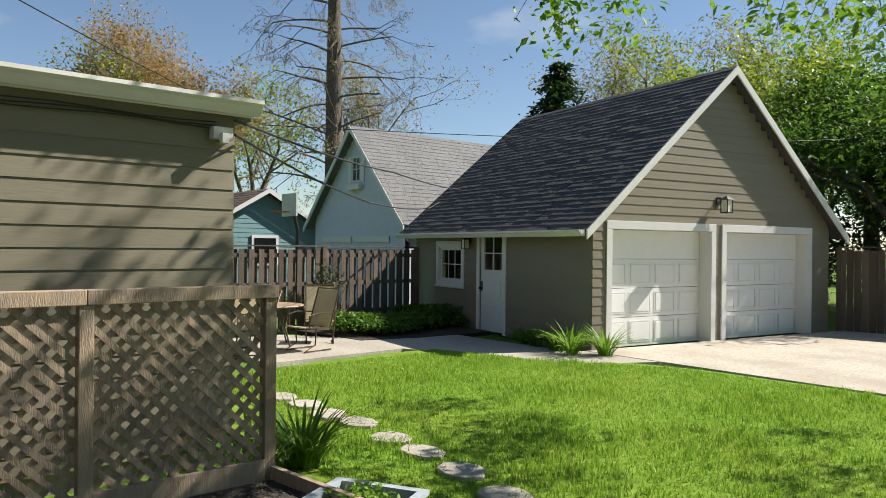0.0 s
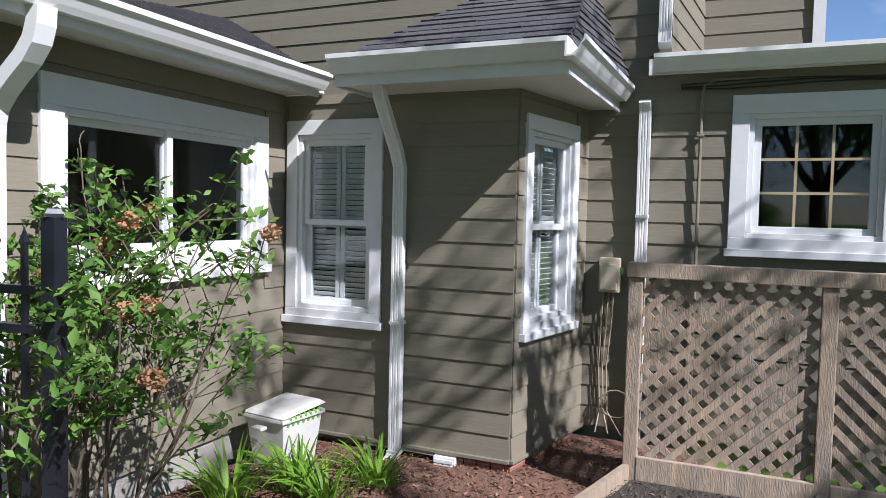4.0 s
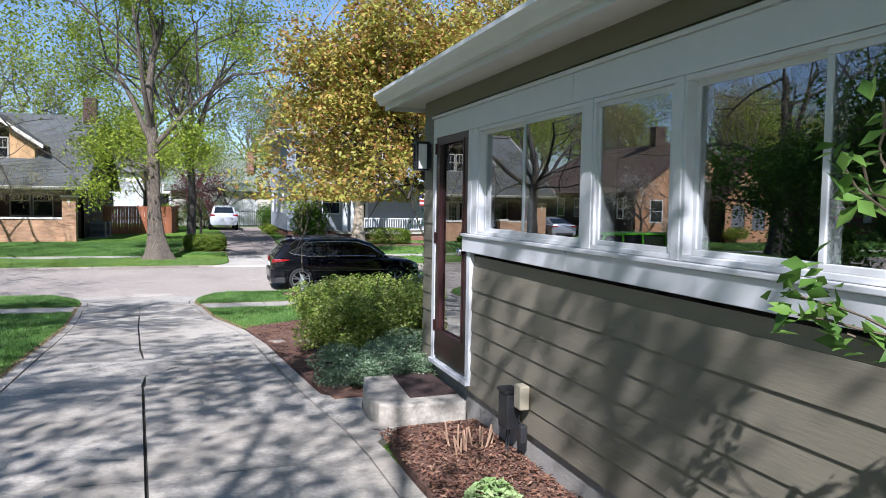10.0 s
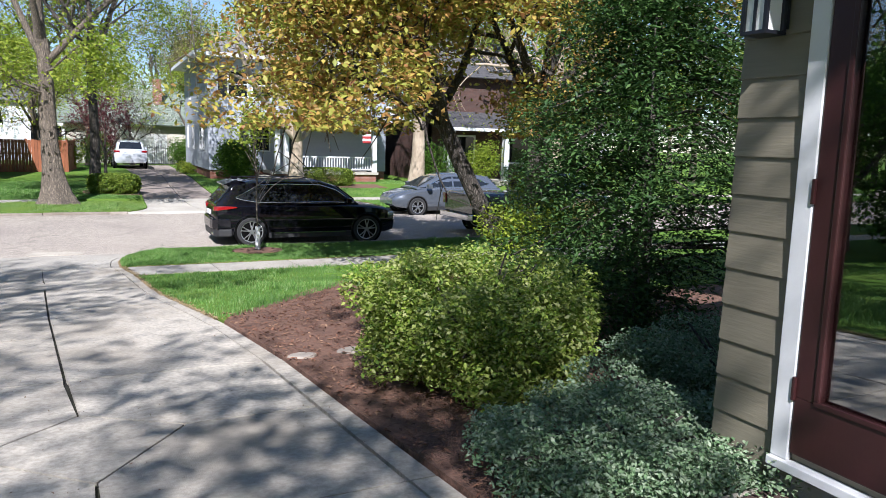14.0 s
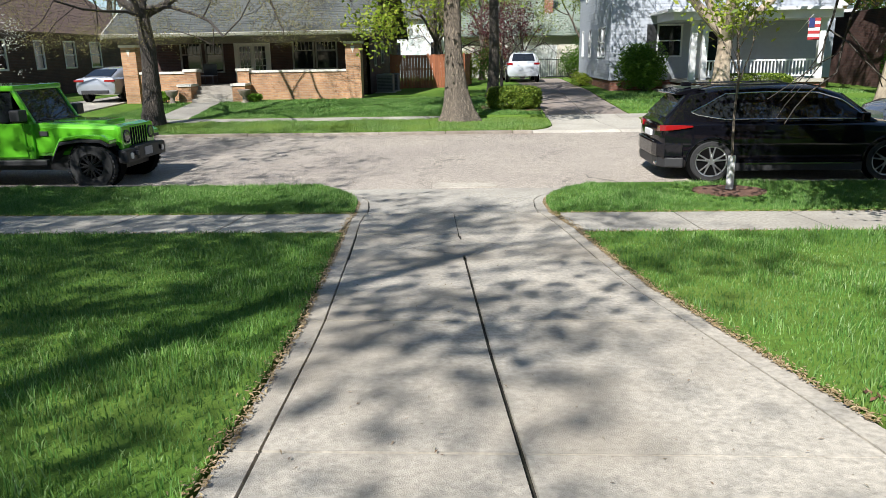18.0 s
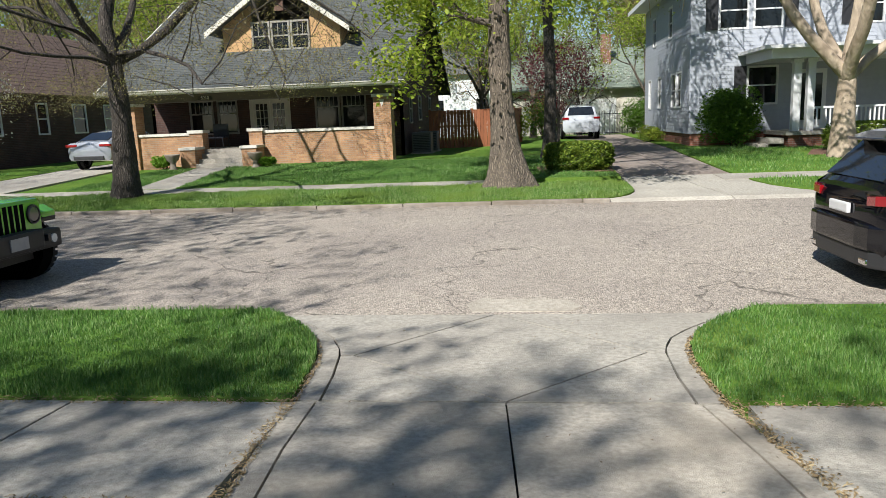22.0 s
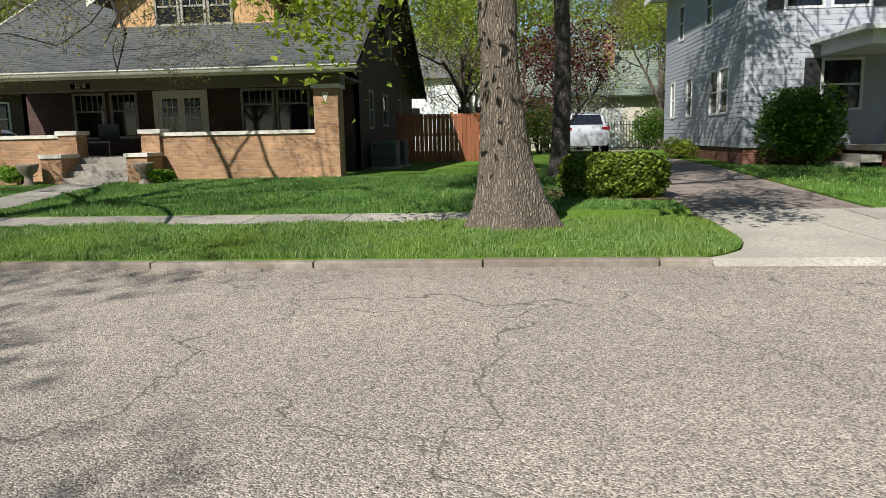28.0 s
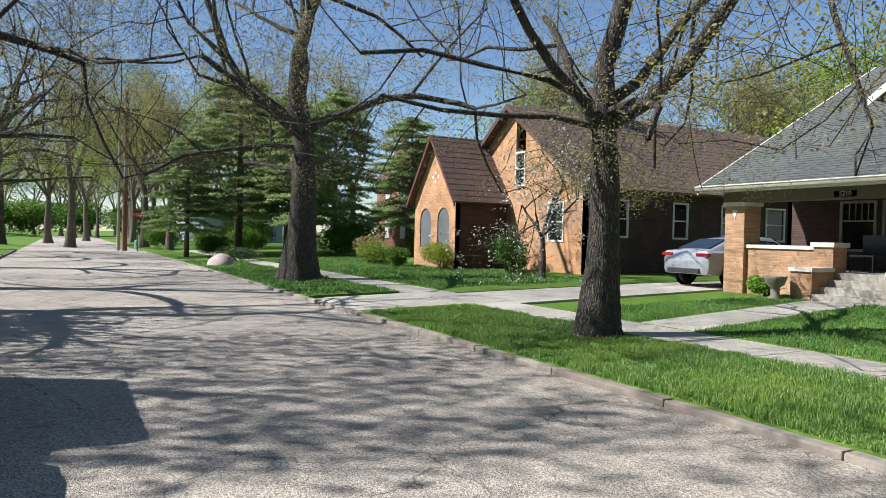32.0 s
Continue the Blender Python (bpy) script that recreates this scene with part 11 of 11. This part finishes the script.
# ---- mulch chips, fallen petals, pebbles ----
CHIP = leaf_mat("mulch_chips", [(0.06, 0.03, 0.02), (0.13, 0.06, 0.038), (0.20, 0.10, 0.06), (0.26, 0.16, 0.10)], trans=0.0, rough=0.9)


def chips(name, label, n, x0, x1, y0, y1, zf, size, inside=None, material=None, category="mulch"):
    x, y = rng.uniform(x0, x1, n), rng.uniform(y0, y1, n)
    if inside is not None:
        m = np.array([inside(a, b) for a, b in zip(x, y)])
        x, y = x[m], y[m]
    z = np.array([zf(a, b) for a, b in zip(x, y)]) + rng.uniform(0.002, 0.012, len(x))
    ob = leaf_cloud(name, np.stack([x, y, z], 1), size, material or CHIP, None, aspect=0.35, up=1.5)
    return tagged(ob, label, category, kind="stuff")


chips("mulch_chips", "loose red-brown wood chips", 7000, 2.42, 3.22, 5.1, 9.5, lambda x, y: gz(y) + 0.03 + 0.02 * (x - 2.4), 0.04, lambda x, y: x > DRIVE_R(y) + 0.02)
chips("mulch_chips", "loose red-brown wood chips under the shrubs", 12000, 1.9, 6.5, 10.7, 19.6, lambda x, y: gz(y) + 0.022, 0.045, lambda x, y: x > DRIVE_R(y) + 0.02 and (y < 17 or y < 17.4 + (x - 2.7) * 1.15))
chips("mulch_chips", "loose red-brown wood chips in the house corner", 7000, 2.8, 6.6, 1.7, 5.0, lambda x, y: -0.17, 0.04, lambda x, y: x > 2.9 and x < 5.5 or y > 2.4)
chips("soil_crumbs", "dark soil crumbs in the raised bed", 5000, 3.95, 5.46, -0.95, 2.5, lambda x, y: -0.03, 0.03, material=leaf_mat("soil_crumb", [(0.03, 0.024, 0.018), (0.08, 0.065, 0.05), (0.15, 0.13, 0.10)], 0.0, 0.95), category="soil")
chips("fallen_petals", "fallen buds and bits of leaf on the concrete", 700, -1.4, 2.0, 9, 25.4, lambda x, y: gz(y) + 0.002, 0.022, lambda x, y: DRIVE_L(y) + 0.05 < x < DRIVE_R(y) - 0.05, leaf_mat("petal_bits", [(0.3, 0.26, 0.18), (0.16, 0.1, 0.06), (0.42, 0.38, 0.28)], 0.1), "litter")
chips("fallen_petals", "fallen buds and grit along the gutter", 5000, -14, 7, 25.7, 33.7, lambda x, y: road_z(x, y) + 0.001, 0.022, None, bpy.data.materials["petal_bits"], "litter")
chips("fallen_petals", "drift of brown litter along the far kerb", 3500, -14, 2, 33.1, 33.76, lambda x, y: road_z(x, y) + 0.002, 0.024, None, leaf_mat("brown_litter", [(0.2, 0.13, 0.08), (0.3, 0.22, 0.15), (0.12, 0.08, 0.05)], 0.1), "litter")


STRAW = leaf_mat("dry_straw", [(0.34, 0.25, 0.13), (0.24, 0.17, 0.09), (0.42, 0.34, 0.2)], 0.1, 0.9)
chips("dry_clippings", "dry straw and clippings where the grass meets the pavement", 5200, -9, 9, 23.1, 23.3, lambda x, y: gz(y) + 0.006, 0.028, lambda x, y: not DRIVE_L(y) < x < DRIVE_R(y), STRAW, "litter")
chips("dry_clippings", "dry straw and clippings along the lawn edge", 3600, -7, 8, 21.72, 21.86, lambda x, y: gz(y) + 0.008, 0.028, lambda x, y: not DRIVE_L(y) < x < DRIVE_R(y), STRAW, "litter")
for side, f in ((-1, DRIVE_L), (1, DRIVE_R)):
    y_ = rng.uniform(12.5 if side < 0 else 16.6, 25.4, 3800)
    x_ = np.array([f(v) for v in y_]) + side * np.abs(rng.normal(size=len(y_))) * 0.05 - side * 0.03
    ob = leaf_cloud("dry_clippings", np.stack([x_, y_, np.array([gz(v) for v in y_]) + rng.uniform(0.004, 0.02, len(y_))], 1), 0.028, STRAW, None, aspect=0.35, up=1.5)
    tagged(ob, "dry straw and soil crumbs along the driveway edge", "litter", kind="stuff")

# ---- further house along the street, flag on the porch ----
eh = thing("brick_house_east", "red-brown brick house with a dark porch roof beyond the cars", "house")
adopt(eh, wall("front_wall", (17.5, 45.5), (27.5, 45.5), -1.0, 2.6, boards=False, material=BRICK_RED_SHADED))
adopt(eh, wall("side_wall", (17.5, 54.5), (17.5, 45.5), -1.0, 2.6, boards=False, material=BRICK_RED_SHADED))
adopt(eh, wall("upper_wall", (19.0, 47.6), (26.0, 47.6), 2.6, 5.4, boards=False, material=BRICK_RED_SHADED))
er = thing("brick_house_roof", "dark grey roof with a white gutter", "roof")
roof_slope("roof", [(17.0, 42.6, 2.25), (28.0, 42.6, 2.25), (28.0, 47.6, 3.3), (17.0, 47.6, 3.3)], 0.05, SHINGLE, er, 0.25)
roof_slope("roof", [(18.4, 47.0, 5.3), (26.6, 47.0, 5.3), (26.6, 51.5, 8.0), (18.4, 51.5, 8.0)], 0.05, SHINGLE, er, 0.25)
boxes("gutter", WHITE, er, (17.0, 28.0, 42.48, 42.6, 2.08, 2.24))
adopt(eh, er)
for x in (17.6, 20.9, 24.2, 27.5):
    boxes("porch_column", WHITE, eh, (x - 0.15, x + 0.15, 42.75, 43.05, -0.6, 2.1))
boxes("porch_floor", CONCRETE_OLD, eh, (17.3, 27.8, 42.7, 45.4, -1.0, -0.55))
for x0, x1 in ((18.4, 20.4), (22.6, 24.6)):
    w_ = thing("porch_window", "white framed window under the dark porch", "window")
    M_ = on_wall((17.5, 45.5), (27.5, 45.5))
    gbox("window_frame", WHITE, w_, M_, *ring(x0 - 17.5, x1 - 17.5, 0.3, 1.9, 0.1, 0.0, 0.05))
    gbox("pane", GLASS_DARK, w_, M_, (x0 - 17.4, x1 - 17.6, 0.01, 0.02, 0.4, 1.8), bevel=0)
for i, x in enumerate((16.2, 18.6, 21.5, 24.0, 27.0)):
    shrub("garden_shrub", "dense green shrub before the brick porch", (x, 42.0 - 0.5 * (i % 2), gz(42)), 1.3, 0.9, 2.5 if i < 2 else 1.5, (L_GREEN, L_SPRING, L_DARK)[i % 3], 4200, 0.1, 12, 260 + i, lumps=10, group="porch shrubs")

# planting round the far garages
for i, (x, y, r, h, m) in enumerate(((0.9, 57.5, 1.0, 2.2, L_GREEN), (-0.6, 55.2, 0.9, 1.8, L_SPRING), (5.9, 60.0, 0.9, 1.9, L_GREEN), (1.4, 61.0, 1.1, 2.6, L_PLUM), (7.2, 63.0, 1.2, 2.6, L_GREEN))):
    shrub("garden_shrub", "leafy shrub before the far garages", (x, y, gz(y)), r, r, h, m, 3200, 0.11, 14, 300 + i, lumps=12, group="far garden shrubs")
for i, (x, y, sc) in enumerate(((-2.2, 55.5, 0.55), (0.4, 61.5, 0.6), (6.8, 62.0, 0.6))):
    put(w_spring, x, y, sc, 50 * i)
# flag on the porch of the grey house
fl = thing("porch_flag", "small red and white striped flag on a tilted pole", "flag", at=(12.9, 44.2, 1.9))
Geo().tube([(0, 0.2, -0.3), (0.25, -0.45, 0.35)], 0.014, 6).obj("pole", WHITE, fl)
for k in range(7):
    z = -0.62 + k * 0.12
    Geo().box(0.1, 0.55, -0.46 + 0.004 * k, -0.45 + 0.004 * k, z, z + 0.117).obj("stripe", RED if k % 2 == 0 else WHITE, fl)
boxes("canton", mat("dark_blue_cloth", (0.02, 0.03, 0.12), rough=0.9), fl, (0.1, 0.32, -0.475, -0.465, -0.14, 0.217))

# thickets that close the ends of the street
th = shrub("thicket", "dense green thicket at the far end of the street", (-150, 14, -1.1), 6.0, 6.0, 6.5, L_GREEN, 5000, 0.5, 10, 320, lumps=14, group="thickets")
for i, (x, y) in enumerate(((-158, 5), (-152, 22), (-165, 30), (-150, 40), (-160, 48), (-135, 12), (-128, 4), (-110, 12), (-168, 14), (75, 20), (78, 31), (74, 42), (70, 12))):
    put(th, x, y, 1.0 + 0.1 * (i % 3), 40 * i, -1.1)
for i, (x, y, sc) in enumerate(((-46, 36.4, 0.2), (-51.5, 39.5, 0.28), (-42, 43, 0.28), (-38.5, 47.5, 0.3), (-56, 38, 0.25), (-60, 42, 0.4), (-64, 36, 0.3), (-47, 46, 0.4), (-35, 52, 0.4))):
    put(th, x, y, sc, 35 * i, gz(y))
# pale patch at the street's edge
pt = patch("street_patch", [(-0.62, 25.66), (0.30, 25.66), (0.42, 25.80), (0.33, 26.02), (0.05, 26.12), (-0.28, 26.08), (-0.55, 26.14), (-0.70, 25.92)], lambda x, y: road_z(x, y) + 0.006, 0.05, CONCRETE)
tagged(pt, "pale worn concrete patch at the edge of the street", "patch", kind="structure")
# flat stones at the edge of the bed
for x, y, r in ((2.18, 14.36, 0.14), (2.62, 14.38, 0.15), (2.45, 11.05, 0.1)):
    st = patch("edging_stone", [(x + r * (0.85 + 0.15 * math.sin(k * 5.1)) * math.cos(k * 0.785), y + 0.7 * r * math.sin(k * 0.785)) for k in range(8)], lambda a, b: gz(b) + 0.035, 0.09, KERB, bevel=0.015)
    tagged(st, "flat pale stone lying in the mulch", "stone", "edging stones")
